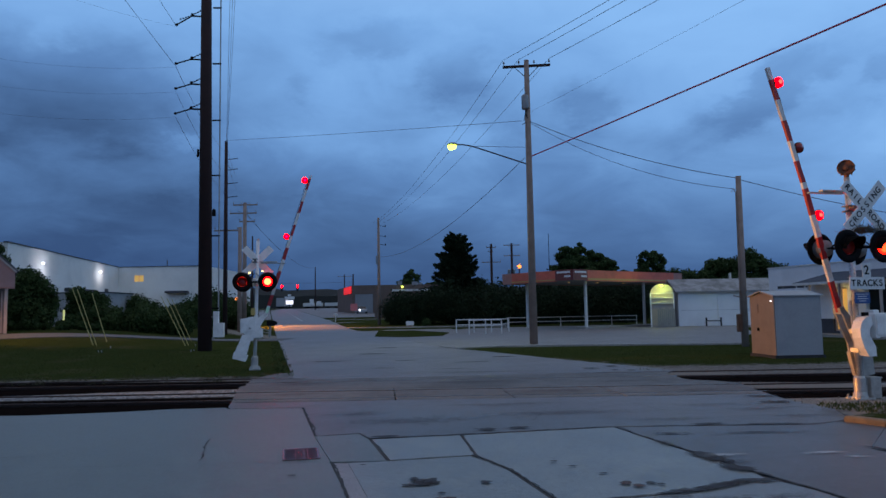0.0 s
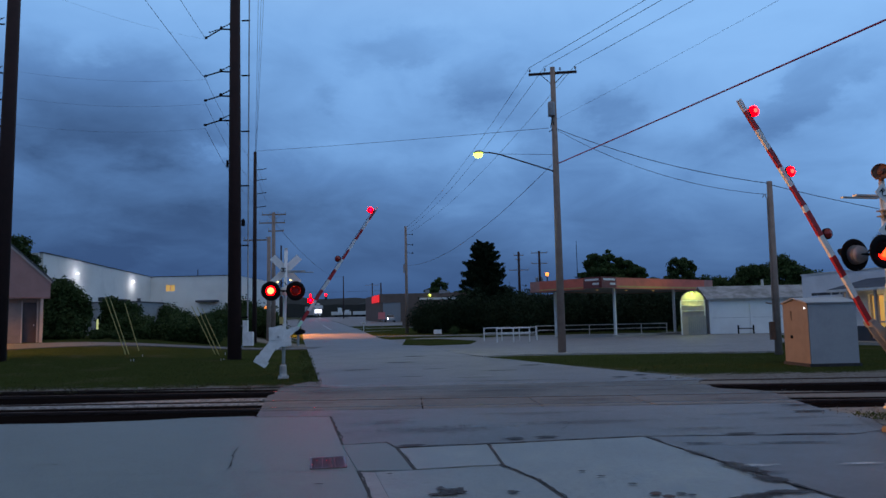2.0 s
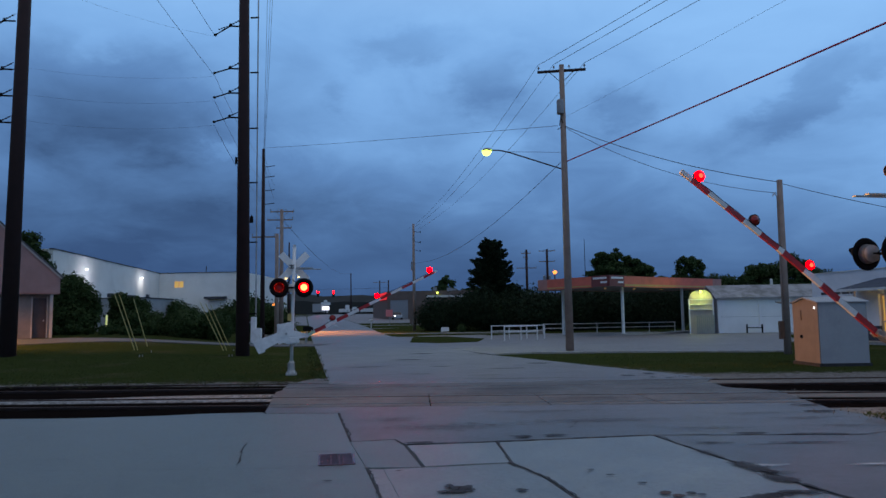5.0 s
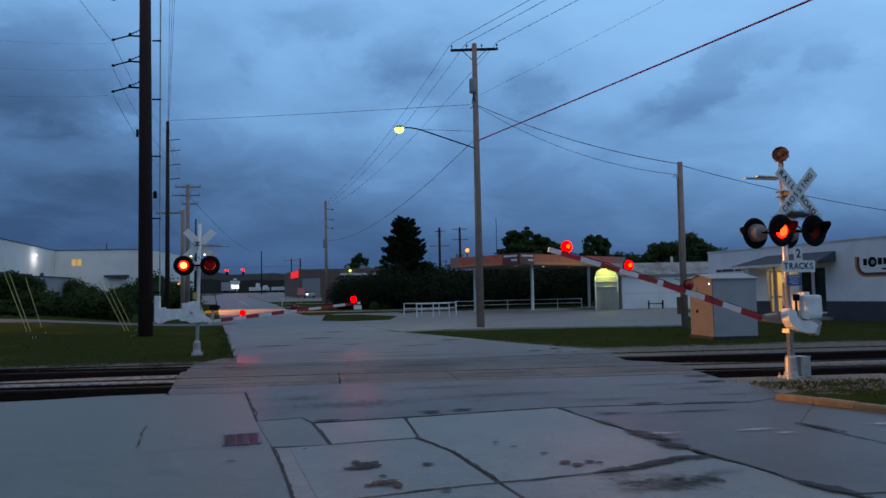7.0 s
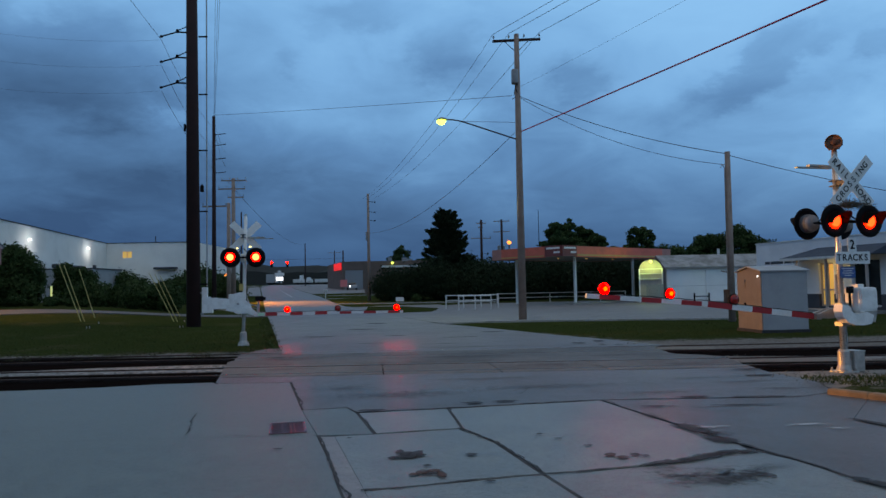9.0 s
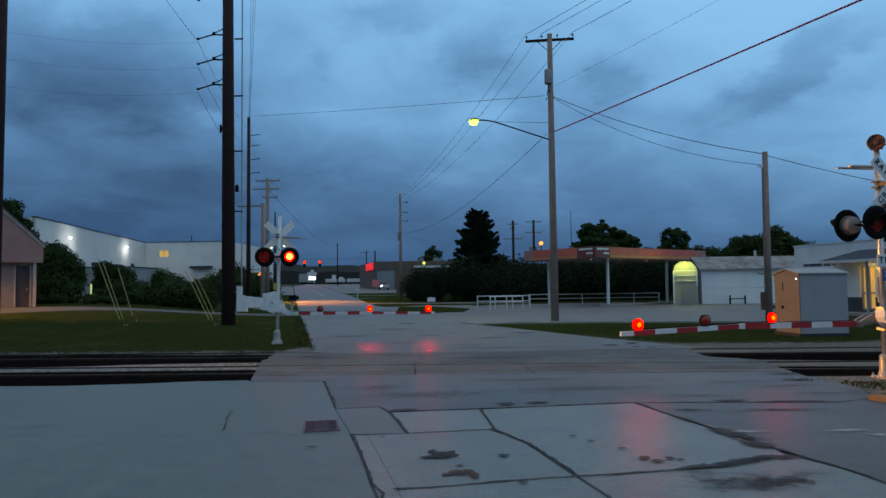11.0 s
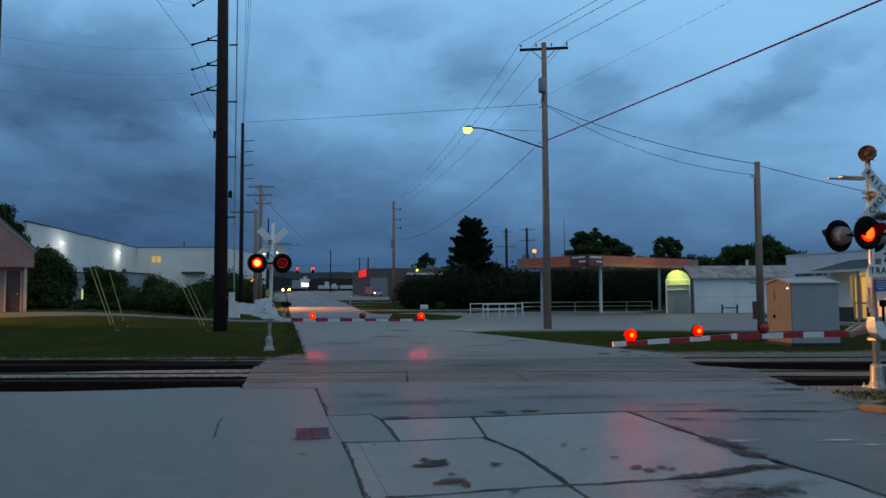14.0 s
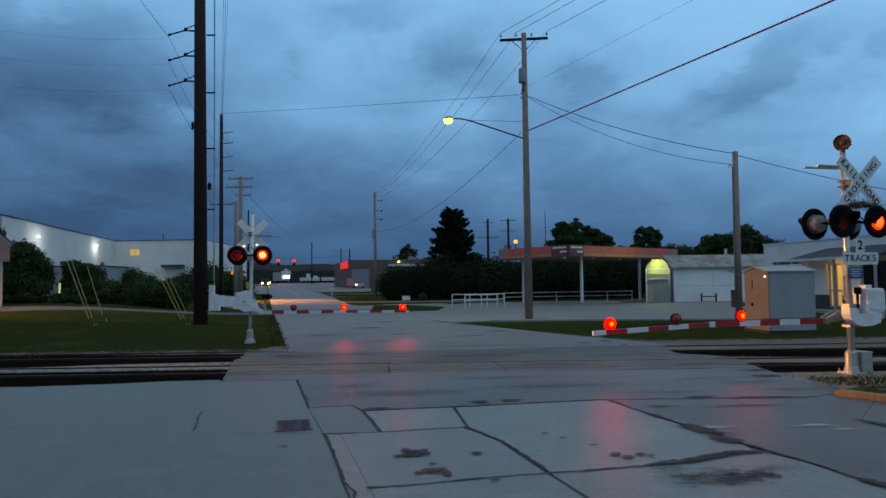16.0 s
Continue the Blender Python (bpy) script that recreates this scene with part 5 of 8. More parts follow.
    if near:
        # upright motor case beside the mast
        box(bm, -0.60, -0.20, -0.13, 0.23, pivot_z - 0.04, pivot_z + 0.40, bevel=0.05)
        box(bm, -0.42, -0.28, -0.05, 0.12, pivot_z + 0.38, pivot_z + 0.46, bevel=0.02)
        box(bm, -0.58, -0.23, 0.225, 0.24, pivot_z + 0.02, pivot_z + 0.34, bevel=0.005)
    else:
        low = [(0.24, -0.04), (0.25, -0.28), (0.16, -0.32), (-0.14, -0.32), (-0.26, -0.28), (-0.32, -0.16), (-0.44, -0.14), (-0.44, 0.30), (-0.30, 0.31), (-0.10, 0.36), (0.05, 0.34), (0.08, 0.10)]
        plate(bm, [(x, z + pivot_z) for x, z in low], 0.40, pose(0, -0.03, 0))
        box(bm, -0.40, 0.02, -0.255, -0.235, pivot_z - 0.10, pivot_z + 0.26, bevel=0.006)
        box(bm, -0.06, 0.20, -0.262, -0.238, pivot_z - 0.29, pivot_z - 0.12, bevel=0.006)
    rod(bm, (-0.25, -0.225, pivot_z), (-0.25, 0.225, pivot_z), 0.05, n=12)
    part("gate_mechanism", bm, M_BOXWHITE, sig, "white gate mechanism housing")
    if near:
        bm = bmesh.new()
        box(bm, -0.15, -0.06, 0.06, 0.15, pivot_z + 0.30, pivot_z + 0.42, bevel=0.01)
        rod(bm, (-0.10, 0.10, pivot_z + 0.04), (-0.10, 0.10, pivot_z + 0.31), 0.022, n=8)
        part("terminal_box", bm, M_BLACK, sig, "small black terminal box")
    bm = bmesh.new()
    box(bm, -0.10, 0.08, -0.09, 0.09, pivot_z - 0.30, pivot_z - 0.22)
    box(bm, -0.10, 0.08, -0.09, 0.09, pivot_z + 0.04, pivot_z + 0.12)
    rod(bm, (pivot_x, -0.30, pivot_z), (pivot_x, 0.10, pivot_z), 0.035, n=12)
    part("mast_clamp", bm, M_GALV, sig)
    # the gate: it swings about local y through the pivot
    gate_rest = pose(pivot_x, GATE_SHIFT if near else 0.0, pivot_z)
    bm = bmesh.new()
    gap = 0.08 if near else 0.22
    for y in (-gap, gap):
        m = pose(0, y, 0)
        if near:
            plate(bm, [(0.58, -drop - 0.03), (0.58, -drop + 0.03), (0.30, -0.02), (-0.14, 0.06), (-0.16, -0.12), (0.30, -0.20)], 0.03, m)
        else:
            plate(bm, [(0.58, -drop - 0.045), (0.58, -drop + 0.04), (0.30, -0.06), (0.10, 0.06), (-0.34, 0.10), (-0.36, -0.20), (0.20, -0.30)], 0.03, m)
    box(bm, 0.47, 0.58, -gap - 0.015, gap + 0.015, -drop - 0.05, -drop + 0.05)
    gate = part("gate_arm", bm, M_GALV if near else M_BOXWHITE, sig, "striped gate arm with counterweights", at=gate_rest)
    if near:
        # curved white crank arm that swings with the boom, in front of the mast
        bm = bmesh.new()
        plate(bm, [(0.35, 0.06), (0.36, -0.06), (0.31, -0.17), (0.20, -0.25), (0.04, -0.28), (-0.14, -0.27), (-0.32, -0.22), (-0.36, -0.06), (-0.20, -0.02), (0.02, -0.08), (0.14, -0.05), (0.20, 0.05)], 0.20, pose(0, 0.34, 0))
        part("crank_arm", bm, M_BOXWHITE, gate, "curved white crank arm")
        plates = (([(-0.10, 0.08), (-0.12, -0.13), (-0.32, -0.15), (-0.32, 0.10)], 0.035), ([(-0.28, 0.13), (-0.28, -0.16), (-0.50, -0.17), (-0.74, -0.17), (-0.76, 0.10), (-0.50, 0.15)], 0.08))
    else:
        plates = (([(-0.26, 0.16), (-0.28, -0.14), (-0.86, -0.14), (-0.88, 0.20)], 0.035), ([(-0.84, 0.24), (-0.84, -0.21), (-1.02, -0.19), (-1.03, 0.22)], 0.09), ([(-0.85, 0.20), (-0.85, -0.15), (-0.62, -0.15), (-0.62, 0.20)], 0.07))
    for y in (-gap, gap):
        for outline, thick in plates:
            bm = bmesh.new()
            plate(bm, outline, thick, pose(0, y, 0))
            part("counterweight", bm, M_CAST if near else M_BOXWHITE, gate, "weathered counterweight plate" if near else "white counterweight plate")
    # striped boom in two lengths, the outer one drooping a little
    x = 0.50
    half = 2.85

    def boom(xa, xb):
        def place(px):
            dz = -max(0, px - half) * math.tan(radians(kink))
            hh = (0.052 if px < half + 0.01 else 0.043) - 0.004 * (px / reach)
            return dz, hh
        (za, ha), (zb_, hb) = place(xa), place(xb)
        ring = []
        for px, dz, hh in ((xa, za, ha), (xb, zb_, hb)):
            ring.append([(px, -0.028, -drop + dz - hh), (px, 0.028, -drop + dz - hh), (px, 0.028, -drop + dz + hh), (px, -0.028, -drop + dz + hh)])
        b2 = bmesh.new()
        v = [[b2.verts.new(p) for p in r] for r in ring]
        for i in range(4):
            b2.faces.new((v[0][i], v[0][(i + 1) % 4], v[1][(i + 1) % 4], v[1][i]))
        b2.faces.new(v[0][::-1])
        b2.faces.new(v[1])
        return b2
    if not near:
        part("reflector", new_box(0.60, 0.80, -0.034, -0.0285, -drop - 0.046, -drop + 0.046), M_REFLECT, gate, "pale green reflector at the boom root")
    for k, x2 in enumerate(ends):
        white = (k % 2 == 0) == first_white
        part("stripe", boom(x, x2), M_ARMWHITE if white else M_RED, gate, "white boom stripe" if white else "red boom stripe")
        x = x2
    cable = bmesh.new()
    pts = []
    for i in range(30):
        px = 0.6 + (lamps[0] - 0.6) * i / 29
        pts.append((px, 0.0, -drop - max(0, px - half) * math.tan(radians(kink)) + 0.060 + 0.006 * math.sin(i * 1.7)))
    tube(cable, pts, 0.007, 5)
    part("cable", cable, M_BLACK, gate, "black lamp cable")
    for i, lx in enumerate(lamps):
        z = -drop - max(0, lx - half) * math.tan(radians(kink)) + 0.136
        bm = bmesh.new()
        box(bm, lx - 0.045, lx + 0.045, -0.035, 0.035, z - 0.098, z - 0.072)
        lathe(bm, [(0.086, -0.022), (0.102, -0.020), (0.102, 0.020), (0.086, 0.022)], 18, pose(lx, 0, z, -90, 0, 0))
        part("arm_lamp", bm, M_BLACK, gate, "black arm lamp body")
        rest = pose(lx, 0, z)
        if i == 0:
            bm = bmesh.new()
            lathe(bm, [(0.0, -0.070), (0.038, -0.066), (0.099, -0.028), (0.099, 0.028), (0.038, 0.066), (0.0, 0.070)], 18, pose(0, 0, 0, -90, 0, 0), [1, 0, 0, 0, 1])
            part("lens", bm, [G_ARM, G_HOT if near else G_HOTTER], gate, "lit red tip lamp", at=rest, smooth=True)
        else:
            # a turning lens: lit glass on one half, dead glass on the other
            bm = bmesh.new()
            n = 20
            lathe(bm, [(0.0, -0.066), (0.038, -0.060), (0.080, -0.036), (0.097, 0.0), (0.080, 0.036), (0.038, 0.060), (0.0, 0.066)], n, pose(0, 0, 0, -90, 0, 0), [1, 1, 1, 0, 0, 2] if near else [2, 0, 0, 1, 1, 1])
            me = mesh_of(bm, "lens")
            for m in (G_ARM, M_LENS_OFF, G_HOT if near else G_HOTTER):
                me.materials.append(m)
            lens = part("lens", me, G_ARM, gate, "red flashing arm lens", at=rest, smooth=True)
            LENSES.append((lens, rest, 0 if (i == 2) == near else 1, True))
    return sig, gate


signal_right, gate_right = make_signal("crossing_signal", pose(7.44, 13.44, 0.0, 0, 0, 195.4), "silver gate signal with lettered crossbuck, bell and bird's nest, beside gravel", -0.131, 1.123, 0.185, 2.2, (4.86, 3.60, 2.30), 5.17, G_RED, G_BACK, True, False, (1.071, 1.501, 1.916, 2.341, 2.841, 2.961, 3.371, 3.761, 4.151, 4.551, 4.941, 5.171))
signal_left, gate_left = make_signal("crossing_signal", pose(-6.0, 23.3, 0.0, 0, 0, 13.4), "silver gate signal with blank-backed crossbuck, on the grass verge", -0.153, 1.274, 0.345, 0.3, (5.03, 3.10, 1.50), 5.24, G_BACK, G_BACK, False, True, (0.823, 1.193, 1.593, 1.983, 2.373, 2.763, 3.163, 3.543, 3.943, 4.343, 4.743, 5.133, 5.243))
# ---- signal hut, poles and wires ----
def build_hut():
    hut = thing("signal_hut", pose(10.66, 25.85, 0.0, 0, 0, -86.8), "grey sheet-metal signal hut, one end lit orange, on the grass", "equipment hut")
    # local x: from the back end towards the viewer's long side corner; local y: along the grey side
    w, l, h, ridge = 1.66, 1.58, 2.0, 2.13
    bm = bmesh.new()
    box(bm, -0.05, w + 0.05, -0.05, l + 0.05, -0.05, 0.07)
    part("skid", bm, M_TAR, hut, "dark base skid")
    bm = bmesh.new()
    plate(bm, [(0, 0.07), (w, 0.07), (w, h), (w / 2, ridge), (0, h)], 0.03, pose(0, 0.015, 0))
    part("end_wall", bm, M_HUTEND, hut, "end wall with orange lamplight tinted into its colour")
    bm = bmesh.new()
    plate(bm, [(0, 0.07), (w, 0.07), (w, h), (w / 2, ridge), (0, h)], 0.03, pose(0, l - 0.015, 0))
    part("end_wall", bm, M_HUT, hut)
    for x in (0.015, w - 0.015):
        part("side_wall", new_box(x - 0.015, x + 0.015, 0.032, l - 0.032, 0.07, h), M_HUT, hut, "plain grey side wall")
    bm = bmesh.new()
    for a, b in ((-0.06, w / 2), (w + 0.06, w / 2)):
        za, zb = h - 0.01, ridge + 0.03
        v = [bm.verts.new(p) for p in ((a, -0.06, za), (b, -0.06, zb), (b, l + 0.06, zb), (a, l + 0.06, za), (a, -0.06, za + 0.035), (b, -0.06, zb + 0.035), (b, l + 0.06, zb + 0.035), (a, l + 0.06, za + 0.035))]
        for f in ((0, 1, 2, 3), (4, 7, 6, 5), (0, 4, 5, 1), (1, 5, 6, 2), (2, 6, 7, 3), (3, 7, 4, 0)):
            bm.faces.new([v[i] for i in f])
    bmesh.ops.recalc_face_normals(bm, faces=bm.faces)
    part("roof", bm, M_HUT, hut, "shallow gabled metal roof")
    bm = bmesh.new()
    box(bm, 0.35, 0.60, -0.03, -0.002, 1.45, 1.75)
    part("vent", bm, M_HUTEND, hut, "louvred vent")
    part("door_latch", new_box(0.52, 0.60, -0.045, -0.002, 0.85, 0.95), M_BLACK, hut, "dark latch")
    bm = bmesh.new()
    lathe(bm, [(0, 0.03), (0.025, 0.0), (0, -0.03)], 8, pose(w - 0.12, -0.04, 1.84))
    part("indicator", bm, G_COOL, hut, "small lit indicator")


def wood_pole(name, x, y, h, r0, r1, label, material=None, lean=(0, 0), group="utility poles", foot=0.0):
    z = terrain(x, y)
    p = thing(name, pose(x, y, z), label, "utility pole", group)
    bm = bmesh.new()
    rod(bm, (foot, 0, -0.3), (lean[0], lean[1], h), r0, r1, 14)
    part("shaft", bm, material or M_WOOD, p, smooth=True)
    return p


def crossarm(p, z, half, yaw, at=(0, 0), pins=4, braces=True, material=None):
    m = pose(at[0], at[1], z, 0, 0, yaw)
    bm = bmesh.new()
    box(bm, -half, half, 0.10, 0.20, -0.06, 0.06, m)
    if braces:
        for s in (-1, 1):
            rod(bm, m @ Vector((s * half * 0.5, 0.14, -0.05)), m @ Vector((0, 0.12, -0.65)), 0.018, n=6)
    part("crossarm", bm, material or M_WOOD, p, "timber crossarm")
    for i in range(pins):
        px = -half * 0.95 + 2 * half * 0.95 * i / max(1, pins - 1)
        bm = bmesh.new()
        lathe(bm, [(0.012, 0.0), (0.012, 0.10), (0.05, 0.11), (0.055, 0.15), (0.03, 0.19), (0.04, 0.22), (0.0, 0.24)], 10, m @ pose(px, 0.15, 0.06))
        part("insulator", bm, M_HOOD, p)


def build_poles():
    # street lamp pole by the grass island
    p = wood_pole("utility_pole", 4.24, 36.85, 14.45, 0.205, 0.125, "weathered wooden utility pole with street lamp, transformer and wires", lean=(0.16, -0.02), foot=0.15)
    crossarm(p, 14.2, 1.22, -6, (0.16, 0), 4, True, M_DARKPOLE)
    bm = bmesh.new()
    lathe(bm, [(0.0, 0), (0.17, 0.01), (0.18, 0.06), (0.18, 0.66), (0.15, 0.74), (0.05, 0.78), (0.0, 0.78)], 16, pose(0.02, -0.16, 11.85))
    rod(bm, (0.05, -0.16, 12.6), (0.05, -0.18, 12.78), 0.03)
    part("transformer", bm, M_HOOD, p, "grey pole transformer", smooth=True)
    for a, b in (((0.20, 0, 12.5), (0.24, 0, 13.0)), ((0.20, -0.1, 11.2), (0.06, -0.18, 11.6)), ((0.05, -0.14, 11.2), (-0.14, -0.2, 11.05)), ((0.05, -0.14, 11.8), (-0.05, -0.2, 11.25))):
        part("hardware", new_rod(a, b, 0.02, n=6), M_BLACK, p)
    bm = bmesh.new()
    tube(bm, [(0.2, -0.05, 9.0), (-1.3, 0.05, 9.55), (-2.55, 0.15, 10.01), (-2.85, 0.18, 10.10), (-3.15, 0.2, 10.16), (-3.45, 0.2, 10.17)], 0.035, 8)
    rod(bm, (0.25, 0, 9.92), (-2.7, 0.15, 10.06), 0.010, n=5)
    lamp_arm = part("lamp_arm", bm, M_DARKPOLE, p, "long steel lamp bracket")
    bm = bmesh.new()
    lathe(bm, [(0.0, 0.10), (0.08, 0.09), (0.16, 0.02), (0.17, -0.02)], 16, pose(-3.70, 0.2, 10.18) @ Matrix.Diagonal((1.7, 1.3, 1.1, 1)))
    part("lamp_head", bm, M_HOOD, lamp_arm, "lamp head")
    bm = bmesh.new()
    lathe(bm, [(0.15, -0.02), (0.16, -0.07), (0.11, -0.15), (0.0, -0.18)], 16, pose(-3.74, 0.2, 10.16) @ Matrix.Diagonal((1.45, 1.3, 1.5, 1)))
    part("lamp_globe", bm, G_STREET, lamp_arm, "lit yellow-green lamp globe", smooth=True)
    # short pole behind the hut
    p = wood_pole("utility_pole", 12.84, 31.8, 7.35, 0.155, 0.115, "short weathered wooden pole with service box", lean=(0.06, 0))
    part("service_box", new_box(-0.30, -0.12, -0.12, 0.10, 0.6, 1.35, bevel=0.01), M_RUSTY, p, "rusty service box")
    bm = bmesh.new()
    rod(bm, (-0.16, -0.05, 1.3), (-0.10, -0.05, 6.6), 0.025, n=6)
    tube(bm, [(-0.10, -0.05, 6.6), (-0.2, -0.05, 6.8), (-0.28, -0.05, 6.65)], 0.02, 6)
    rod(bm, (-0.2, -0.1, 2.1), (-0.45, -0.1, 2.15), 0.03, n=6)
    part("conduit", bm, M_WOOD, p)
    # tall dark poles left of the road
    for x, y, r0, main in ((-11.5, 35.45, 0.335, True), (-21.85, 33.35, 0.375, False)):
        p = wood_pole("transmission_pole", x, y, 24.0, r0, r0 * 0.66, "tall dark brown transmission pole on the grass", M_DARKPOLE, group="transmission poles", lean=(0.25 if not main else -0.12, 0))
        zs = (16.45, 14.25, 13.0, 11.75) if main else (13.6, 12.3, 11.0, 16.0)
        for z in zs:
            bm = bmesh.new()
            rod(bm, (-0.25, 0, z), (-0.78, -0.05, z + 0.02), 0.042, n=8)
            rod(bm, (-0.78, -0.05, z + 0.02), (-1.50, -0.15, z - 0.22 if z < 16 else z - 0.45), 0.034, n=8)
            for k in range(5):
                q = -0.80 - k * 0.13
                lathe(bm, [(0.03, -0.03), (0.065, 0.0), (0.03, 0.03)], 8, pose(q, -0.05 - k * 0.02, z + 0.02 - k * 0.045))
            end = z - 0.22 if z < 16 else z - 0.45
            for q, y, h, r in ((-1.50, -0.15, end, 0.085), (-0.76, -0.05, z + 0.10, 0.080), (-0.80, -0.05, z + 0.02, 0.070), (-0.62, -0.07, z + 0.13, 0.050), (-0.48, -0.08, z + 0.19, 0.050), (-0.34, -0.09, z + 0.25, 0.050)):
                lathe(bm, [(0.0, -r * 0.7), (r * 0.8, -r * 0.5), (r, 0.0), (r * 0.7, r * 0.6), (0.0, r * 0.8)], 8, pose(q, y, h))
            rod(bm, (-0.80, -0.05, z + 0.05), (-0.20, -0.1, z + 0.31), 0.016, n=6)
            part("insulator_arm", bm, M_BLACK, p, "insulator arm")
        if main:
            bm = bmesh.new()
            rod(bm, (0.62, 0.05, 1.9), (0.62, 0.05, 23.0), 0.035, n=8)
            part("conduit", bm, M_GALV, p, "riser conduit")
            for z in (2.0, 5.5, 8.46, 11.2, 14.05, 16.9, 19.5):
                part("standoff", new_box(0.25, 0.66, 0.0, 0.07, z - 0.03, z + 0.03), M_BLACK, p)
            bm = bmesh.new()
            box(bm, 0.42, 0.66, -0.12, 0.10, 1.15, 1.85, bevel=0.015)
            box(bm, 0.42, 0.92, -0.14, 0.10, 0.62, 1.30, bevel=0.015)
            part("meter_cabinet", bm, M_BOXWHITE, p, "white meter cabinets")
            part("cabinet_bracket", new_box(0.2, 0.45, -0.02, 0.06, 1.55, 1.62), M_GALV, p)
            part("cabinet_bracket", new_box(0.2, 0.45, -0.02, 0.06, 0.55, 0.62), M_GALV, p)
            bm = bmesh.new()
            rod(bm, (-0.42, 0, 9.4), (-0.42, 0, 9.75), 0.06, n=8)
            rod(bm, (-0.25, 0, 9.6), (-0.42, 0, 9.6), 0.03, n=6)
            part("bracket", bm, M_BLACK, p)
    # farther poles along the left of the road
    p = wood_pole("utility_pole", -18.3, 61.6, 16.3, 0.20, 0.13, "tall thin dark utility pole beside the road", M_DARKPOLE)
    crossarm(p, 8.7, 1.0, 0, (0, 0), 3, False)
    bm = bmesh.new()
    lathe(bm, [(0, 0), (0.16, 0.02), (0.16, 0.5), (0, 0.7)], 10, pose(-1.0, 0, 8.9 + 1.0))
    part("cutout", bm, M_BLACK, p)
    p = wood_pole("utility_pole", -28.2, 95.0, 21.5, 0.2, 0.13, "distant utility pole with side arms", M_DARKPOLE)
    for z in (16.0, 17.8, 19.6, 21.0):
        bm = bmesh.new()
        rod(bm, (0.0, 0, z), (1.5, 0, z + 0.15), 0.05, n=6)
        part("side_arm", bm, M_BLACK, p)
    p = wood_pole("utility_pole", -20.1, 74.2, 12.9, 0.24, 0.17, "wooden double pole with stacked crossarms")
    crossarm(p, 12.7, 1.25, 0, (0, 0), 4)
    crossarm(p, 11.85, 1.35, 0, (-0.2, 0), 4, False)
    crossarm(p, 11.0, 0.8, 0, (0.2, 0), 2, False)
    wood_pole("utility_pole", -19.55, 70.5, 10.0, 0.22, 0.17, "shorter wooden pole beside the double pole")
    p = wood_pole("utility_pole", -19.0, 73.0, 9.4, 0.10, 0.07, "thin dark pole beside the road", M_DARKPOLE)
    # right of the road, far off
    p = wood_pole("utility_pole", -7.6, 86.1, 12.5, 0.20, 0.13, "wooden utility pole before a dark hedge")
    for z in (11.6, 10.4, 9.4):
        bm = bmesh.new()
        rod(bm, (0, 0, z), (0.75, -0.1, z - 0.15), 0.03, n=6)
        lathe(bm, [(0.05, -0.1), (0.07, 0), (0.05, 0.1)], 8, pose(0.8, -0.1, z - 0.1))
        part("side_arm", bm, M_BLACK, p)
    bm = bmesh.new()
    box(bm, -0.32, -0.1, -0.15, 0.15, 7.0, 8.0)
    part("pole_box", bm, M_HOOD, p)
    p = wood_pole("utility_pole", 7.8, 120.0, 11.6, 0.24, 0.18, "dark utility pole with crossarms behind the filling station", M_DARKPOLE)
    crossarm(p, 8.6, 1.6, 4, (0, 0), 4, False)
    crossarm(p, 11.0, 0.8, 4, (0, 0), 4, False)
    crossarm(p, 10.3, 0.6, 50, (0, 0), 3, False)
    p = wood_pole("utility_pole", 11.6, 125.0, 12.0, 0.24, 0.18, "dark utility pole with double crossarm behind the filling station", M_DARKPOLE)
    crossarm(p, 11.7, 1.35, -3, (0, 0), 4, True)
    crossarm(p, 9.9, 1.35, -3, (0, 0), 4, False)
    bm = bmesh.new()
    for x in (-0.5, 0.35):
        lathe(bm, [(0, 0), (0.25, 0.02), (0.25, 0.9), (0, 1.0)], 10, pose(x, 0.2, 6.6))
    part("transformer", bm, M_HOOD, p)
    for x, y, h in ((-37.5, 215, 12.4), (-29.0, 215, 10.2), (-19.7, 160, 8.3)):
        p = wood_pole("utility_pole", x, y, h, 0.2, 0.14, "distant thin utility pole along the road", M_DARKPOLE)
        if x > -30 and h > 10:
            crossarm(p, h - 0.6, 2.0, 0, (0, 0), 3, False)
    # whip antenna and flood lamp behind the canopy
    a = thing("antenna", pose(12.9, 90, 0), "thin whip antenna mast behind the filling station", "antenna")
    part("whip", new_rod((0, 0, -0.1), (0, 0, 11.0), 0.06, 0.03, n=8), M_BLACK, a)
    a = thing("flood_lamp", pose(10.2, 99.5, terrain(10.2, 99.5)), "orange sodium flood lamp on a pole behind the filling station", "street lamp")
    part("post", new_rod((0, 0, -0.1), (0, 0, 7.2), 0.10, 0.07, n=8), M_DARKPOLE, a)
    bm = bmesh.new()
    lathe(bm, [(0, -0.28), (0.2, -0.2), (0.3, 0), (0.2, 0.18), (0, 0.25)], 12, pose(0, -0.2, 7.0))
    part("lamp_globe", bm, G_SODIUM, a, "lit orange lamp", smooth=True)
    a = thing("yard_lamp", pose(-22.9, 81.4, terrain(-22.9, 81.4)), "small orange yard lamp on a post among bushes", "street lamp")
    part("post", new_rod((0, 0, -0.1), (0, 0, 3.0), 0.06, 0.05, n=8), M_DARKPOLE, a)
    bm = bmesh.new()
    lathe(bm, [(0, -0.20), (0.16, -0.14), (0.2, 0), (0.14, 0.12), (0, 0.16)], 12, pose(0, 0, 3.1))
    part("lamp_globe", bm, G_SODIUM, a, "lit orange lamp", smooth=True)
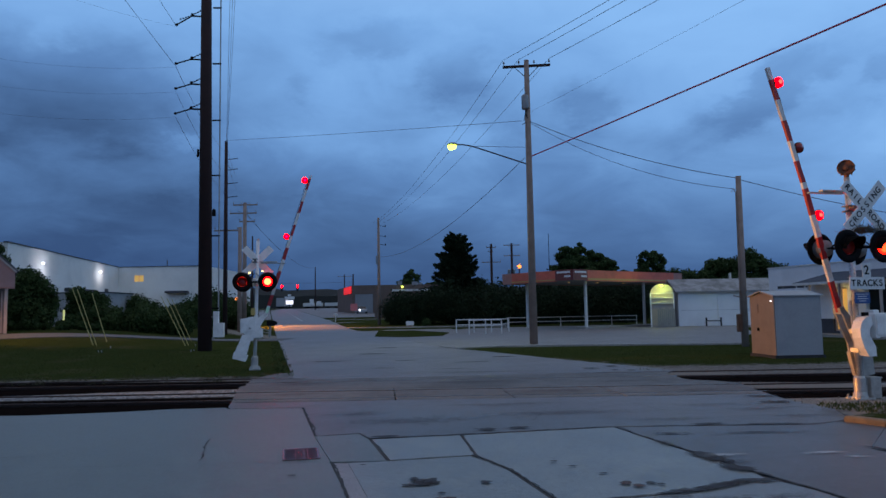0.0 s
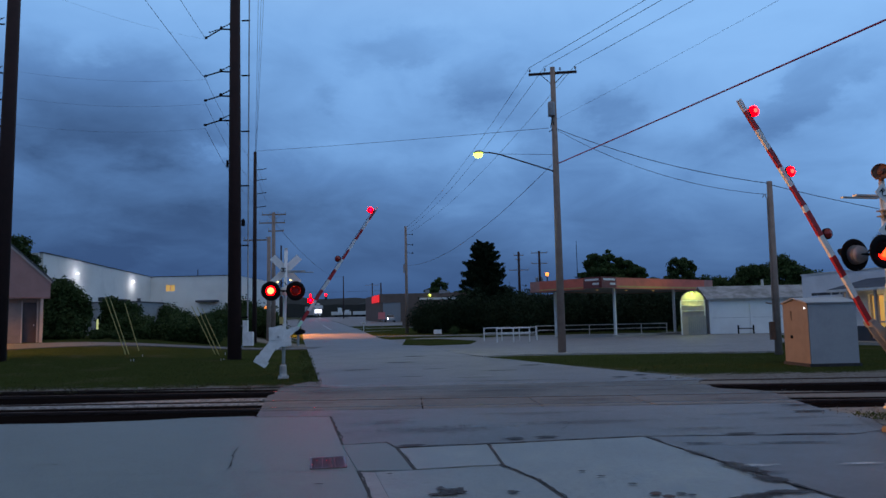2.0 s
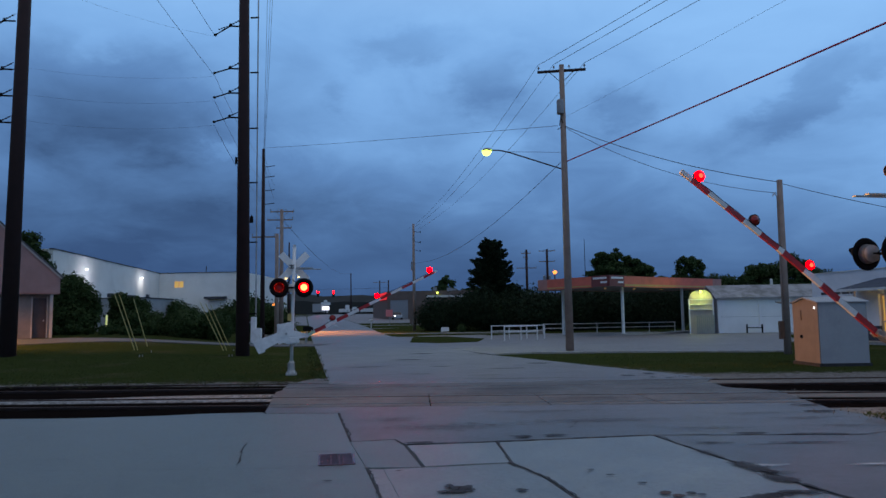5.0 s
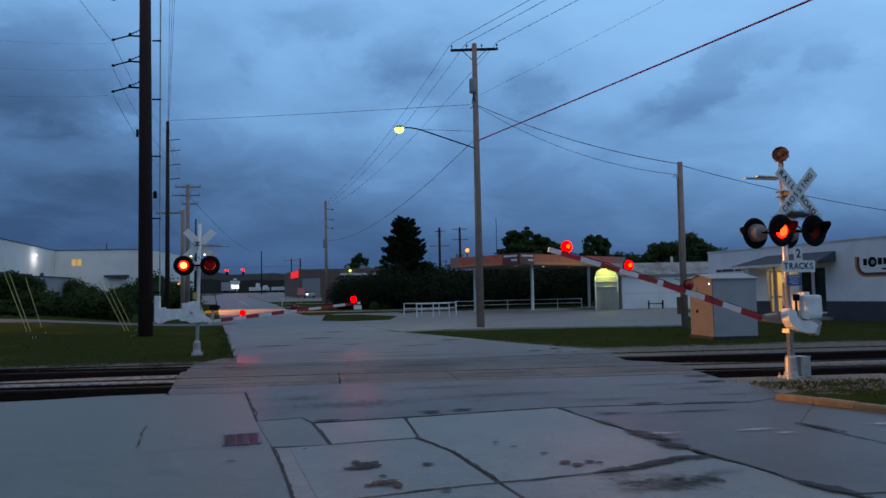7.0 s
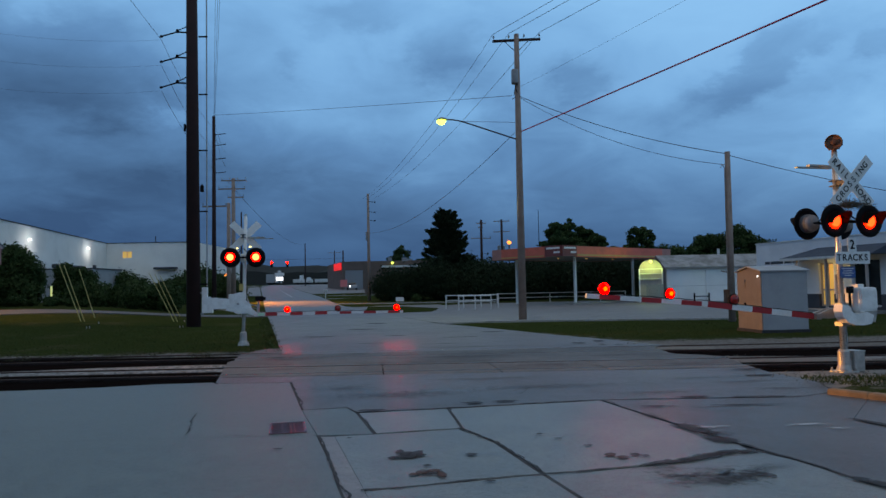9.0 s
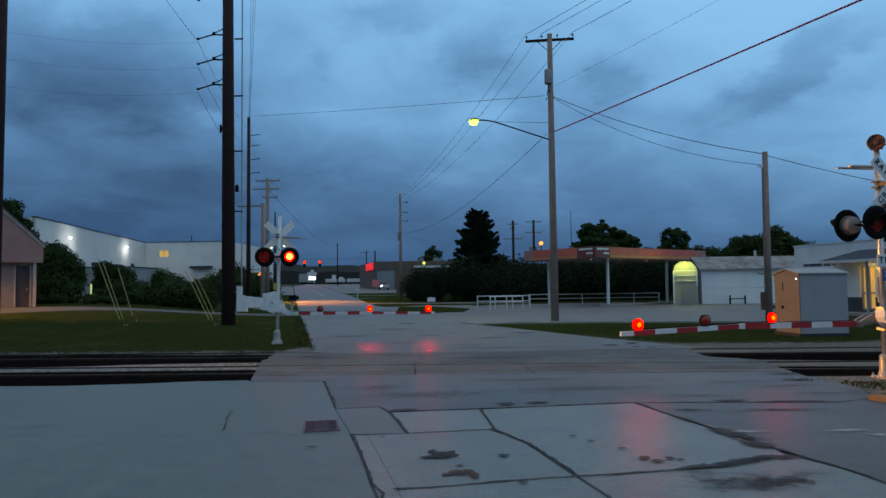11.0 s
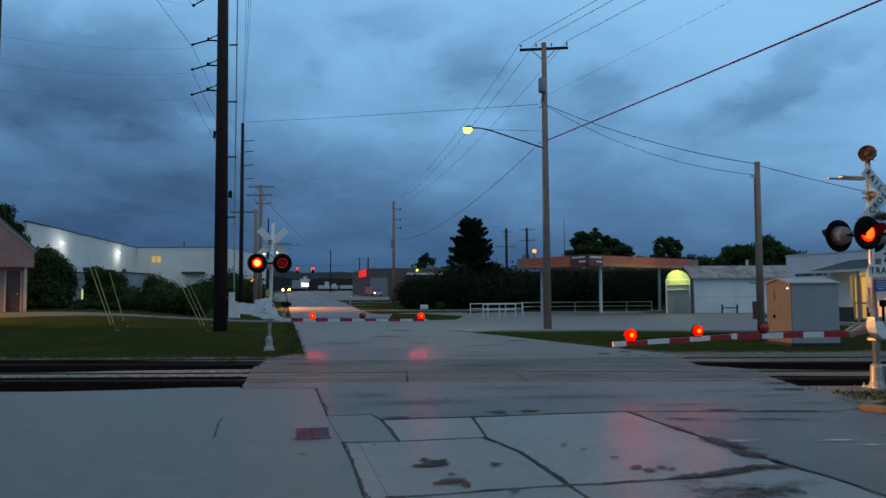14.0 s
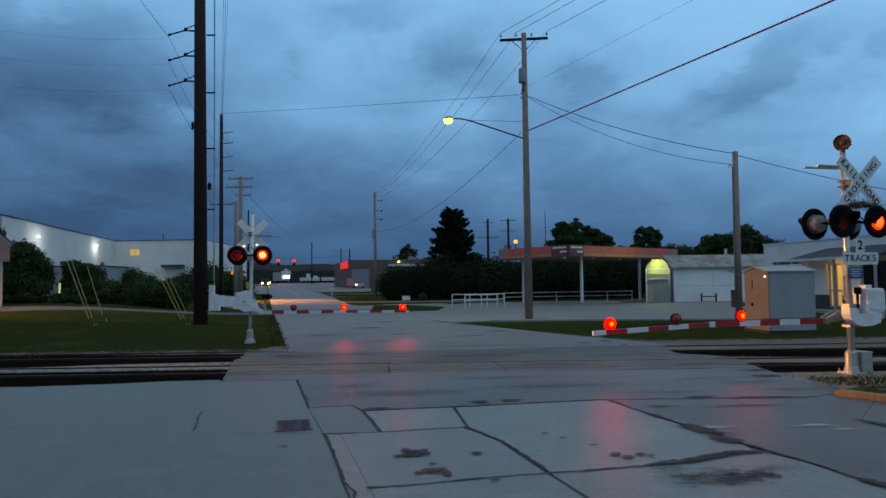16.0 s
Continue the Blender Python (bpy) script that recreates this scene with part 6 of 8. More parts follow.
    # guy wires with yellow guards
    for x, y, dx, dz in ((-15.78, 33.46, -1.22, 2.95), (-15.70, 33.60, -1.12, 2.85), (-16.38, 36.05, -0.93, 2.64), (-12.06, 34.76, -1.36, 2.57), (-11.96, 34.90, -1.24, 2.50), (-13.6, 40.0, -1.25, 2.50)):
        z = terrain(x, y)
        gw = thing("guy_wire", pose(x, y, z), "guy wire in a yellow plastic guard, anchored in the grass", "guy wire", "guy wires")
        part("anchor", new_rod((0.14, 0, -0.3), (-0.1 * dx, 0, 0.25 * 0.1 * dz), 0.02, n=6), M_GALV, gw)
        part("guard", new_rod((dx * 0.10, 0.0, dz * 0.10), (dx, 0.15, dz), 0.019, 0.017, n=8), M_YELLOWGUARD, gw, "yellow plastic guard")


def wire(a, b, sag, r=0.013, material=None, label="thin black overhead wire"):
    bm = bmesh.new()
    tube(bm, sag_line(a, b, sag, 20), r, 5)
    solid("overhead_wire", bm, material or M_WIRE, label, "wire", "overhead wires")


def build_wires():
    wire((4.52, 36.8, 9.45), (24.1, -12.5, 9.95), 0.12, 0.031, M_REDWIRE, "thick reddish overhead cable crossing the street")
    for (x, y, z), e in (((3.22, 37.0, 14.52), -1.2), ((4.0, 36.95, 14.52), -0.4), ((5.55, 36.75, 14.5), 1.2)):
        wire((x, y, z), (28.6 + e * 0.5, -12.5, 15.0), 0.4, 0.012)
        wire((x, y, z), (-7.6 + e * 0.5, 86.1, 12.2), 1.0, 0.010)
    wire((4.45, 36.8, 11.7), (28.0, -12.5, 14.8), 0.5, 0.005)
    wire((4.45, 36.75, 11.25), (12.9, 31.75, 7.25), 0.35, 0.016)
    wire((4.45, 36.75, 11.20), (12.75, 31.75, 6.78), 0.62, 0.011)
    wire((12.9, 31.75, 7.2), (24.0, 30.0, 4.45), 0.25, 0.014)
    wire((4.1, 36.85, 11.3), (-18.3, 61.6, 16.5), 0.06, 0.012)
    wire((4.2, 36.85, 9.4), (-7.5, 86.1, 8.2), 1.3, 0.014)
    # along the left of the road, and between the two dark poles
    for z, zn in ((15.95, 19.0), (13.9, 16.5)):
        wire((-13.0, 35.3, z), (-8.5, -12.0, zn), 0.5, 0.010)
    for z, z2 in ((13.9, 15.4), (12.65, 13.6), (11.4, 12.0)):
        wire((-13.0, 35.3, z), (-18.3, 61.6, z2), 0.5, 0.010)
    for z, z2 in ((15.95, 18.5), (13.9, 14.0), (12.65, 12.7), (11.4, 11.4)):
        wire((-13.0, 35.3, z), (-21.8, 33.35, z2), 0.30, 0.0035)
        wire((-23.3, 33.2, z2 - 0.2), (-34.0, 31.0, z2), 0.3, 0.005)
    for e, z2 in ((0.0, 19.6), (0.2, 17.8), (0.4, 21.0)):
        wire((-18.3, 61.6, 16.2 - e * 4), (-26.7, 95.0, z2), 0.5, 0.012)
        wire((-18.3, 61.6, 16.2 - e * 4), (-10.4 + e, 35.5, 19.5 + e * 6), 0.6, 0.010)
    wire((-20.1, 74.2, 12.1), (-37.5, 215, 15.2), 2.0, 0.02)


# ---- buildings ----
def wall_boxes(bm, x0, x1, y0, y1, z0, z1, holes):
    """A wall along x with openings (xa, xb, za, zb) cut right through."""
    xs = sorted({x0, x1, *[h[0] for h in holes], *[h[1] for h in holes]})
    zs = sorted({z0, z1, *[h[2] for h in holes], *[h[3] for h in holes]})
    for xa, xb in zip(xs, xs[1:]):
        run = None
        for za, zb in zip(zs, zs[1:]):
            cx, cz = (xa + xb) / 2, (za + zb) / 2
            if any(h[0] < cx < h[1] and h[2] < cz < h[3] for h in holes):
                if run:
                    box(bm, xa, xb, y0, y1, *run)
                run = None
            else:
                run = (run[0], zb) if run else (za, zb)
        if run:
            box(bm, xa, xb, y0, y1, *run)


def build_bowling():
    # local x runs along the front towards the tracks end, local y away from the street
    b = thing("bowling_alley", pose(22.93, 34.12, 0, 0, 0, -76.6), "low white bowling alley with blue-grey awning and dark base", "building")
    X0, X1, D = -12.0, 9.0, 14.0
    holes = [(-6.78, -5.70, 0.25, 2.62), (-4.43, -2.59, 0.28, 2.75)]
    bm = bmesh.new()
    wall_boxes(bm, X0, X1, 0, 0.25, 0.92, 3.95, [(h[0], h[1], 0.92, h[3]) for h in holes])
    part("front_wall", bm, M_WALLWHITE, b, "white painted block front")
    bm = bmesh.new()
    wall_boxes(bm, X0, X1, -0.03, 0.25, -0.1, 0.918, [(h[0], h[1], h[2], 0.918) for h in holes])
    part("base_band", bm, M_BASEDARK, b, "dark painted base")
    bm = bmesh.new()
    box(bm, X0, X0 + 0.25, 0.252, D, -0.1, 3.95)
    part("side_wall", bm, M_WALLWHITE, b)
    bm = bmesh.new()
    box(bm, X1 - 0.25, X1, 0.252, D, -0.1, 3.95)
    part("side_wall", bm, M_WALLWHITE, b)
    part("rear_wall", new_box(X0, X1, D, D + 0.2, -0.1, 3.95), M_WALLWHITE, b)
    part("roof", new_box(X0 + 0.26, X1 - 0.26, 0.26, D - 0.01, 3.5, 3.62), M_ROOFGREY, b, "flat roof behind the parapet")
    part("parapet_cap", new_box(X0 - 0.04, X1 + 0.04, -0.05, 0.30, 3.952, 4.02), M_WHITE, b)
    # warm doorway and dark shop window
    bm = bmesh.new()
    box(bm, -6.70, -5.78, 0.20, 0.23, 0.30, 2.56)
    door = part("door", bm, G_WARM, b, "glass door lit yellow from inside")
    bm = bmesh.new()
    for x in (-6.76, -6.26, -5.76):
        box(bm, x - 0.05, x + 0.05, 0.12, 0.19, 0.25, 2.62)
    for z in (0.29, 1.15, 2.58):
        box(bm, -6.71, -5.81, 0.12, 0.185, z - 0.05, z + 0.05)
    part("door_frame", bm, M_CREAM, door)
    win = part("window", new_box(-4.36, -2.66, 0.12, 0.14, 0.36, 2.68), M_PANE, b, "large dark shop window")
    bm = bmesh.new()
    for x in (-4.39, -3.50, -2.63):
        box(bm, x - 0.05, x + 0.05, 0.06, 0.16, 0.28, 2.75)
    for z in (0.32, 2.71):
        box(bm, -4.34, -2.68, 0.06, 0.155, z - 0.05, z + 0.05)
    part("window_frame", bm, M_WHITE, win, "white window frame")
    bm = bmesh.new()
    for x0, x1 in ((-11.2, -10.75), (-10.7, -9.6), (-9.5, -8.9), (-8.8, -8.4)):
        box(bm, x0, x1, -0.012, 0.01, 2.70, 2.86)
    part("sign_bars", bm, M_BASEDARK, b, "dark strip of unreadable lettering")
    # awning over the door
    bm = bmesh.new()
    xa, xb, za, zb, out = -8.3, -1.85, 2.93, 3.47, 1.3
    v = [bm.verts.new(p) for p in ((xa, -out, za), (xb, -out, za), (xb, -0.04, zb), (xa + 1.6, -0.04, zb), (xa, -0.04, za), (xb, -0.04, za))]
    for f in ((0, 1, 2, 3), (0, 3, 4), (1, 5, 2), (0, 4, 5, 1), (4, 3, 2, 5)):
        bm.faces.new([v[i] for i in f])
    bmesh.ops.recalc_face_normals(bm, faces=bm.faces)
    part("awning", bm, M_AWNING, b, "blue-grey shingled awning")
    bm = bmesh.new()
    box(bm, xa, xb, -out - 0.02, -out + 0.02, za - 0.14, za - 0.004)
    box(bm, xa - 0.02, xa + 0.02, -out + 0.022, -0.05, za - 0.14, za - 0.004)
    part("awning_fascia", bm, M_WHITE, b)
    for x in (-7.1, -4.9, -2.2):
        part("awning_post", new_box(x - 0.05, x + 0.05, -out + 0.05, -out + 0.15, -0.1, za - 0.004), M_CREAM, b)
    part("step", new_box(-7.6, -2.2, -out - 0.2, -0.04, -0.05, 0.12), M_WALK, b, "concrete step")
    # painted mark: a band that sweeps down and along under a dark ball, no lettering
    for k, (d, m) in enumerate(((0.0, M_YELLOWBAND), (0.06, M_CANOPY), (0.13, M_DOORDARK), (0.30, M_WALLWHITE))):
        bm = bmesh.new()
        r = 0.62 - d * 0.8
        pts = [(-0.74 + d, 3.09)] + [(-0.74 + d + r + r * math.cos(radians(a)), 2.09 + d * 0.7 + r + r * math.sin(radians(a))) for a in range(180, 271, 10)] + [(3.3, 2.09 + d * 0.7), (3.3, 3.09)]
        plate(bm, pts, 0.004, pose(0, -0.004 - k * 0.004, 0))
        part("painted_mark", bm, m, b)
    bm = bmesh.new()
    lathe(bm, [(0.0, 0.004), (0.25, 0.003), (0.25, 0.0)], 24, pose(0.30, -0.024, 2.80, 90, 0, 0))
    for x0, x1 in ((-0.22, 0.00), (0.60, 0.84), (0.90, 1.10), (1.16, 1.40), (1.46, 1.7)):
        box(bm, x0, x1, -0.028, -0.02, 2.66, 2.98)
    box(bm, 0.8, 1.9, -0.028, -0.02, 2.42, 2.50)
    part("painted_mark", bm, M_BLACK, b, "dark ball and bars of a painted mark")
    bm = bmesh.new()
    lathe(bm, [(0.0, 0.003), (0.11, 0.002), (0.11, 0.0)], 18, pose(0.33, -0.030, 2.80, 90, 0, 0))
    part("painted_mark", bm, M_HOOD, b)
    bm = bmesh.new()
    rod(bm, (0.3, 2.0, 3.6), (0.3, 2.0, 4.6), 0.06)
    lathe(bm, [(0.0, 0.1), (0.14, 0.05), (0.14, -0.08), (0.0, -0.08)], 10, pose(0.3, 2.0, 4.6))
    rod(bm, (-10.2, 5.0, 3.6), (-10.2, 5.0, 4.7), 0.04)
    part("roof_vent", bm, M_GALV, b)


def build_station():
    # canopy: rectangle turned 40 degrees, near corner towards the crossing
    c = thing("filling_station_canopy", pose(10.8, 61.9, 0, 0, 0, 39.8), "flat filling station canopy with orange fascia on white columns", "canopy")
    L, W, zb, zt = 16.3, 8.4, 4.08, 5.02
    part("deck", new_box(0.15, L - 0.15, 0.15, W - 0.15, zb + 0.05, zt - 0.15), M_SOFFIT, c, "grey canopy soffit")
    for name, bounds, m, lab in (("fascia", (1.9, L - 1.4, 0.0, 0.13, zb, zt), M_CANOPY, "orange fascia"), ("fascia", (0.0, 0.13, 1.9, W - 1.2, zb, zt), M_CANOPY, "orange fascia"), ("fascia", (L - 1.4, L, -0.004, 0.126, zb, zt), M_SALMON, "salmon fascia end"), ("fascia", (-0.004, 0.126, W - 1.2, W, zb, zt), M_SALMON, "salmon fascia end"), ("fascia", (0.13, L, W - 0.13, W, zb, zt), M_SALMON, "fascia"), ("fascia", (L - 0.13, L, 0.13, W - 0.13, zb, zt), M_SALMON, "fascia")):
        part(name, new_box(*bounds), m, c, lab)
    for bounds in ((2.0, L - 1.4, -0.03, -0.002, zb + 0.10, zb + 0.24), (-0.03, -0.002, 2.0, W - 1.2, zb + 0.10, zb + 0.19)):
        part("fascia_band", new_box(*bounds), M_YELLOWBAND, c, "yellow fascia band")
    m_sign = mat("dark_red_sign", (0.20, 0.05, 0.045), 0.5, scale=2)
    for bounds, bars in (((0.03, 1.9, -0.04, 0.13, zb + 0.06, zt + 0.04), True), ((-0.04, 0.13, 0.14, 1.9, zb + 0.06, zt + 0.04), False)):
        s = part("sign_panel", new_box(*bounds), m_sign, c, "dark red sign panel with pale bars")
        bm = bmesh.new()
        for k, (o, w) in enumerate(((0.12, 1.50), (0.95, 0.70))):
            z = zt - 0.26 - k * 0.36
            if bars:
                box(bm, 0.13 + o, 0.13 + o + w, -0.052, -0.041, z, z + 0.16)
            else:
                box(bm, -0.052, -0.041, 1.9 - 0.06 - o - w, 1.9 - 0.06 - o, z, z + 0.16)
        part("writing_bars", bm, M_SIGNWHITE, s)
    for x, y in ((2.7, 0.9), (11.2, 0.9), (2.4, 7.6)):
        col = part("column", new_box(x - 0.10, x + 0.10, y - 0.10, y + 0.10, -0.1, zb + 0.05, bevel=0.02), M_WHITE, c, "white square column")
    bm = bmesh.new()
    for x, y in ((3.0, 3.0), (7.0, 3.0), (11.0, 3.0)):
        lathe(bm, [(0.0, -0.05), (0.12, -0.02), (0.14, 0.05)], 10, pose(x, y, zb + 0.03))
    part("soffit_lamp", bm, G_DIM, c, "small dim soffit lamps")
    # pump island kerb
    part("pump_island", new_box(2.0, 14.0, 0.45, 1.35, -0.05, 0.15, bevel=0.03), M_WALK, c, "concrete pump island")
    # garage row
    g = thing("garage_row", pose(20.9, 66.1, 0), "white garage row with grey shingled roof", "garage")
    bm = bmesh.new()
    wall_boxes(bm, 0, 11, 0, 0.2, -0.1, 3.08, [(0.25, 3.55, -0.05, 2.85), (3.75, 7.1, -0.05, 2.85), (7.3, 10.6, -0.05, 2.85)])
    part("front_wall", bm, M_GARAGE, g)
    for x0, x1 in ((0.25, 3.55), (3.75, 7.1), (7.3, 10.6)):
        d = part("garage_door", new_box(x0 + 0.01, x1 - 0.01, 0.07, 0.11, 0.0, 2.85), M_GARAGE, g, "plain white garage door")
        bm = bmesh.new()
        for z in (1.4,):
            box(bm, x0 + 0.02, x1 - 0.02, 0.062, 0.0695, z, z + 0.02)
        part("panel_joint", bm, M_HOOD, d)
    for x in (0.0, 10.8):
        part("side_wall", new_box(x, x + 0.2, 0.202, 4.0, -0.1, 3.08), M_WALLWHITE, g)
    part("rear_wall", new_box(0, 11, 4.0, 4.2, -0.1, 3.08), M_WALLWHITE, g)
    bm = bmesh.new()
    v = [bm.verts.new(p) for p in ((-0.3, -0.35, 3.0), (11.3, -0.35, 3.0), (11.3, 2.1, 4.15), (-0.3, 2.1, 4.15), (11.3, 4.5, 3.0), (-0.3, 4.5, 3.0), (-0.3, -0.35, 3.12), (11.3, -0.35, 3.12), (11.3, 2.1, 4.27), (-0.3, 2.1, 4.27), (11.3, 4.5, 3.12), (-0.3, 4.5, 3.12))]
    for f in ((6, 7, 8, 9), (9, 8, 10, 11), (0, 3, 2, 1), (3, 5, 4, 2), (0, 1, 7, 6), (4, 5, 11, 10), (0, 6, 9, 3), (3, 9, 11, 5), (1, 2, 8, 7), (2, 4, 10, 8)):
        bm.faces.new([v[i] for i in f])
    bmesh.ops.recalc_face_normals(bm, faces=bm.faces)
    part("roof", bm, M_SHINGLE, g, "grey shingled roof, patched and mossy")
    part("chimney_pipe", new_rod((5.6, 2.2, 4.1), (5.6, 2.2, 4.8), 0.12, n=8), M_WHITE, g)
    bm = bmesh.new()
    for x in (2.2, 3.5):
        box(bm, x - 0.05, x + 0.05, -0.75, -0.62, -0.05, 0.75)
    box(bm, 2.25, 3.45, -0.72, -0.66, 0.42, 0.50)
    solid("bench", bm, M_BLACK, "low dark bench before the garage doors", "bench", at=pose(20.9, 66.1, 0.0))
    # arched shed end lit green
    s = thing("arched_shed", pose(18.27, 65.45, 0, 0, 0, -16), "narrow shed with arched front lit yellow-green", "shed")
    w = 1.95
    arch = [(0, -0.1), (w, -0.1), (w, 3.0)] + [(w / 2 + w / 2 * math.cos(radians(a)), 3.0 + 0.82 * math.sin(radians(a))) for a in range(15, 180, 15)] + [(0, 3.0)]
    bm = bmesh.new()
    plate(bm, arch, 4.2, pose(0, 2.1, 0))
    part("body", bm, M_CREAM, s, "pale rendered arched front")
    for z, d in ((2.93, 0.10), (2.52, 0.22), (2.05, 0.22)):
        part("shelf", new_box(-0.06, w + 0.06, -d, -0.002, z, z + 0.06), M_WALLWHITE, s, "white shelf board")
    for x in (0.0, w):
        part("post", new_box(x - 0.06, x + 0.06, -0.24, -0.224, -0.1, 2.99), M_WALLWHITE, s, "white post")
    for i in range(9):
        x = 0.55 + i * 0.165
        part("fence_board", new_box(x, x + 0.14, -0.30, -0.27, -0.05, 1.55 + 0.06 * (i * 5 % 3)), M_HOOD, s, "grey fence board")
    bm = bmesh.new()
    lathe(bm, [(0.0, 0.10), (0.10, 0.06), (0.12, 0.0), (0.08, -0.06), (0.0, -0.08)], 14, pose(w / 2, -0.55, 3.60))
    rod(bm, (w / 2, -0.50, 3.68), (w / 2, 0.0, 3.74), 0.025, n=6)
    part("wall_lamp", bm, G_GREEN, s, "lit yellow-green wall lamp", smooth=True)
    # railings
    def railing(x, y, yaw, length, n, rails, label):
        z = terrain(x, y)
        r = thing("railing", pose(x, y, z, 0, 0, yaw), label, "railing", "railings")
        for i in range(n):
            part("post", new_rod((length * i / (n - 1), 0, -0.15), (length * i / (n - 1), 0, rails[-1]), 0.045, n=8), M_WHITE, r)
        for h in rails:
            part("rail", new_rod((-0.05, 0, h), (length + 0.05, 0, h), 0.035, n=8), M_WHITE, r)
    lab = "white-painted pipe railing at the forecourt edge"
    railing(1.75, 53.6, 32, 2.9, 3, (0.62, 1.02), lab)
    railing(0.9, 58.2, 8, 4.2, 4, (0.62, 1.02), lab)
    railing(6.2, 73.0, 14, 14.0, 6, (0.50, 0.92), "long low white pipe railing behind the canopy")


def build_left_buildings():
    # warehouse: two walls that meet in an inner corner
    z = 1.05
    w = thing("warehouse", pose(-38.4, 86.9, z), "long pale metal warehouse with wall lamps and a lit window", "warehouse")
    H, HL = 6.5, 6.8
    bm = bmesh.new()
    wall_boxes(bm, 0, 10.3, 0, 0.3, -0.6, H, [(1.85, 2.95, 4.78, 5.52)])
    part("front_wall", bm, M_WALLGREY, w, "pale grey front wall")
    bm = bmesh.new()
    b = [bm.verts.new(p) for p in ((0.0, 0, -0.6), (2.8, -27.0, -0.6), (2.8, -27.0, HL + 0.1), (0.0, 0, H), (-0.3, 0, -0.6), (2.5, -27.0, -0.6), (2.5, -27.0, HL + 0.1), (-0.3, 0, H))]
    for f in ((0, 1, 2, 3), (7, 6, 5, 4), (0, 3, 7, 4), (1, 5, 6, 2), (3, 2, 6, 7), (0, 4, 5, 1)):
        bm.faces.new([b[i] for i in f])
    bmesh.ops.recalc_face_normals(bm, faces=bm.faces)
    part("side_wall", bm, M_WALLGREY, w, "long pale side wall")
    bm = bmesh.new()
    box(bm, -18, 2.5, -27.3, -27.0, -0.6, HL + 0.1)
    part("end_wall", bm, M_WALLGREY, w)
    part("roof", new_box(0.0, 10.0, 0.3, 20, H - 0.3, H - 0.1), M_ROOFGREY, w)
    part("side_wall", new_box(10.0, 10.3, 0.302, 20, -0.6, H), M_WALLGREY, w)
    bm = bmesh.new()
    box(bm, -0.1, 10.4, -0.08, 0.32, H + 0.002, H + 0.08)
    part("roof_edge", bm, M_BASEDARK, w, "dark roof edge")
    bm = bmesh.new()
    e = [bm.verts.new(p) for p in ((0.06, 0.0, H + 0.002), (2.9, -27.1, HL + 0.102), (2.9, -27.1, HL + 0.19), (0.06, 0.0, H + 0.08), (-0.3, 0.0, H + 0.002), (2.5, -27.1, HL + 0.102), (2.5, -27.1, HL + 0.19), (-0.3, 0.0, H + 0.08))]
    for f in ((0, 1, 2, 3), (7, 6, 5, 4), (0, 3, 7, 4), (1, 5, 6, 2), (3, 2, 6, 7), (0, 4, 5, 1)):
        bm.faces.new([e[i] for i in f])
    bmesh.ops.recalc_face_normals(bm, faces=bm.faces)
    part("roof_edge", bm, M_BASEDARK, w, "dark roof edge")
    win = part("window", new_box(1.85, 2.95, 0.08, 0.12, 4.78, 5.52), G_WARM, w, "window lit warm yellow")
    part("window_frame", new_box(2.38, 2.43, 0.04, 0.078, 4.78, 5.52), M_CREAM, win)
    bm = bmesh.new()
    box(bm, 5.8, 8.3, -0.9, -0.004, 3.35, 3.6)
    part("dock_canopy", bm, M_BASEDARK, w, "dark loading dock canopy")
    part("dock_door", new_box(6.0, 8.1, -0.03, -0.002, 0.4, 3.2), M_WHITE, w, "pale dock door")
    for y, k in ((-20.6, 0.76), (-6.2, 0.23)):
        x = 2.8 * (-y / 27.0)
        bm = bmesh.new()
        box(bm, x + 0.02, x + 0.22, y - 0.09, y + 0.09, 5.54, 5.69, bevel=0.03)
        part("wall_lamp", bm, G_COOL, w, "lit white wall lamp")
    bm = bmesh.new()
    box(bm, 0.42, 0.52, -4.55, -3.75, 1.5, 3.85)
    part("side_door", bm, M_BASEDARK, w, "dark side door")
    # dark eave over the annex, following the side wall
    slope = math.degrees(math.atan2(2.8, 27.0))
    part("eave", new_box(0.01, 0.45, -15.6, -8.3, 3.22, 3.58), M_BASEDARK, w, "dark eave on the side wall", at=pose(0, 0, 0, 0, 0, slope))
    bm = bmesh.new()
    for x, h in ((4.6, 1.0), (8.8, 1.6), (8.95, 0.9)):
        rod(bm, (x, 3, H - 0.2), (x, 3, H + h), 0.06, n=8)
    rod(bm, (8.4, 3, H + 1.0), (9.2, 3, H + 1.0), 0.04, n=6)
    lathe(bm, [(0.0, 0.1), (0.3, 0.05), (0.3, -0.2), (0.0, -0.25)], 10, pose(8.8, 3, H + 0.7))
    part("roof_vent", bm, M_BASEDARK, w)
    # lower blue-grey annex before it
    a = thing("annex", pose(-35.0, 66.0, 1.0), "low grey annex before the warehouse", "building")
    part("body", new_box(0, 4.6, 0, 6, -0.4, 2.9), M_HUT, a, "blue-grey wall")
    part("roof_edge", new_box(-0.1, 4.7, -0.1, 6.1, 2.902, 3.0), M_BASEDARK, a)
    part("post", new_rod((6.6, -10.9, -0.4), (6.6, -10.9, 1.30), 0.07, n=8), glow("lit_pale_post", (0.85, 0.95, 0.35), 0.5), a, "lit pale post")
    p = thing("loading_porch", pose(-34.6, 76.6, terrain(-34.6, 76.6), 0, 0, 6), "low white porch wall by the warehouse corner", "porch")
    part("wall", new_box(0, 1.9, 0, 0.25, -0.3, 2.6), M_WALLWHITE, p)
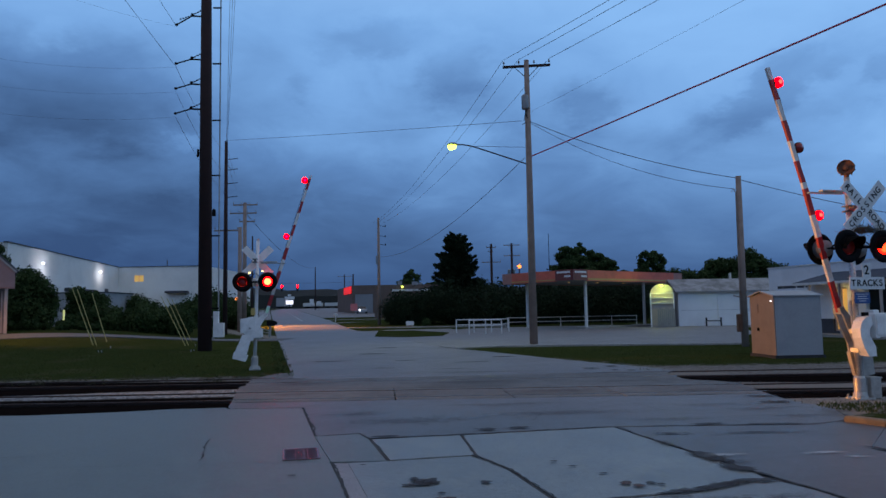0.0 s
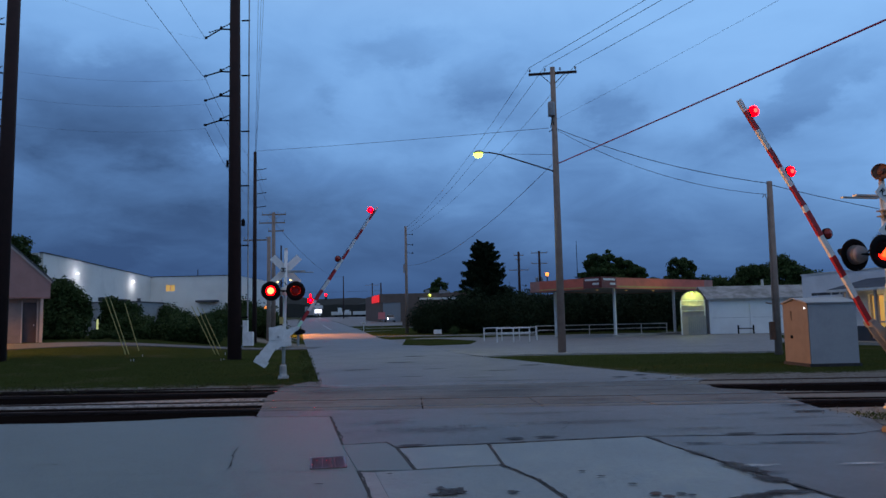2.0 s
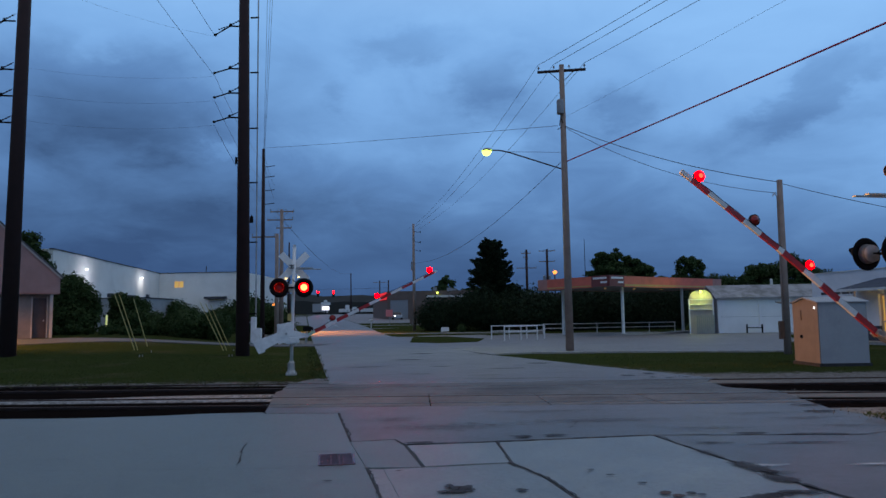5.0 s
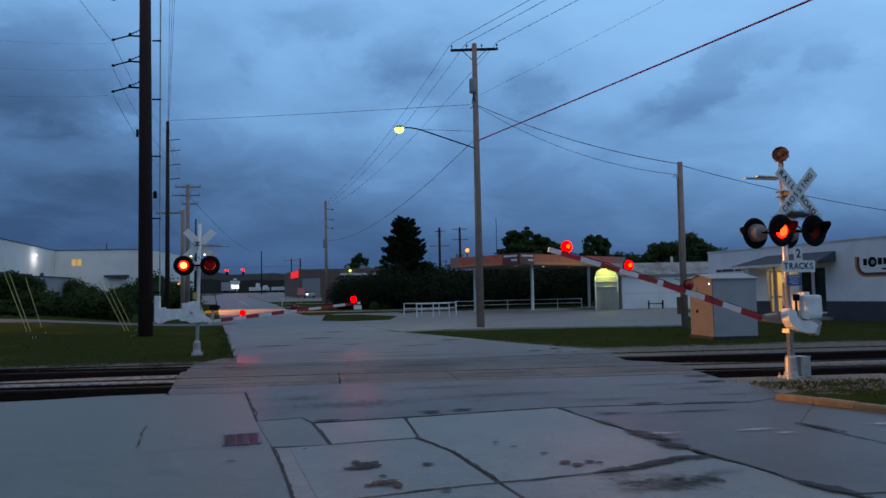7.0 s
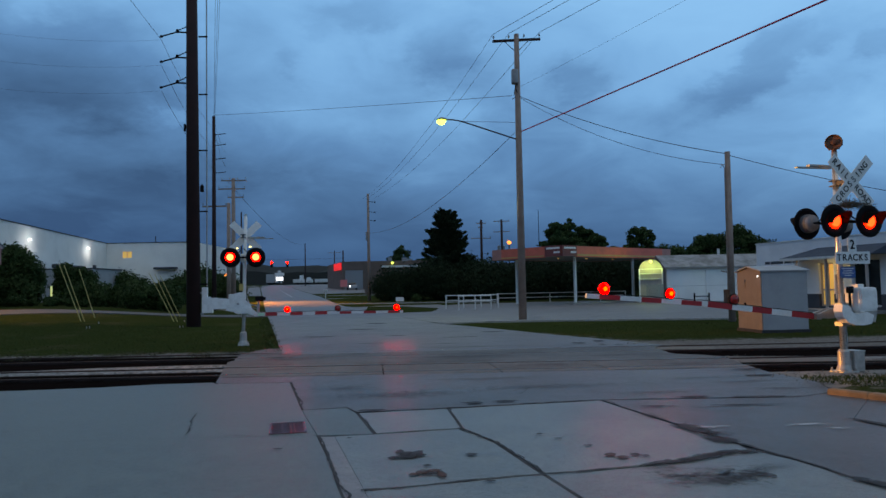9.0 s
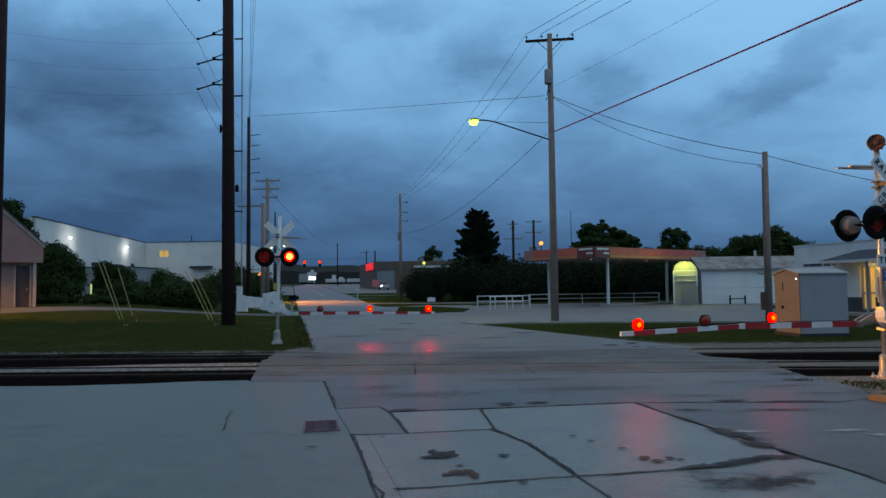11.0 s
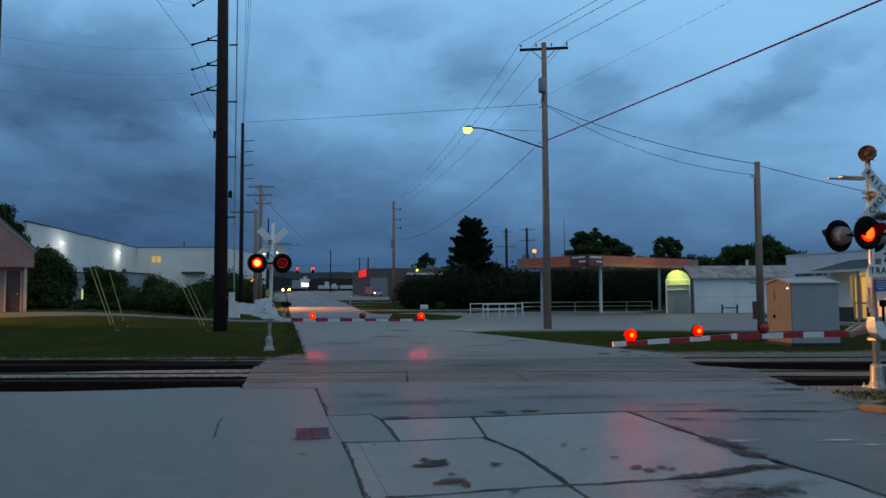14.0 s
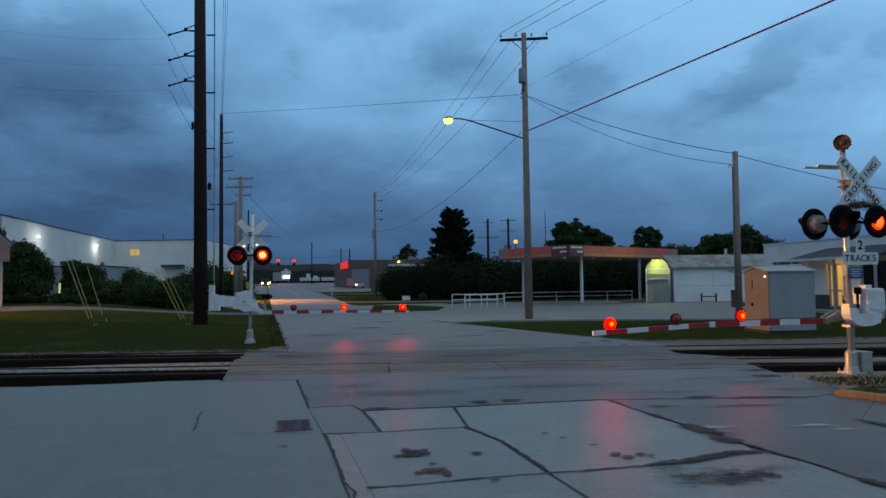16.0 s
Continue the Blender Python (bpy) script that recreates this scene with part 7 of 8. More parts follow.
    part("coping", new_box(-0.05, 1.95, -0.05, 0.3, 2.602, 2.7), M_WALK, p)
    # small house
    h = thing("house", pose(-25.5, 42.9, 0.9, 0, 0, 33), "small house with faded pink gable and cream porch wall", "house")
    W = 6.4
    bm = bmesh.new()
    wall_boxes(bm, -W, 0, 0, 0.2, -0.4, 2.55, [(-0.98, -0.26, -0.2, 2.35), (-2.55, -2.10, 0.2, 2.1)])
    part("front_wall", bm, M_HOUSE, h, "dim cream porch wall")
    for x in (-W, -0.2):
        part("side_wall", new_box(x, x + 0.2, 0.202, 6, -0.4, 2.55), M_HOUSE, h)
    part("rear_wall", new_box(-W, 0, 6, 6.2, -0.4, 2.55), M_HOUSE, h)
    bm = bmesh.new()
    plate(bm, [(-W - 0.4, 2.552), (0.40, 2.552), (0.40, 3.60), (-W / 2, 6.95), (-W - 0.4, 3.60)], 0.25, pose(0, -0.35, 0))
    part("gable", bm, M_PINK, h, "faded pink sheet gable")
    bm = bmesh.new()
    for s in (1, -1):
        cx = -W / 2
        p = [(cx + s * (W / 2 + 0.55), 3.48), (cx, 7.05), (cx, 7.18), (cx + s * (W / 2 + 0.55), 3.63)]
        plate(bm, p if s > 0 else p[::-1], 6.6, pose(0, 2.85, 0))
    part("roof", bm, M_ROOFGREY, h, "grey roof")
    bm = bmesh.new()
    for i in range(16):
        x = -W - 0.3 + i * 0.44
        top = 3.60 + (3.35) * (1 - abs(x + W / 2) / (W / 2 + 0.4))
        box(bm, x, x + 0.03, -0.485, -0.476, 2.56, max(2.7, top - 0.1))
    part("siding_rib", bm, M_PINK, h)
    door = part("door", new_box(-0.96, -0.28, 0.10, 0.14, -0.18, 2.33), M_DOORDARK, h, "dark door")
    part("door_handle", new_box(-0.42, -0.36, 0.06, 0.098, 0.95, 1.05), M_GALV, door)
    part("window", new_box(-2.53, -2.12, 0.10, 0.12, 0.22, 2.08), M_PANE, h, "dark window")
    part("porch_post", new_box(-0.10, 0.06, -0.42, -0.26, -0.4, 2.55), M_CREAM, h, "pale corner post")
    part("porch_beam", new_box(-W, 0.38, -0.490, -0.478, 2.555, 2.64), M_SALMON, h, "red-brown trim board")
    for x0, x1 in ((-1.06, -0.985), (-0.255, -0.18)):
        part("door_trim", new_box(x0, x1, -0.03, -0.002, -0.2, 2.42), M_CREAM, h)
    for s in (1, -1):
        cx = -W / 2
        bm = bmesh.new()
        p = [(cx + s * (W / 2 + 0.47), 3.42), (cx, 6.93), (cx, 7.05), (cx + s * (W / 2 + 0.47), 3.55)]
        plate(bm, p if s > 0 else p[::-1], 0.05, pose(0, -0.52, 0))
        part("rake_trim", bm, M_CREAM, h, "pale gable trim board")
    # drive in front of the house, leading to the road
    rows = []
    for x in np.arange(-60, -9.0, 1.5):
        k = smooth01((x + 26) / 14)
        rows.append(((x, 41.4 + 11.0 * k), (x, 37.6 + 10.5 * k)))
    solid("drive", strip("drive", rows, M_DRIVE, 0.06, 0.005), M_DRIVE, "dim asphalt drive past the house to the road", "drive", kind="structure")


def build_far_road():
    # brick shop with a red-lit side
    z = 1.4
    b = thing("brick_shop", pose(-18.7, 150, z), "flat-roofed brown brick shop, its side wall lit red", "building")
    H = 5.9
    bm = bmesh.new()
    wall_boxes(bm, 0, 16, 0, 0.3, -1, H, [(0.6, 4.2, -0.5, 4.1)])
    part("front_wall", bm, M_BRICK, b)
    bm = bmesh.new()
    v = [bm.verts.new(p) for p in ((0, 0.302, -1), (-6.4, 24, -1), (-6.4, 24, H), (0, 0.302, H), (0.3, 0.302, -1), (-6.1, 24, -1), (-6.1, 24, H), (0.3, 0.302, H))]
    for f in ((0, 3, 2, 1), (4, 5, 6, 7), (0, 4, 7, 3), (1, 2, 6, 5), (3, 7, 6, 2), (0, 1, 5, 4)):
        bm.faces.new([v[i] for i in f])
    bmesh.ops.recalc_face_normals(bm, faces=bm.faces)
    part("side_wall", bm, M_BRICK, b)
    part("roof", new_box(0.35, 15.9, 0.35, 20, H - 0.3, H - 0.15), M_ROOFGREY, b)
    part("shutter", new_box(0.6, 4.2, 0.12, 0.16, -0.5, 4.1), M_HOOD, b, "grey roller shutter")
    m = pose(0, 0, 0, 0, 0, math.degrees(math.atan2(6.4, 23.7)))
    # added glowing band that imitates red light falling on the side wall
    bm = bmesh.new()
    box(bm, -0.14, -0.06, 0.5, 12.0, 4.3, 5.75, m)
    part("lit_sign", bm, G_REDWASH, b, "glowing band in place of red light on the wall")
    bm = bmesh.new()
    box(bm, 9.0, 9.8, 5, 6, H - 0.2, H + 0.9)
    box(bm, 12.0, 14.0, 6, 7, H - 0.2, H + 0.6)
    part("roof_unit", bm, M_HOOD, b)
    # paved lots on both sides of the far road
    for a, c, lab in ((8.25, 46.0, "dark asphalt lot before the far shop"), (-30.0, 0.45, "dark asphalt lot left of the far road")):
        rows = [(su(s, a), su(s, c)) for s in range(118 if a > 0 else 112, 262, 6)]
        solid("far_lot", strip("far_lot", rows, M_LOT, 0.06, 0.004), M_LOT, lab, "parking lot", kind="structure")
    # long low building behind the hedge
    b = thing("low_building", pose(-10.4, 110, 0.7), "long low dark building with a pale eave behind the hedge", "building")
    part("body", new_box(0, 12, 0, 8, -0.5, 5.0), M_BRICK, b)
    part("eave", new_box(2.6, 12.2, -0.25, -0.004, 4.1, 4.4), M_WHITE, b, "pale eave strip")
    bm = bmesh.new()
    lathe(bm, [(0.0, 0.2), (0.18, 0.1), (0.2, 0.0), (0.12, -0.12), (0.0, -0.16)], 12, pose(4.2, -0.4, 4.75))
    part("lamp", bm, G_GREEN, b, "lit yellow-green lamp", smooth=True)
    part("roof_unit", new_box(5.5, 6.3, 2, 3, 4.9, 5.6), M_HOOD, b)
    # traffic lights over the far junction
    for x, y, zz in ((-49.6, 225.5, 10.2), (-45.0, 226.5, 10.2)):
        t = thing("traffic_light", pose(x, y, zz), "black traffic light showing red over the far junction", "traffic light", "traffic lights")
        part("housing", new_box(-0.34, 0.34, 0.0, 0.35, -1.4, 0.38, bevel=0.04), M_BLACK, t)
        bm = bmesh.new()
        lathe(bm, [(0.0, 0.14), (0.28, 0.08), (0.37, 0.0)], 14, pose(0, -0.01, 0.0, 90, 0, 0))
        part("red_lens", bm, G_TRAFFIC, t, "lit red lens", smooth=True)
        part("hanger", new_rod((0, 0.15, 0.3), (0, 0.15, 1.0), 0.04, n=6), M_BLACK, t)
    wire((-66, 222, 11.5), (-28, 231, 11.5), 0.35, 0.03)
    # lit sign and pale row of trailers past the junction
    s = thing("roadside_sign", pose(-55.3, 264, terrain(-55.3, 264)), "lit white roadside sign past the junction", "sign")
    part("panel", new_box(-1.3, 1.3, 0, 0.3, 1.6, 3.0), G_SIGN, s, "lit white sign face")
    part("panel", new_box(-1.7, 1.7, 0, 0.3, 3.3, 4.4), M_SIGNWHITE, s)
    part("panel", new_box(-0.6, 0.6, 0, 0.3, 4.5, 5.2), M_SIGNWHITE, s)
    part("post", new_box(-0.2, 0.2, 0.35, 0.6, -0.3, 4.5), M_BLACK, s)
    for i, (x, l) in enumerate(((-52.0, 7.0), (-44.0, 5.5), (-37.6, 4.5), (-61.5, 5.0))):
        v = thing("trailer", pose(x, 272, terrain(x, 272)), "pale box trailer parked past the junction", "trailer", "parked trailers")
        part("body", new_box(0, l, 0, 2.4, 0.8, 2.1, bevel=0.06), M_WHITE, v)
        part("chassis", new_box(0.3, l - 0.3, 0.3, 2.1, 0.5, 0.79), M_BLACK, v)
        for k in range(2):
            bm = bmesh.new()
            rod(bm, (l * (0.25 + 0.5 * k), -0.02, 0.45), (l * (0.25 + 0.5 * k), 2.42, 0.45), 0.45, n=16)
            part("wheel", bm, M_BLACK, v)
    g = thing("box_trailer", pose(-59.6, 262, terrain(-59.6, 262)), "tall grey box trailer standing beside the lit sign", "trailer")
    part("body", new_box(0, 3.1, 0, 7.0, 0.9, 3.9, bevel=0.08), M_HUT, g)
    part("chassis", new_box(0.3, 2.8, 0.3, 6.7, 0.5, 0.89), M_BLACK, g)
    for wx in (0.1, 2.6):
        part("wheel", new_rod((wx, 5.2, 0.45), (wx + 0.4, 5.2, 0.45), 0.45, n=14), M_BLACK, g)
    for x, y, w, hh in ((-36.8, 205, 1.1, 1.5), (-34.6, 204, 1.2, 0.9)):
        s = thing("roadside_sign", pose(x, y, terrain(x, y)), "small pale roadside sign", "sign", "small roadside signs")
        part("panel", new_box(-w / 2, w / 2, 0, 0.1, 1.6, 1.6 + hh), M_SIGNWHITE, s)
        part("post", new_rod((0, 0.15, -0.2), (0, 0.15, 1.7), 0.05, n=6), M_BLACK, s)
    # signs and small things on the right verge
    s = thing("square_sign", pose(-13.0, 106.2, terrain(-13.0, 106.2), 0, 0, 8), "square pinkish sign on a post by the far verge", "sign")
    part("panel", new_box(-0.5, 0.5, 0, 0.03, 1.2, 2.2), mat("pink_reflective", (0.80, 0.22, 0.22), 0.4, second=(0.65, 0.18, 0.18), bump=0), s)
    part("post", new_rod((0, 0.06, -0.2), (0, 0.06, 2.2), 0.04, n=6), M_GALV, s)
    s = thing("mailbox", pose(-13.8, 93.7, terrain(-13.8, 93.7)), "white mailbox on a thin post by the verge", "mailbox")
    bm = bmesh.new()
    box(bm, -0.25, 0.25, -0.15, 0.15, 0.85, 1.1, bevel=0.08)
    part("box", bm, M_WHITE, s)
    part("post", new_rod((0, 0, -0.2), (0, 0, 0.9), 0.05, n=6), M_WHITE, s)
    s = thing("low_sign", pose(-3.7, 78.7, terrain(-3.7, 78.7), 0, 0, 4), "low pale sign board on the verge", "sign")
    part("panel", new_box(-0.42, 0.42, 0, 0.05, 0.15, 0.60), M_SIGNWHITE, s)
    for x in (-0.3, 0.3):
        part("leg", new_rod((x, 0.08, -0.2), (x, 0.08, 0.5), 0.025, n=6), M_GALV, s)
    # pale kerbs and walks on the right verge
    bm = bmesh.new()
    for o in ([su(78, 8.15), su(79.5, 8.15), su(74, 24), su(73, 24)], [su(92, 8.15), su(93.2, 8.15), su(97, 16), su(96, 16)], [su(104, 8.15), su(106, 8.15), su(106, 22), su(104, 22)]):
        prism(bm, o, -0.05, terrain(*o[0]) + 0.03, 0.01)
    solid("verge_walks", bm, M_WALK, "pale concrete walks across the verge", "pavement", kind="structure")
    # wooded ridge round the horizon
    verts, faces, n = [], [], 240
    for k, (r, h) in enumerate(((720, 0.0), (735, 0.72), (760, 1.0), (800, 0.0))):
        for i in range(n):
            a = 2 * math.pi * i / n
            x, y = r * math.sin(a), r * math.cos(a)
            top = 27 + 8 * noise.noise((x * 0.006, y * 0.006, 3)) + 4.5 * noise.noise((x * 0.03, y * 0.03, 1)) + 2.5 * noise.noise((x * 0.11, y * 0.11, 1))
            verts.append((x, y, h * top if h else -3))
    for k in range(3):
        for i in range(n):
            j = (i + 1) % n
            faces.append((k * n + i, k * n + j, (k + 1) * n + j, (k + 1) * n + i))
    solid("wooded_ridge", raw_mesh("wooded_ridge", verts, faces), mat("distant_woods", (0.014, 0.018, 0.017), 0.95, second=(0.009, 0.012, 0.011), scale=0.05, fine=0.4, bump=0), "dark wooded ridge along the horizon", "woods", kind="stuff")


TRUCK_ROWS = ((0.0, -20.0, 246.0, 100), (10.2, -20.0, 246.0, 100), (10.8, -30.0, 243.5, 110), (11.4, -40.0, 238.0, 135), (11.9, -44.5, 228.0, 165), (12.5, -46.3, 215.0, 184), (13.5, -47.0, 203.0, 190), (14.5, -45.6, 193.0, 193), (16.0, -42.0, 177.0, 193.4))


def build_truck():
    t = thing("pickup_truck", pose(-20, 246, 3), "dark pickup truck with bright yellow headlights coming down the road", "truck")
    paint = mat("dark_car_paint", (0.030, 0.032, 0.036), 0.3, coat=0.5, bump=0.0)
    bm = bmesh.new()
    plate(bm, [(-5.6, 0.62), (0.0, 0.62), (0.02, 0.95), (-0.12, 1.16), (-1.45, 1.26), (-1.95, 1.30), (-3.5, 1.32), (-3.55, 1.22), (-5.6, 1.24)], 1.96, pose(0, 0, 0, 0, 0, 90))
    part("body", bm, paint, t, "dark body with open bed")
    bm = bmesh.new()
    plate(bm, [(-1.5, 1.25), (-2.15, 1.86), (-3.25, 1.90), (-3.5, 1.31)], 1.70, pose(0, 0, 0, 0, 0, 90))
    part("cab", bm, paint, t, "dark cab")
    bm = bmesh.new()
    box(bm, -0.74, 0.74, -0.012, 0.012, -0.30, 0.30, pose(0, -1.80, 1.57, -47, 0, 0))
    part("windscreen", bm, M_PANE, t)
    part("chassis", new_box(-0.8, 0.8, -5.5, -0.2, 0.40, 0.60), M_BLACK, t)
    part("bumper", new_box(-0.98, 0.98, -0.05, 0.12, 0.45, 0.66, bevel=0.03), M_GALV, t)
    part("grille", new_box(-0.5, 0.5, -0.02, 0.05, 0.72, 1.0, bevel=0.02), M_BLACK, t)
    for x in (-0.78, 0.78):
        bm = bmesh.new()
        lathe(bm, [(0.0, 0.10), (0.19, 0.06), (0.24, 0.0)], 14, pose(x, 0.02, 0.90, -90, 0, 0))
        part("headlight", bm, G_HEAD, t, "lit yellow headlight", smooth=True)
        for y in (-1.0, -4.5):
            bm = bmesh.new()
            rod(bm, (x * 1.12 - 0.12, y, 0.38), (x * 1.12 + 0.12, y, 0.38), 0.38, n=18)
            part("wheel", bm, M_BLACK, t)
    return t


def build_parked_car():
    x, y = -16.3, 146.2
    c = thing("parked_car", pose(x, y, terrain(x, y), 0, 0, -80), "pale parked car with one lamp lit before the shop", "car")
    pale = mat("pale_car_paint", (0.45, 0.46, 0.48), 0.3, coat=0.4, bump=0.0)
    bm = bmesh.new()
    plate(bm, [(-2.2, 0.35), (2.2, 0.35), (2.25, 0.75), (1.2, 0.95), (-2.1, 0.98), (-2.25, 0.7)], 1.75, pose(0, 0, 0))
    part("body", bm, pale, c)
    bm = bmesh.new()
    plate(bm, [(1.0, 0.95), (0.4, 1.42), (-1.3, 1.42), (-2.0, 0.97)], 1.5, pose(0, 0, 0))
    part("cabin", bm, M_PANE, c, "dark glass cabin")
    for wx in (-1.35, 1.35):
        for wy in (-0.85, 0.85):
            part("wheel", new_rod((wx, wy - 0.1, 0.32), (wx, wy + 0.1, 0.32), 0.32, n=14), M_BLACK, c)
    bm = bmesh.new()
    lathe(bm, [(0.0, 0.08), (0.14, 0.04), (0.16, 0.0)], 10, pose(2.24, -0.55, 0.72, 0, 90, 0))
    part("headlight", bm, G_COOL, c, "lit white lamp")


# ---- trees, hedges and grass ----
def tree(x, y, h, r, seed, kind="broad", label="dark leafy tree", trunk=0.3, n=4200, size=0.34):
    n, size = int(n * 4.5), size * 0.45
    rng = np.random.default_rng(seed)
    z = terrain(x, y)
    t = thing("tree", pose(x, y, z), label, "tree", "trees")
    bm = bmesh.new()
    if kind == "conifer":
        rod(bm, (0, 0, -0.2), (0, 0, h * 0.93), 0.22, 0.04, 10)
        sprays = []
        for i in range(400):
            k = 0.04 + 0.95 * (i + rng.random()) / 400
            wide = min(1.0, (1.05 - k) * 2.0) ** 0.62
            reach = r * wide * (0.50 + 0.56 * rng.random()) + 0.2
            a, rise = rng.random() * 2 * math.pi, 0.10 + 0.75 * rng.random() + 0.5 * max(0.0, k - 0.7)
            tip = np.array((reach * math.cos(a), reach * math.sin(a), reach * rise))
            root = np.array((0, 0, h * k * 0.95 - 0.45 * reach))
            rod(bm, root, root + tip * 0.9, 0.04, 0.010, 4)
            m = int(60 + 130 * reach)
            f = rng.random((m, 1)) ** 0.55
            p = root + tip * f + rng.normal(size=(m, 3)) * (0.06 + 0.15 * (1 - f)) * (0.6 + 0.3 * reach) * np.array((1, 1, 0.8))
            d = tip / np.linalg.norm(tip) + rng.normal(scale=0.6, size=(m, 3))
            d /= np.linalg.norm(d, axis=1)[:, None]
            b = np.cross(d, rng.normal(size=(m, 3)))
            b /= np.linalg.norm(b, axis=1)[:, None]
            ln, wd = 0.09 + 0.15 * rng.random((m, 1)), 0.035 + 0.04 * rng.random((m, 1))
            sprays.append(np.stack([p - d * ln, p - b * wd, p + d * ln, p + b * wd], axis=1))
    elif kind == "oval":
        rod(bm, (0, 0, -0.2), (0.1, 0, h * 0.55), trunk * 0.5, trunk * 0.35, 10)
        cs, rs = [], []
        for i in range(110):
            d = rng.normal(size=3)
            d *= (0.35 + 0.65 * rng.random() ** 0.5) / np.linalg.norm(d)
            bulge = 0.86 + 0.30 * noise.noise((d[0] * 2.1, d[1] * 2.1, d[2] * 2.1 + seed))
            c = (d[0] * r * bulge, d[1] * r * bulge, h * (0.58 + 0.36 * d[2] * bulge))
            q = r * (0.10 + 0.13 * rng.random())
            cs.append(c)
            rs.append((q * 1.2, q * 1.2, q * 0.9))
            if i % 4 == 0:
                rod(bm, (0.1, 0, h * 0.36), c, trunk * 0.18, trunk * 0.04, 5)
    else:
        rod(bm, (0, 0, -0.2), (0.1, 0, h * 0.45), trunk * 0.5, trunk * 0.35, 10)
        cs, rs = [], []
        for i in range(64):
            a, k = rng.random() * 2 * math.pi, rng.random() ** 0.5
            wide = 0.80 + 0.28 * noise.noise((math.cos(a) * 1.3, math.sin(a) * 1.3, seed * 1.7))
            cx, cy = r * wide * k * math.cos(a), r * wide * k * math.sin(a)
            dome = math.sqrt(max(0.0, 1 - 0.8 * k * k)) * (0.84 + 0.42 * noise.noise((cx * 0.9, cy * 0.9, seed)))
            cz = h * (0.34 + 0.78 * dome * (0.30 + 0.70 * rng.random() ** 0.6))
            q = r * (0.09 + 0.15 * rng.random())
            cs.append((cx, cy, cz))
            rs.append((q * 1.25, q * 1.25, q * 0.75))
            if i % 3 == 0:
                rod(bm, (0.1, 0, h * 0.36), (cx, cy, cz), trunk * 0.18, trunk * 0.04, 5)
    part("trunk", bm, M_BARK, t, "trunk and limbs")
    q = np.concatenate(sprays) if kind == "conifer" else leaves(rng, cs, rs, n, size, shell=0.35)
    me = quads_mesh("crown", q)
    part("crown", me, M_NEEDLE if kind == "conifer" else M_LEAF, t, "dense dark crown")
    return t


def hedge(pts, label, seed, n=5000, size=0.30, name="hedge", leaf=None):
    """A row of bushes: (x, y, radius, height) each."""
    n, size = int(n * 4.5), size * 0.45
    rng = np.random.default_rng(seed)
    x0, y0 = pts[0][0], pts[0][1]
    z0 = terrain(x0, y0)
    t = thing(name, pose(x0, y0, z0), label, "bush", "hedges and bushes")
    cs, rs = [], []
    bm = bmesh.new()
    for x, y, r, h in pts:
        for i in range(6):
            a, k = rng.random() * 2 * math.pi, rng.random() * 0.55
            cz = h * (0.22 + 0.55 * rng.random())
            q = min(r * 0.75, h * 0.42) * (0.75 + 0.5 * rng.random())
            cs.append((x - x0 + r * k * math.cos(a), y - y0 + r * k * math.sin(a), terrain(x, y) - z0 + cz))
            rs.append((q * 1.15, q * 1.15, q))
            rod(bm, (x - x0, y - y0, terrain(x, y) - z0 - 0.15), cs[-1], 0.05, 0.02, 5)
    tagged(part("stems", bm, M_BARK, t), kind="stuff")
    part("foliage", quads_mesh("foliage", leaves(rng, cs, rs, n, size, shell=0.2)), leaf or M_LEAF, t, "dense dark foliage")


def grass(name, label, region, count, height, seed, spreadf=0.5, material=None):
    """Grass blades over a region: a function that says whether a point is grown over."""
    rng = np.random.default_rng(seed)
    (xa, xb, ya, yb), test = region
    p = np.column_stack([rng.uniform(xa, xb, count * 3), rng.uniform(ya, yb, count * 3)])
    p = np.array([q for q in p if test(q[0], q[1])])[:count]
    z = np.array([ground_top(x, y) for x, y in p])
    n = len(p)
    a = rng.random(n) * math.pi * 2
    h = height * (0.45 + 0.8 * rng.random(n))
    w = (0.10 + 0.12 * rng.random(n)) * height
    lean = rng.normal(scale=spreadf, size=(n, 2)) * h[:, None]
    base = np.column_stack([p, z - 0.02])
    t = np.column_stack([np.cos(a) * w, np.sin(a) * w, np.zeros(n)])
    top = base + np.column_stack([lean, h])
    mid = base + np.column_stack([lean * 0.4, h * 0.6])
    v = np.stack([base - t, base + t, top, mid - t * 0.8], axis=1)
    solid(name, quads_mesh(name, v), material or M_BLADE, label, "grass", kind="stuff")


def ground_top(x, y):
    z = terrain(x, y) - 0.03
    if y > 20 and z < 0.5:
        z += 0.035 * noise.noise((x * 0.35, y * 0.35, 0)) * smooth01((y - 20) / 4)
    if x > 6 and y < 12.4:
        z = 0.075
    return z


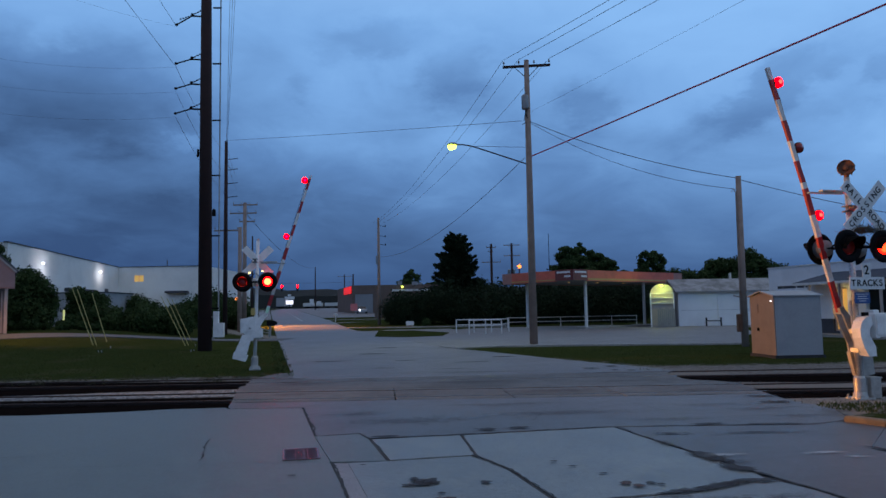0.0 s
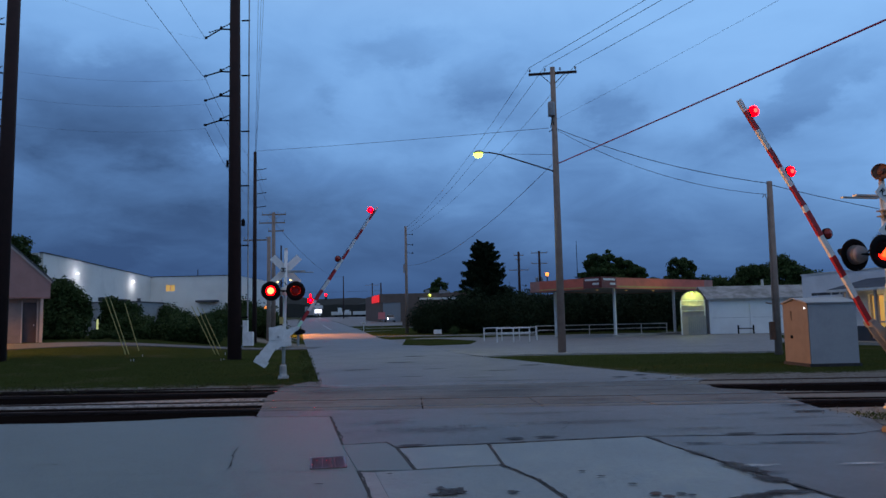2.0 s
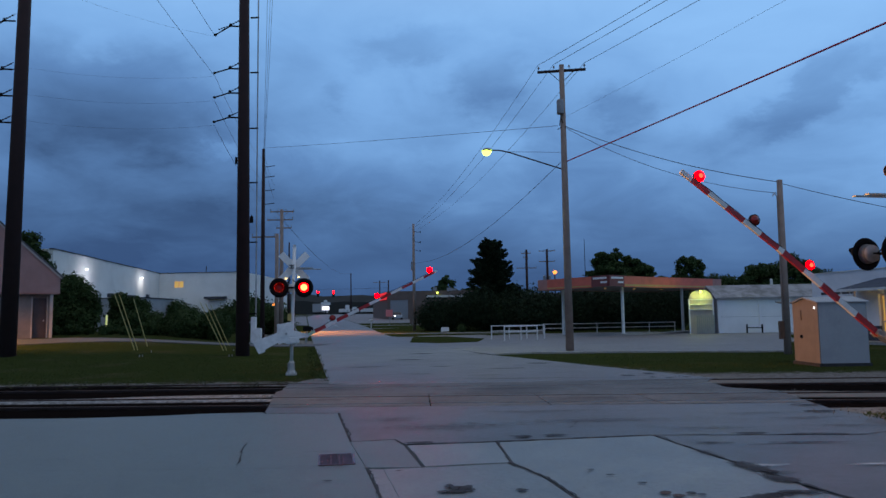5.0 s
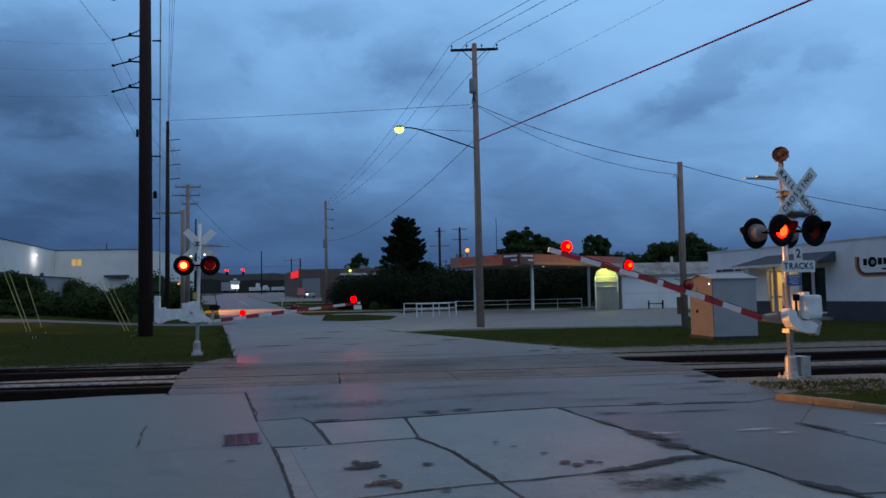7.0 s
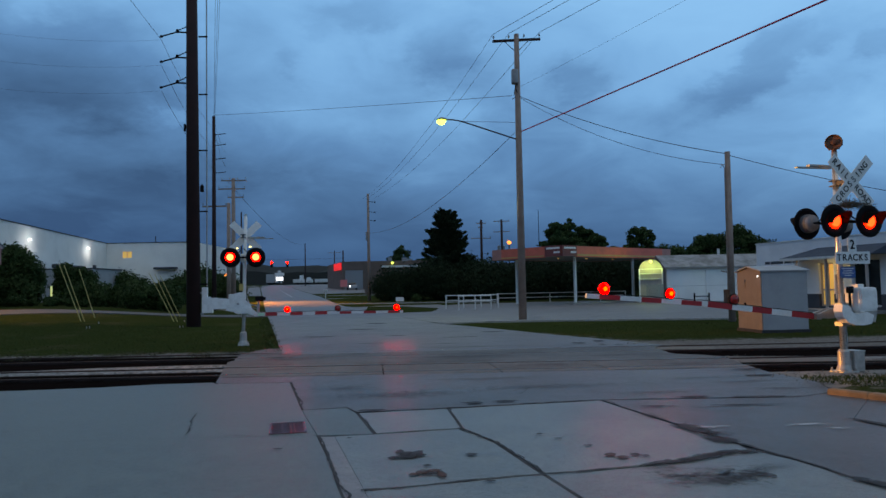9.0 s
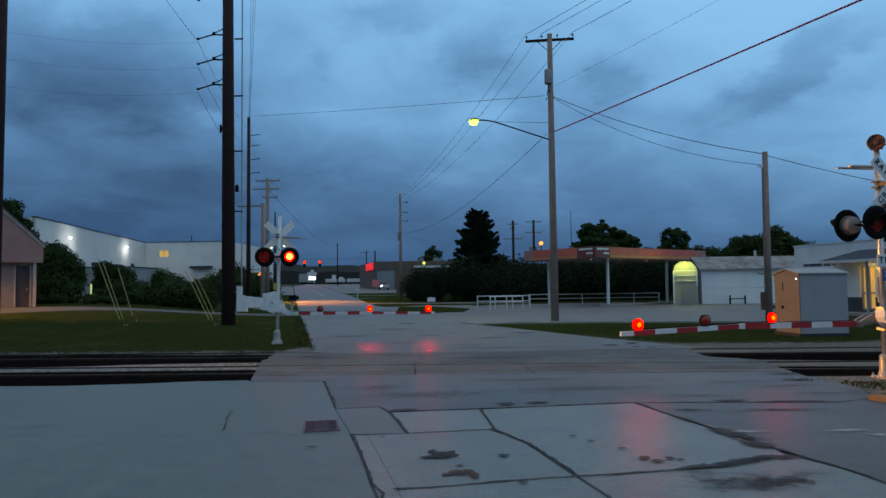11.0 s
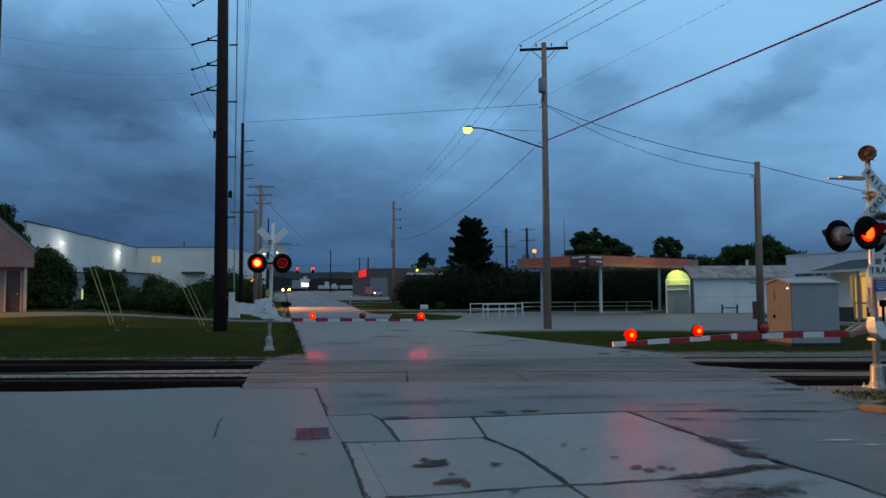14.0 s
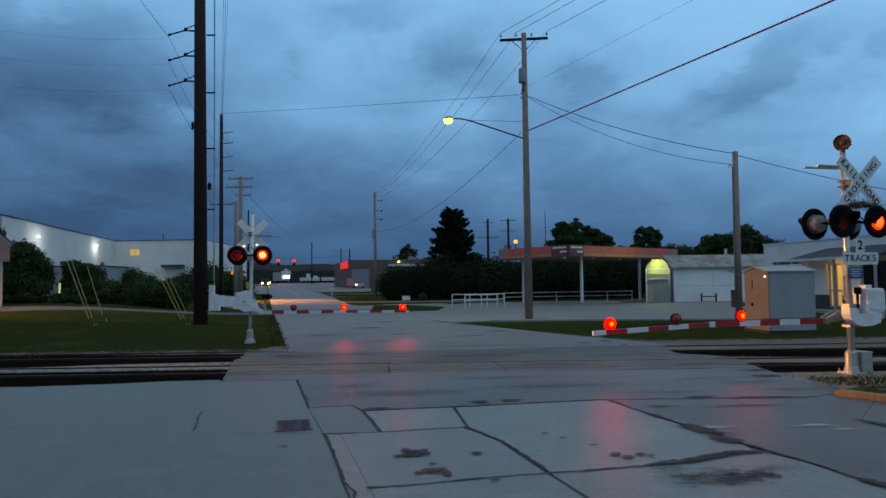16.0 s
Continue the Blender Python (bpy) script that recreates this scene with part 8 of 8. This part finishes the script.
def build_plants():
    tree(1.45, 88, 11.2, 2.75, 3, "conifer", "tall dark shaggy conifer behind the forecourt", n=15000, size=0.24)
    tree(17.9, 104, 10.4, 3.2, 11, label="dark leafy tree behind the filling station", n=5200)
    tree(22.0, 106, 9.7, 3.1, 12, label="dark leafy tree behind the filling station", n=5200)
    tree(25.2, 107, 7.4, 2.0, 15, label="dark leafy tree behind the filling station", n=3000)
    tree(28.3, 100, 10.2, 2.3, 41, "oval", label="narrow dark tree behind the filling station", n=3200, size=0.28)
    tree(34.9, 93, 8.1, 3.0, 14, "oval", label="broad dark tree behind the garage row", n=5000)
    tree(38.2, 91, 8.9, 3.9, 16, "oval", label="broad dark tree behind the garage row", n=5200)
    tree(36.5, 112, 6.4, 4.4, 17, label="low dark tree behind the garage row", n=3000)
    tree(41.5, 112, 6.4, 4.4, 18, label="low dark tree behind the garage row", n=3000)
    tree(-8.3, 172, 9.2, 3.2, 19, label="small distant tree behind the low building", n=2200, size=0.35)
    tree(-2.0, 174, 7.2, 2.8, 20, label="small distant tree behind the low building", n=1600, size=0.35)
    tree(-37.0, 57.0, 8.1, 3.1, 21, label="dark leafy tree behind the house", n=4600, size=0.26)
    tree(-40.0, 58, 8.8, 3.5, 22, label="dark leafy tree behind the house", n=4200, size=0.26)
    hedge([(-30.1, 53.0, 1.0, 6.2), (-29.9, 52.8, 0.9, 4.8), (-28.85, 53.2, 0.85, 4.2), (-28.5, 53.4, 0.5, 2.8), (-31.4, 54.0, 1.3, 5.0), (-30.7, 52.6, 1.2, 3.0), (-29.2, 52.4, 1.1, 2.4), (-32.6, 54.4, 1.3, 5.4)], "big dark bushes beside the house", 31, 9000, 0.20, "bushes")
    hedge([(-30.5 + 0.85 * k, 49.6 + 0.4 * (k % 3), 0.9, 0.40 + 0.2 * (k % 2)) for k in range(9)], "low dark shrubs along the drive", 39, 5000, 0.16, "bushes")
    hedge([(-28.3, 57.6, 0.85, 3.2), (-27.6, 57.9, 0.9, 3.3), (-27.0, 57.7, 0.6, 2.3)], "dark bushes before the warehouse", 32, 5500, 0.20, "bushes")
    hedge([(-31.3, 71.4, 1.4, 2.3), (-30.2, 71.8, 1.3, 2.6), (-28.4, 72.4, 1.5, 2.0), (-26.6, 73, 1.5, 1.9), (-25.2, 73.6, 1.4, 2.4), (-23.4, 74, 1.4, 2.5)], "dark overgrown bushes before the warehouse", 33, 9000, 0.24, "bushes")
    hedge([(-24.6, 80, 1.9, 3.2), (-22.2, 78.5, 1.6, 3.0), (-20.6, 77, 1.3, 2.4)], "dark bushes below the utility poles", 34, 5000, 0.24, "bushes")
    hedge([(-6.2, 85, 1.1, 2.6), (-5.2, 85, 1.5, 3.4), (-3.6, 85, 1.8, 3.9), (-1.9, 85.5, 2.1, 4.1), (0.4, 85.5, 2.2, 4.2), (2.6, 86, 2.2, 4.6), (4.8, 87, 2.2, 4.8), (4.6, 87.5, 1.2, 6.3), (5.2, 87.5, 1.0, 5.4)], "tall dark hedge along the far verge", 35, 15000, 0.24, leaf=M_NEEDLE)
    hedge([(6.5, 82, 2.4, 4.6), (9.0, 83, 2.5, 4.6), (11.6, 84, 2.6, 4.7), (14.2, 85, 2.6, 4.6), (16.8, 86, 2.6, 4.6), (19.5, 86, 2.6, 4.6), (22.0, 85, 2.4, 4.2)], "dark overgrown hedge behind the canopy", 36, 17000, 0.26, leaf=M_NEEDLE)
    hedge([(-26.6 + 0.85 * k, 53.4 + 0.7 * (k % 3), 0.95, 1.0 + 0.35 * (k * 7 % 4)) for k in range(10)], "dark overgrown bushes beyond the drive", 40, 9000, 0.18, "bushes")
    hedge([(-1.9, 79.3, 0.45, 0.8)], "small dark shrub on the verge", 38, 500, 0.14, "bushes")
    # grass
    def left(x, y):
        return RY * x - RX * y < 0.45 + 0.12 * noise.noise((x, y, 0)) and y > 20.6 + 1.1 * noise.noise((x * 0.5, 3, 0))

    def island(x, y):
        return (x - 5.6) * 0.9 + (y - 21.6) * 0.55 > 0.05 + 0.5 * noise.noise((x, y, 5)) and y > 21.9 + 0.9 * noise.noise((x * 0.6, 9, 0)) and y < 33.3 and x < 30
    grass("verge_grass", "mown uneven grass below the dark poles", ((-30, -4, 19.5, 36), left), 40000, 0.055, 41)
    grass("verge_grass", "mown grass on the island by the forecourt", ((0.5, 26, 21, 34), island), 34000, 0.055, 42)
    grass("verge_grass", "tall weeds on the raised verge behind the kerb", ((6.0, 14, 6, 12.3), lambda x, y: x > 6.50 + (10.9 - y) * 0.47 + 0.1 * noise.noise((x * 2, y * 2, 0)) and y > 9.0), 12000, 0.055, 43, 0.7)

    def edge(x, y):
        return 0.15 < RY * x - RX * y < 0.66 + 0.14 * noise.noise((x * 0.8, y * 0.8, 2)) and y > 20.3
    grass("verge_grass", "ragged grass hanging over the road edge", ((-12, -3, 20, 44), edge), 6000, 0.10, 45, 0.7)

    def foot(x, y):
        return (y > 10.9 + (x - 6.0) * 0.12 and noise.noise((x * 1.1, y * 1.6, 4)) > 0.02) or (y > 16.3 and noise.noise((x * 0.8, y * 1.3, 6)) > 0.25)
    grass("verge_grass", "sparse low weeds in the gravel at the signal foot", ((6.3, 12, 10.8, 13.5), foot), 1800, 0.05, 46, 0.8, M_WEED)

    def rim(x, y):
        return x < -5.2 and 19.4 < y < 21.6 and noise.noise((x * 0.9, y * 1.5, 7)) > -0.05
    grass("verge_grass", "rough dry weeds along the far rail", ((-30, -5, 19.3, 21.6), rim), 5000, 0.065, 44, 0.9, M_DRY)


build_hut()
build_poles()
build_wires()
build_bowling()
build_station()
build_left_buildings()
build_far_road()
build_parked_car()
TRUCK = [build_truck()]
build_plants()

# ---- what moves ----
GATE_RIGHT = ((0, 75.3), (0.5, 71.4), (1, 67.5), (1.5, 63.7), (2, 59.9), (2.5, 56.2), (3, 52.6), (4, 45.4), (5, 38.2), (5.5, 34.3), (6, 28.3), (6.5, 22.6), (7, 17.3), (7.5, 12.4), (8, 9.9), (8.5, 8.4), (9, 7.0), (10, 3.1), (10.7, 0.8), (11.3, 0.1), (12, 0), (16, 0))
GATE_LEFT = ((0, 72.7), (0.5, 68.6), (1, 64.6), (1.5, 60.5), (2, 56.6), (2.5, 52.4), (3, 48.2), (4, 37.4), (5, 26.0), (5.5, 20.1), (6, 13.4), (6.5, 7.7), (7, 5.9), (7.5, 4.1), (8, 2.6), (8.5, 1.1), (9, -0.2), (9.5, -0.6), (16, -0.6))


def flash_rows(rest, turn, first_lit, first, on, off):
    """Turns a lens between its lit and its dead side every 0.6 s; on, off: how far that comes before or after."""
    angle, lit = 0 if first_lit else turn, first_lit
    rows = [(0.0, rest @ pose(0, 0, 0, 0, 0, angle))]
    for k in range(1, 27):
        t = 0.6 * k + first + (off if lit else on)
        if t > 15.95:
            break
        for j, dt in enumerate((-0.045, -0.015, 0.015, 0.045)):
            rows.append((t + dt, rest @ pose(0, 0, 0, 0, 0, angle + turn * j / 3)))
        angle, lit = angle + turn, not lit
    rows.append((16.0, rest @ pose(0, 0, 0, 0, 0, angle)))
    return rows


def motions():
    for gate, px, py, pz, table in ((gate_right, -0.131, GATE_SHIFT, 1.123, GATE_RIGHT), (gate_left, -0.153, 0.0, 1.274, GATE_LEFT)):
        walk(gate, [(t, pose(px, py, pz, 0, -a, 0)) for t, a in table])
    for lens, rest, phase, on_arm in LENSES:
        walk(lens, flash_rows(rest, 180, phase == 0, -0.05 if on_arm else 0.05, 0.0 if on_arm else -0.10, 0.0 if on_arm else 0.11))
    if TRUCK:
        walk(TRUCK[0], [(t, pose(x, y, terrain(x, y), 0, 0, yaw)) for t, x, y, yaw in TRUCK_ROWS])


motions()
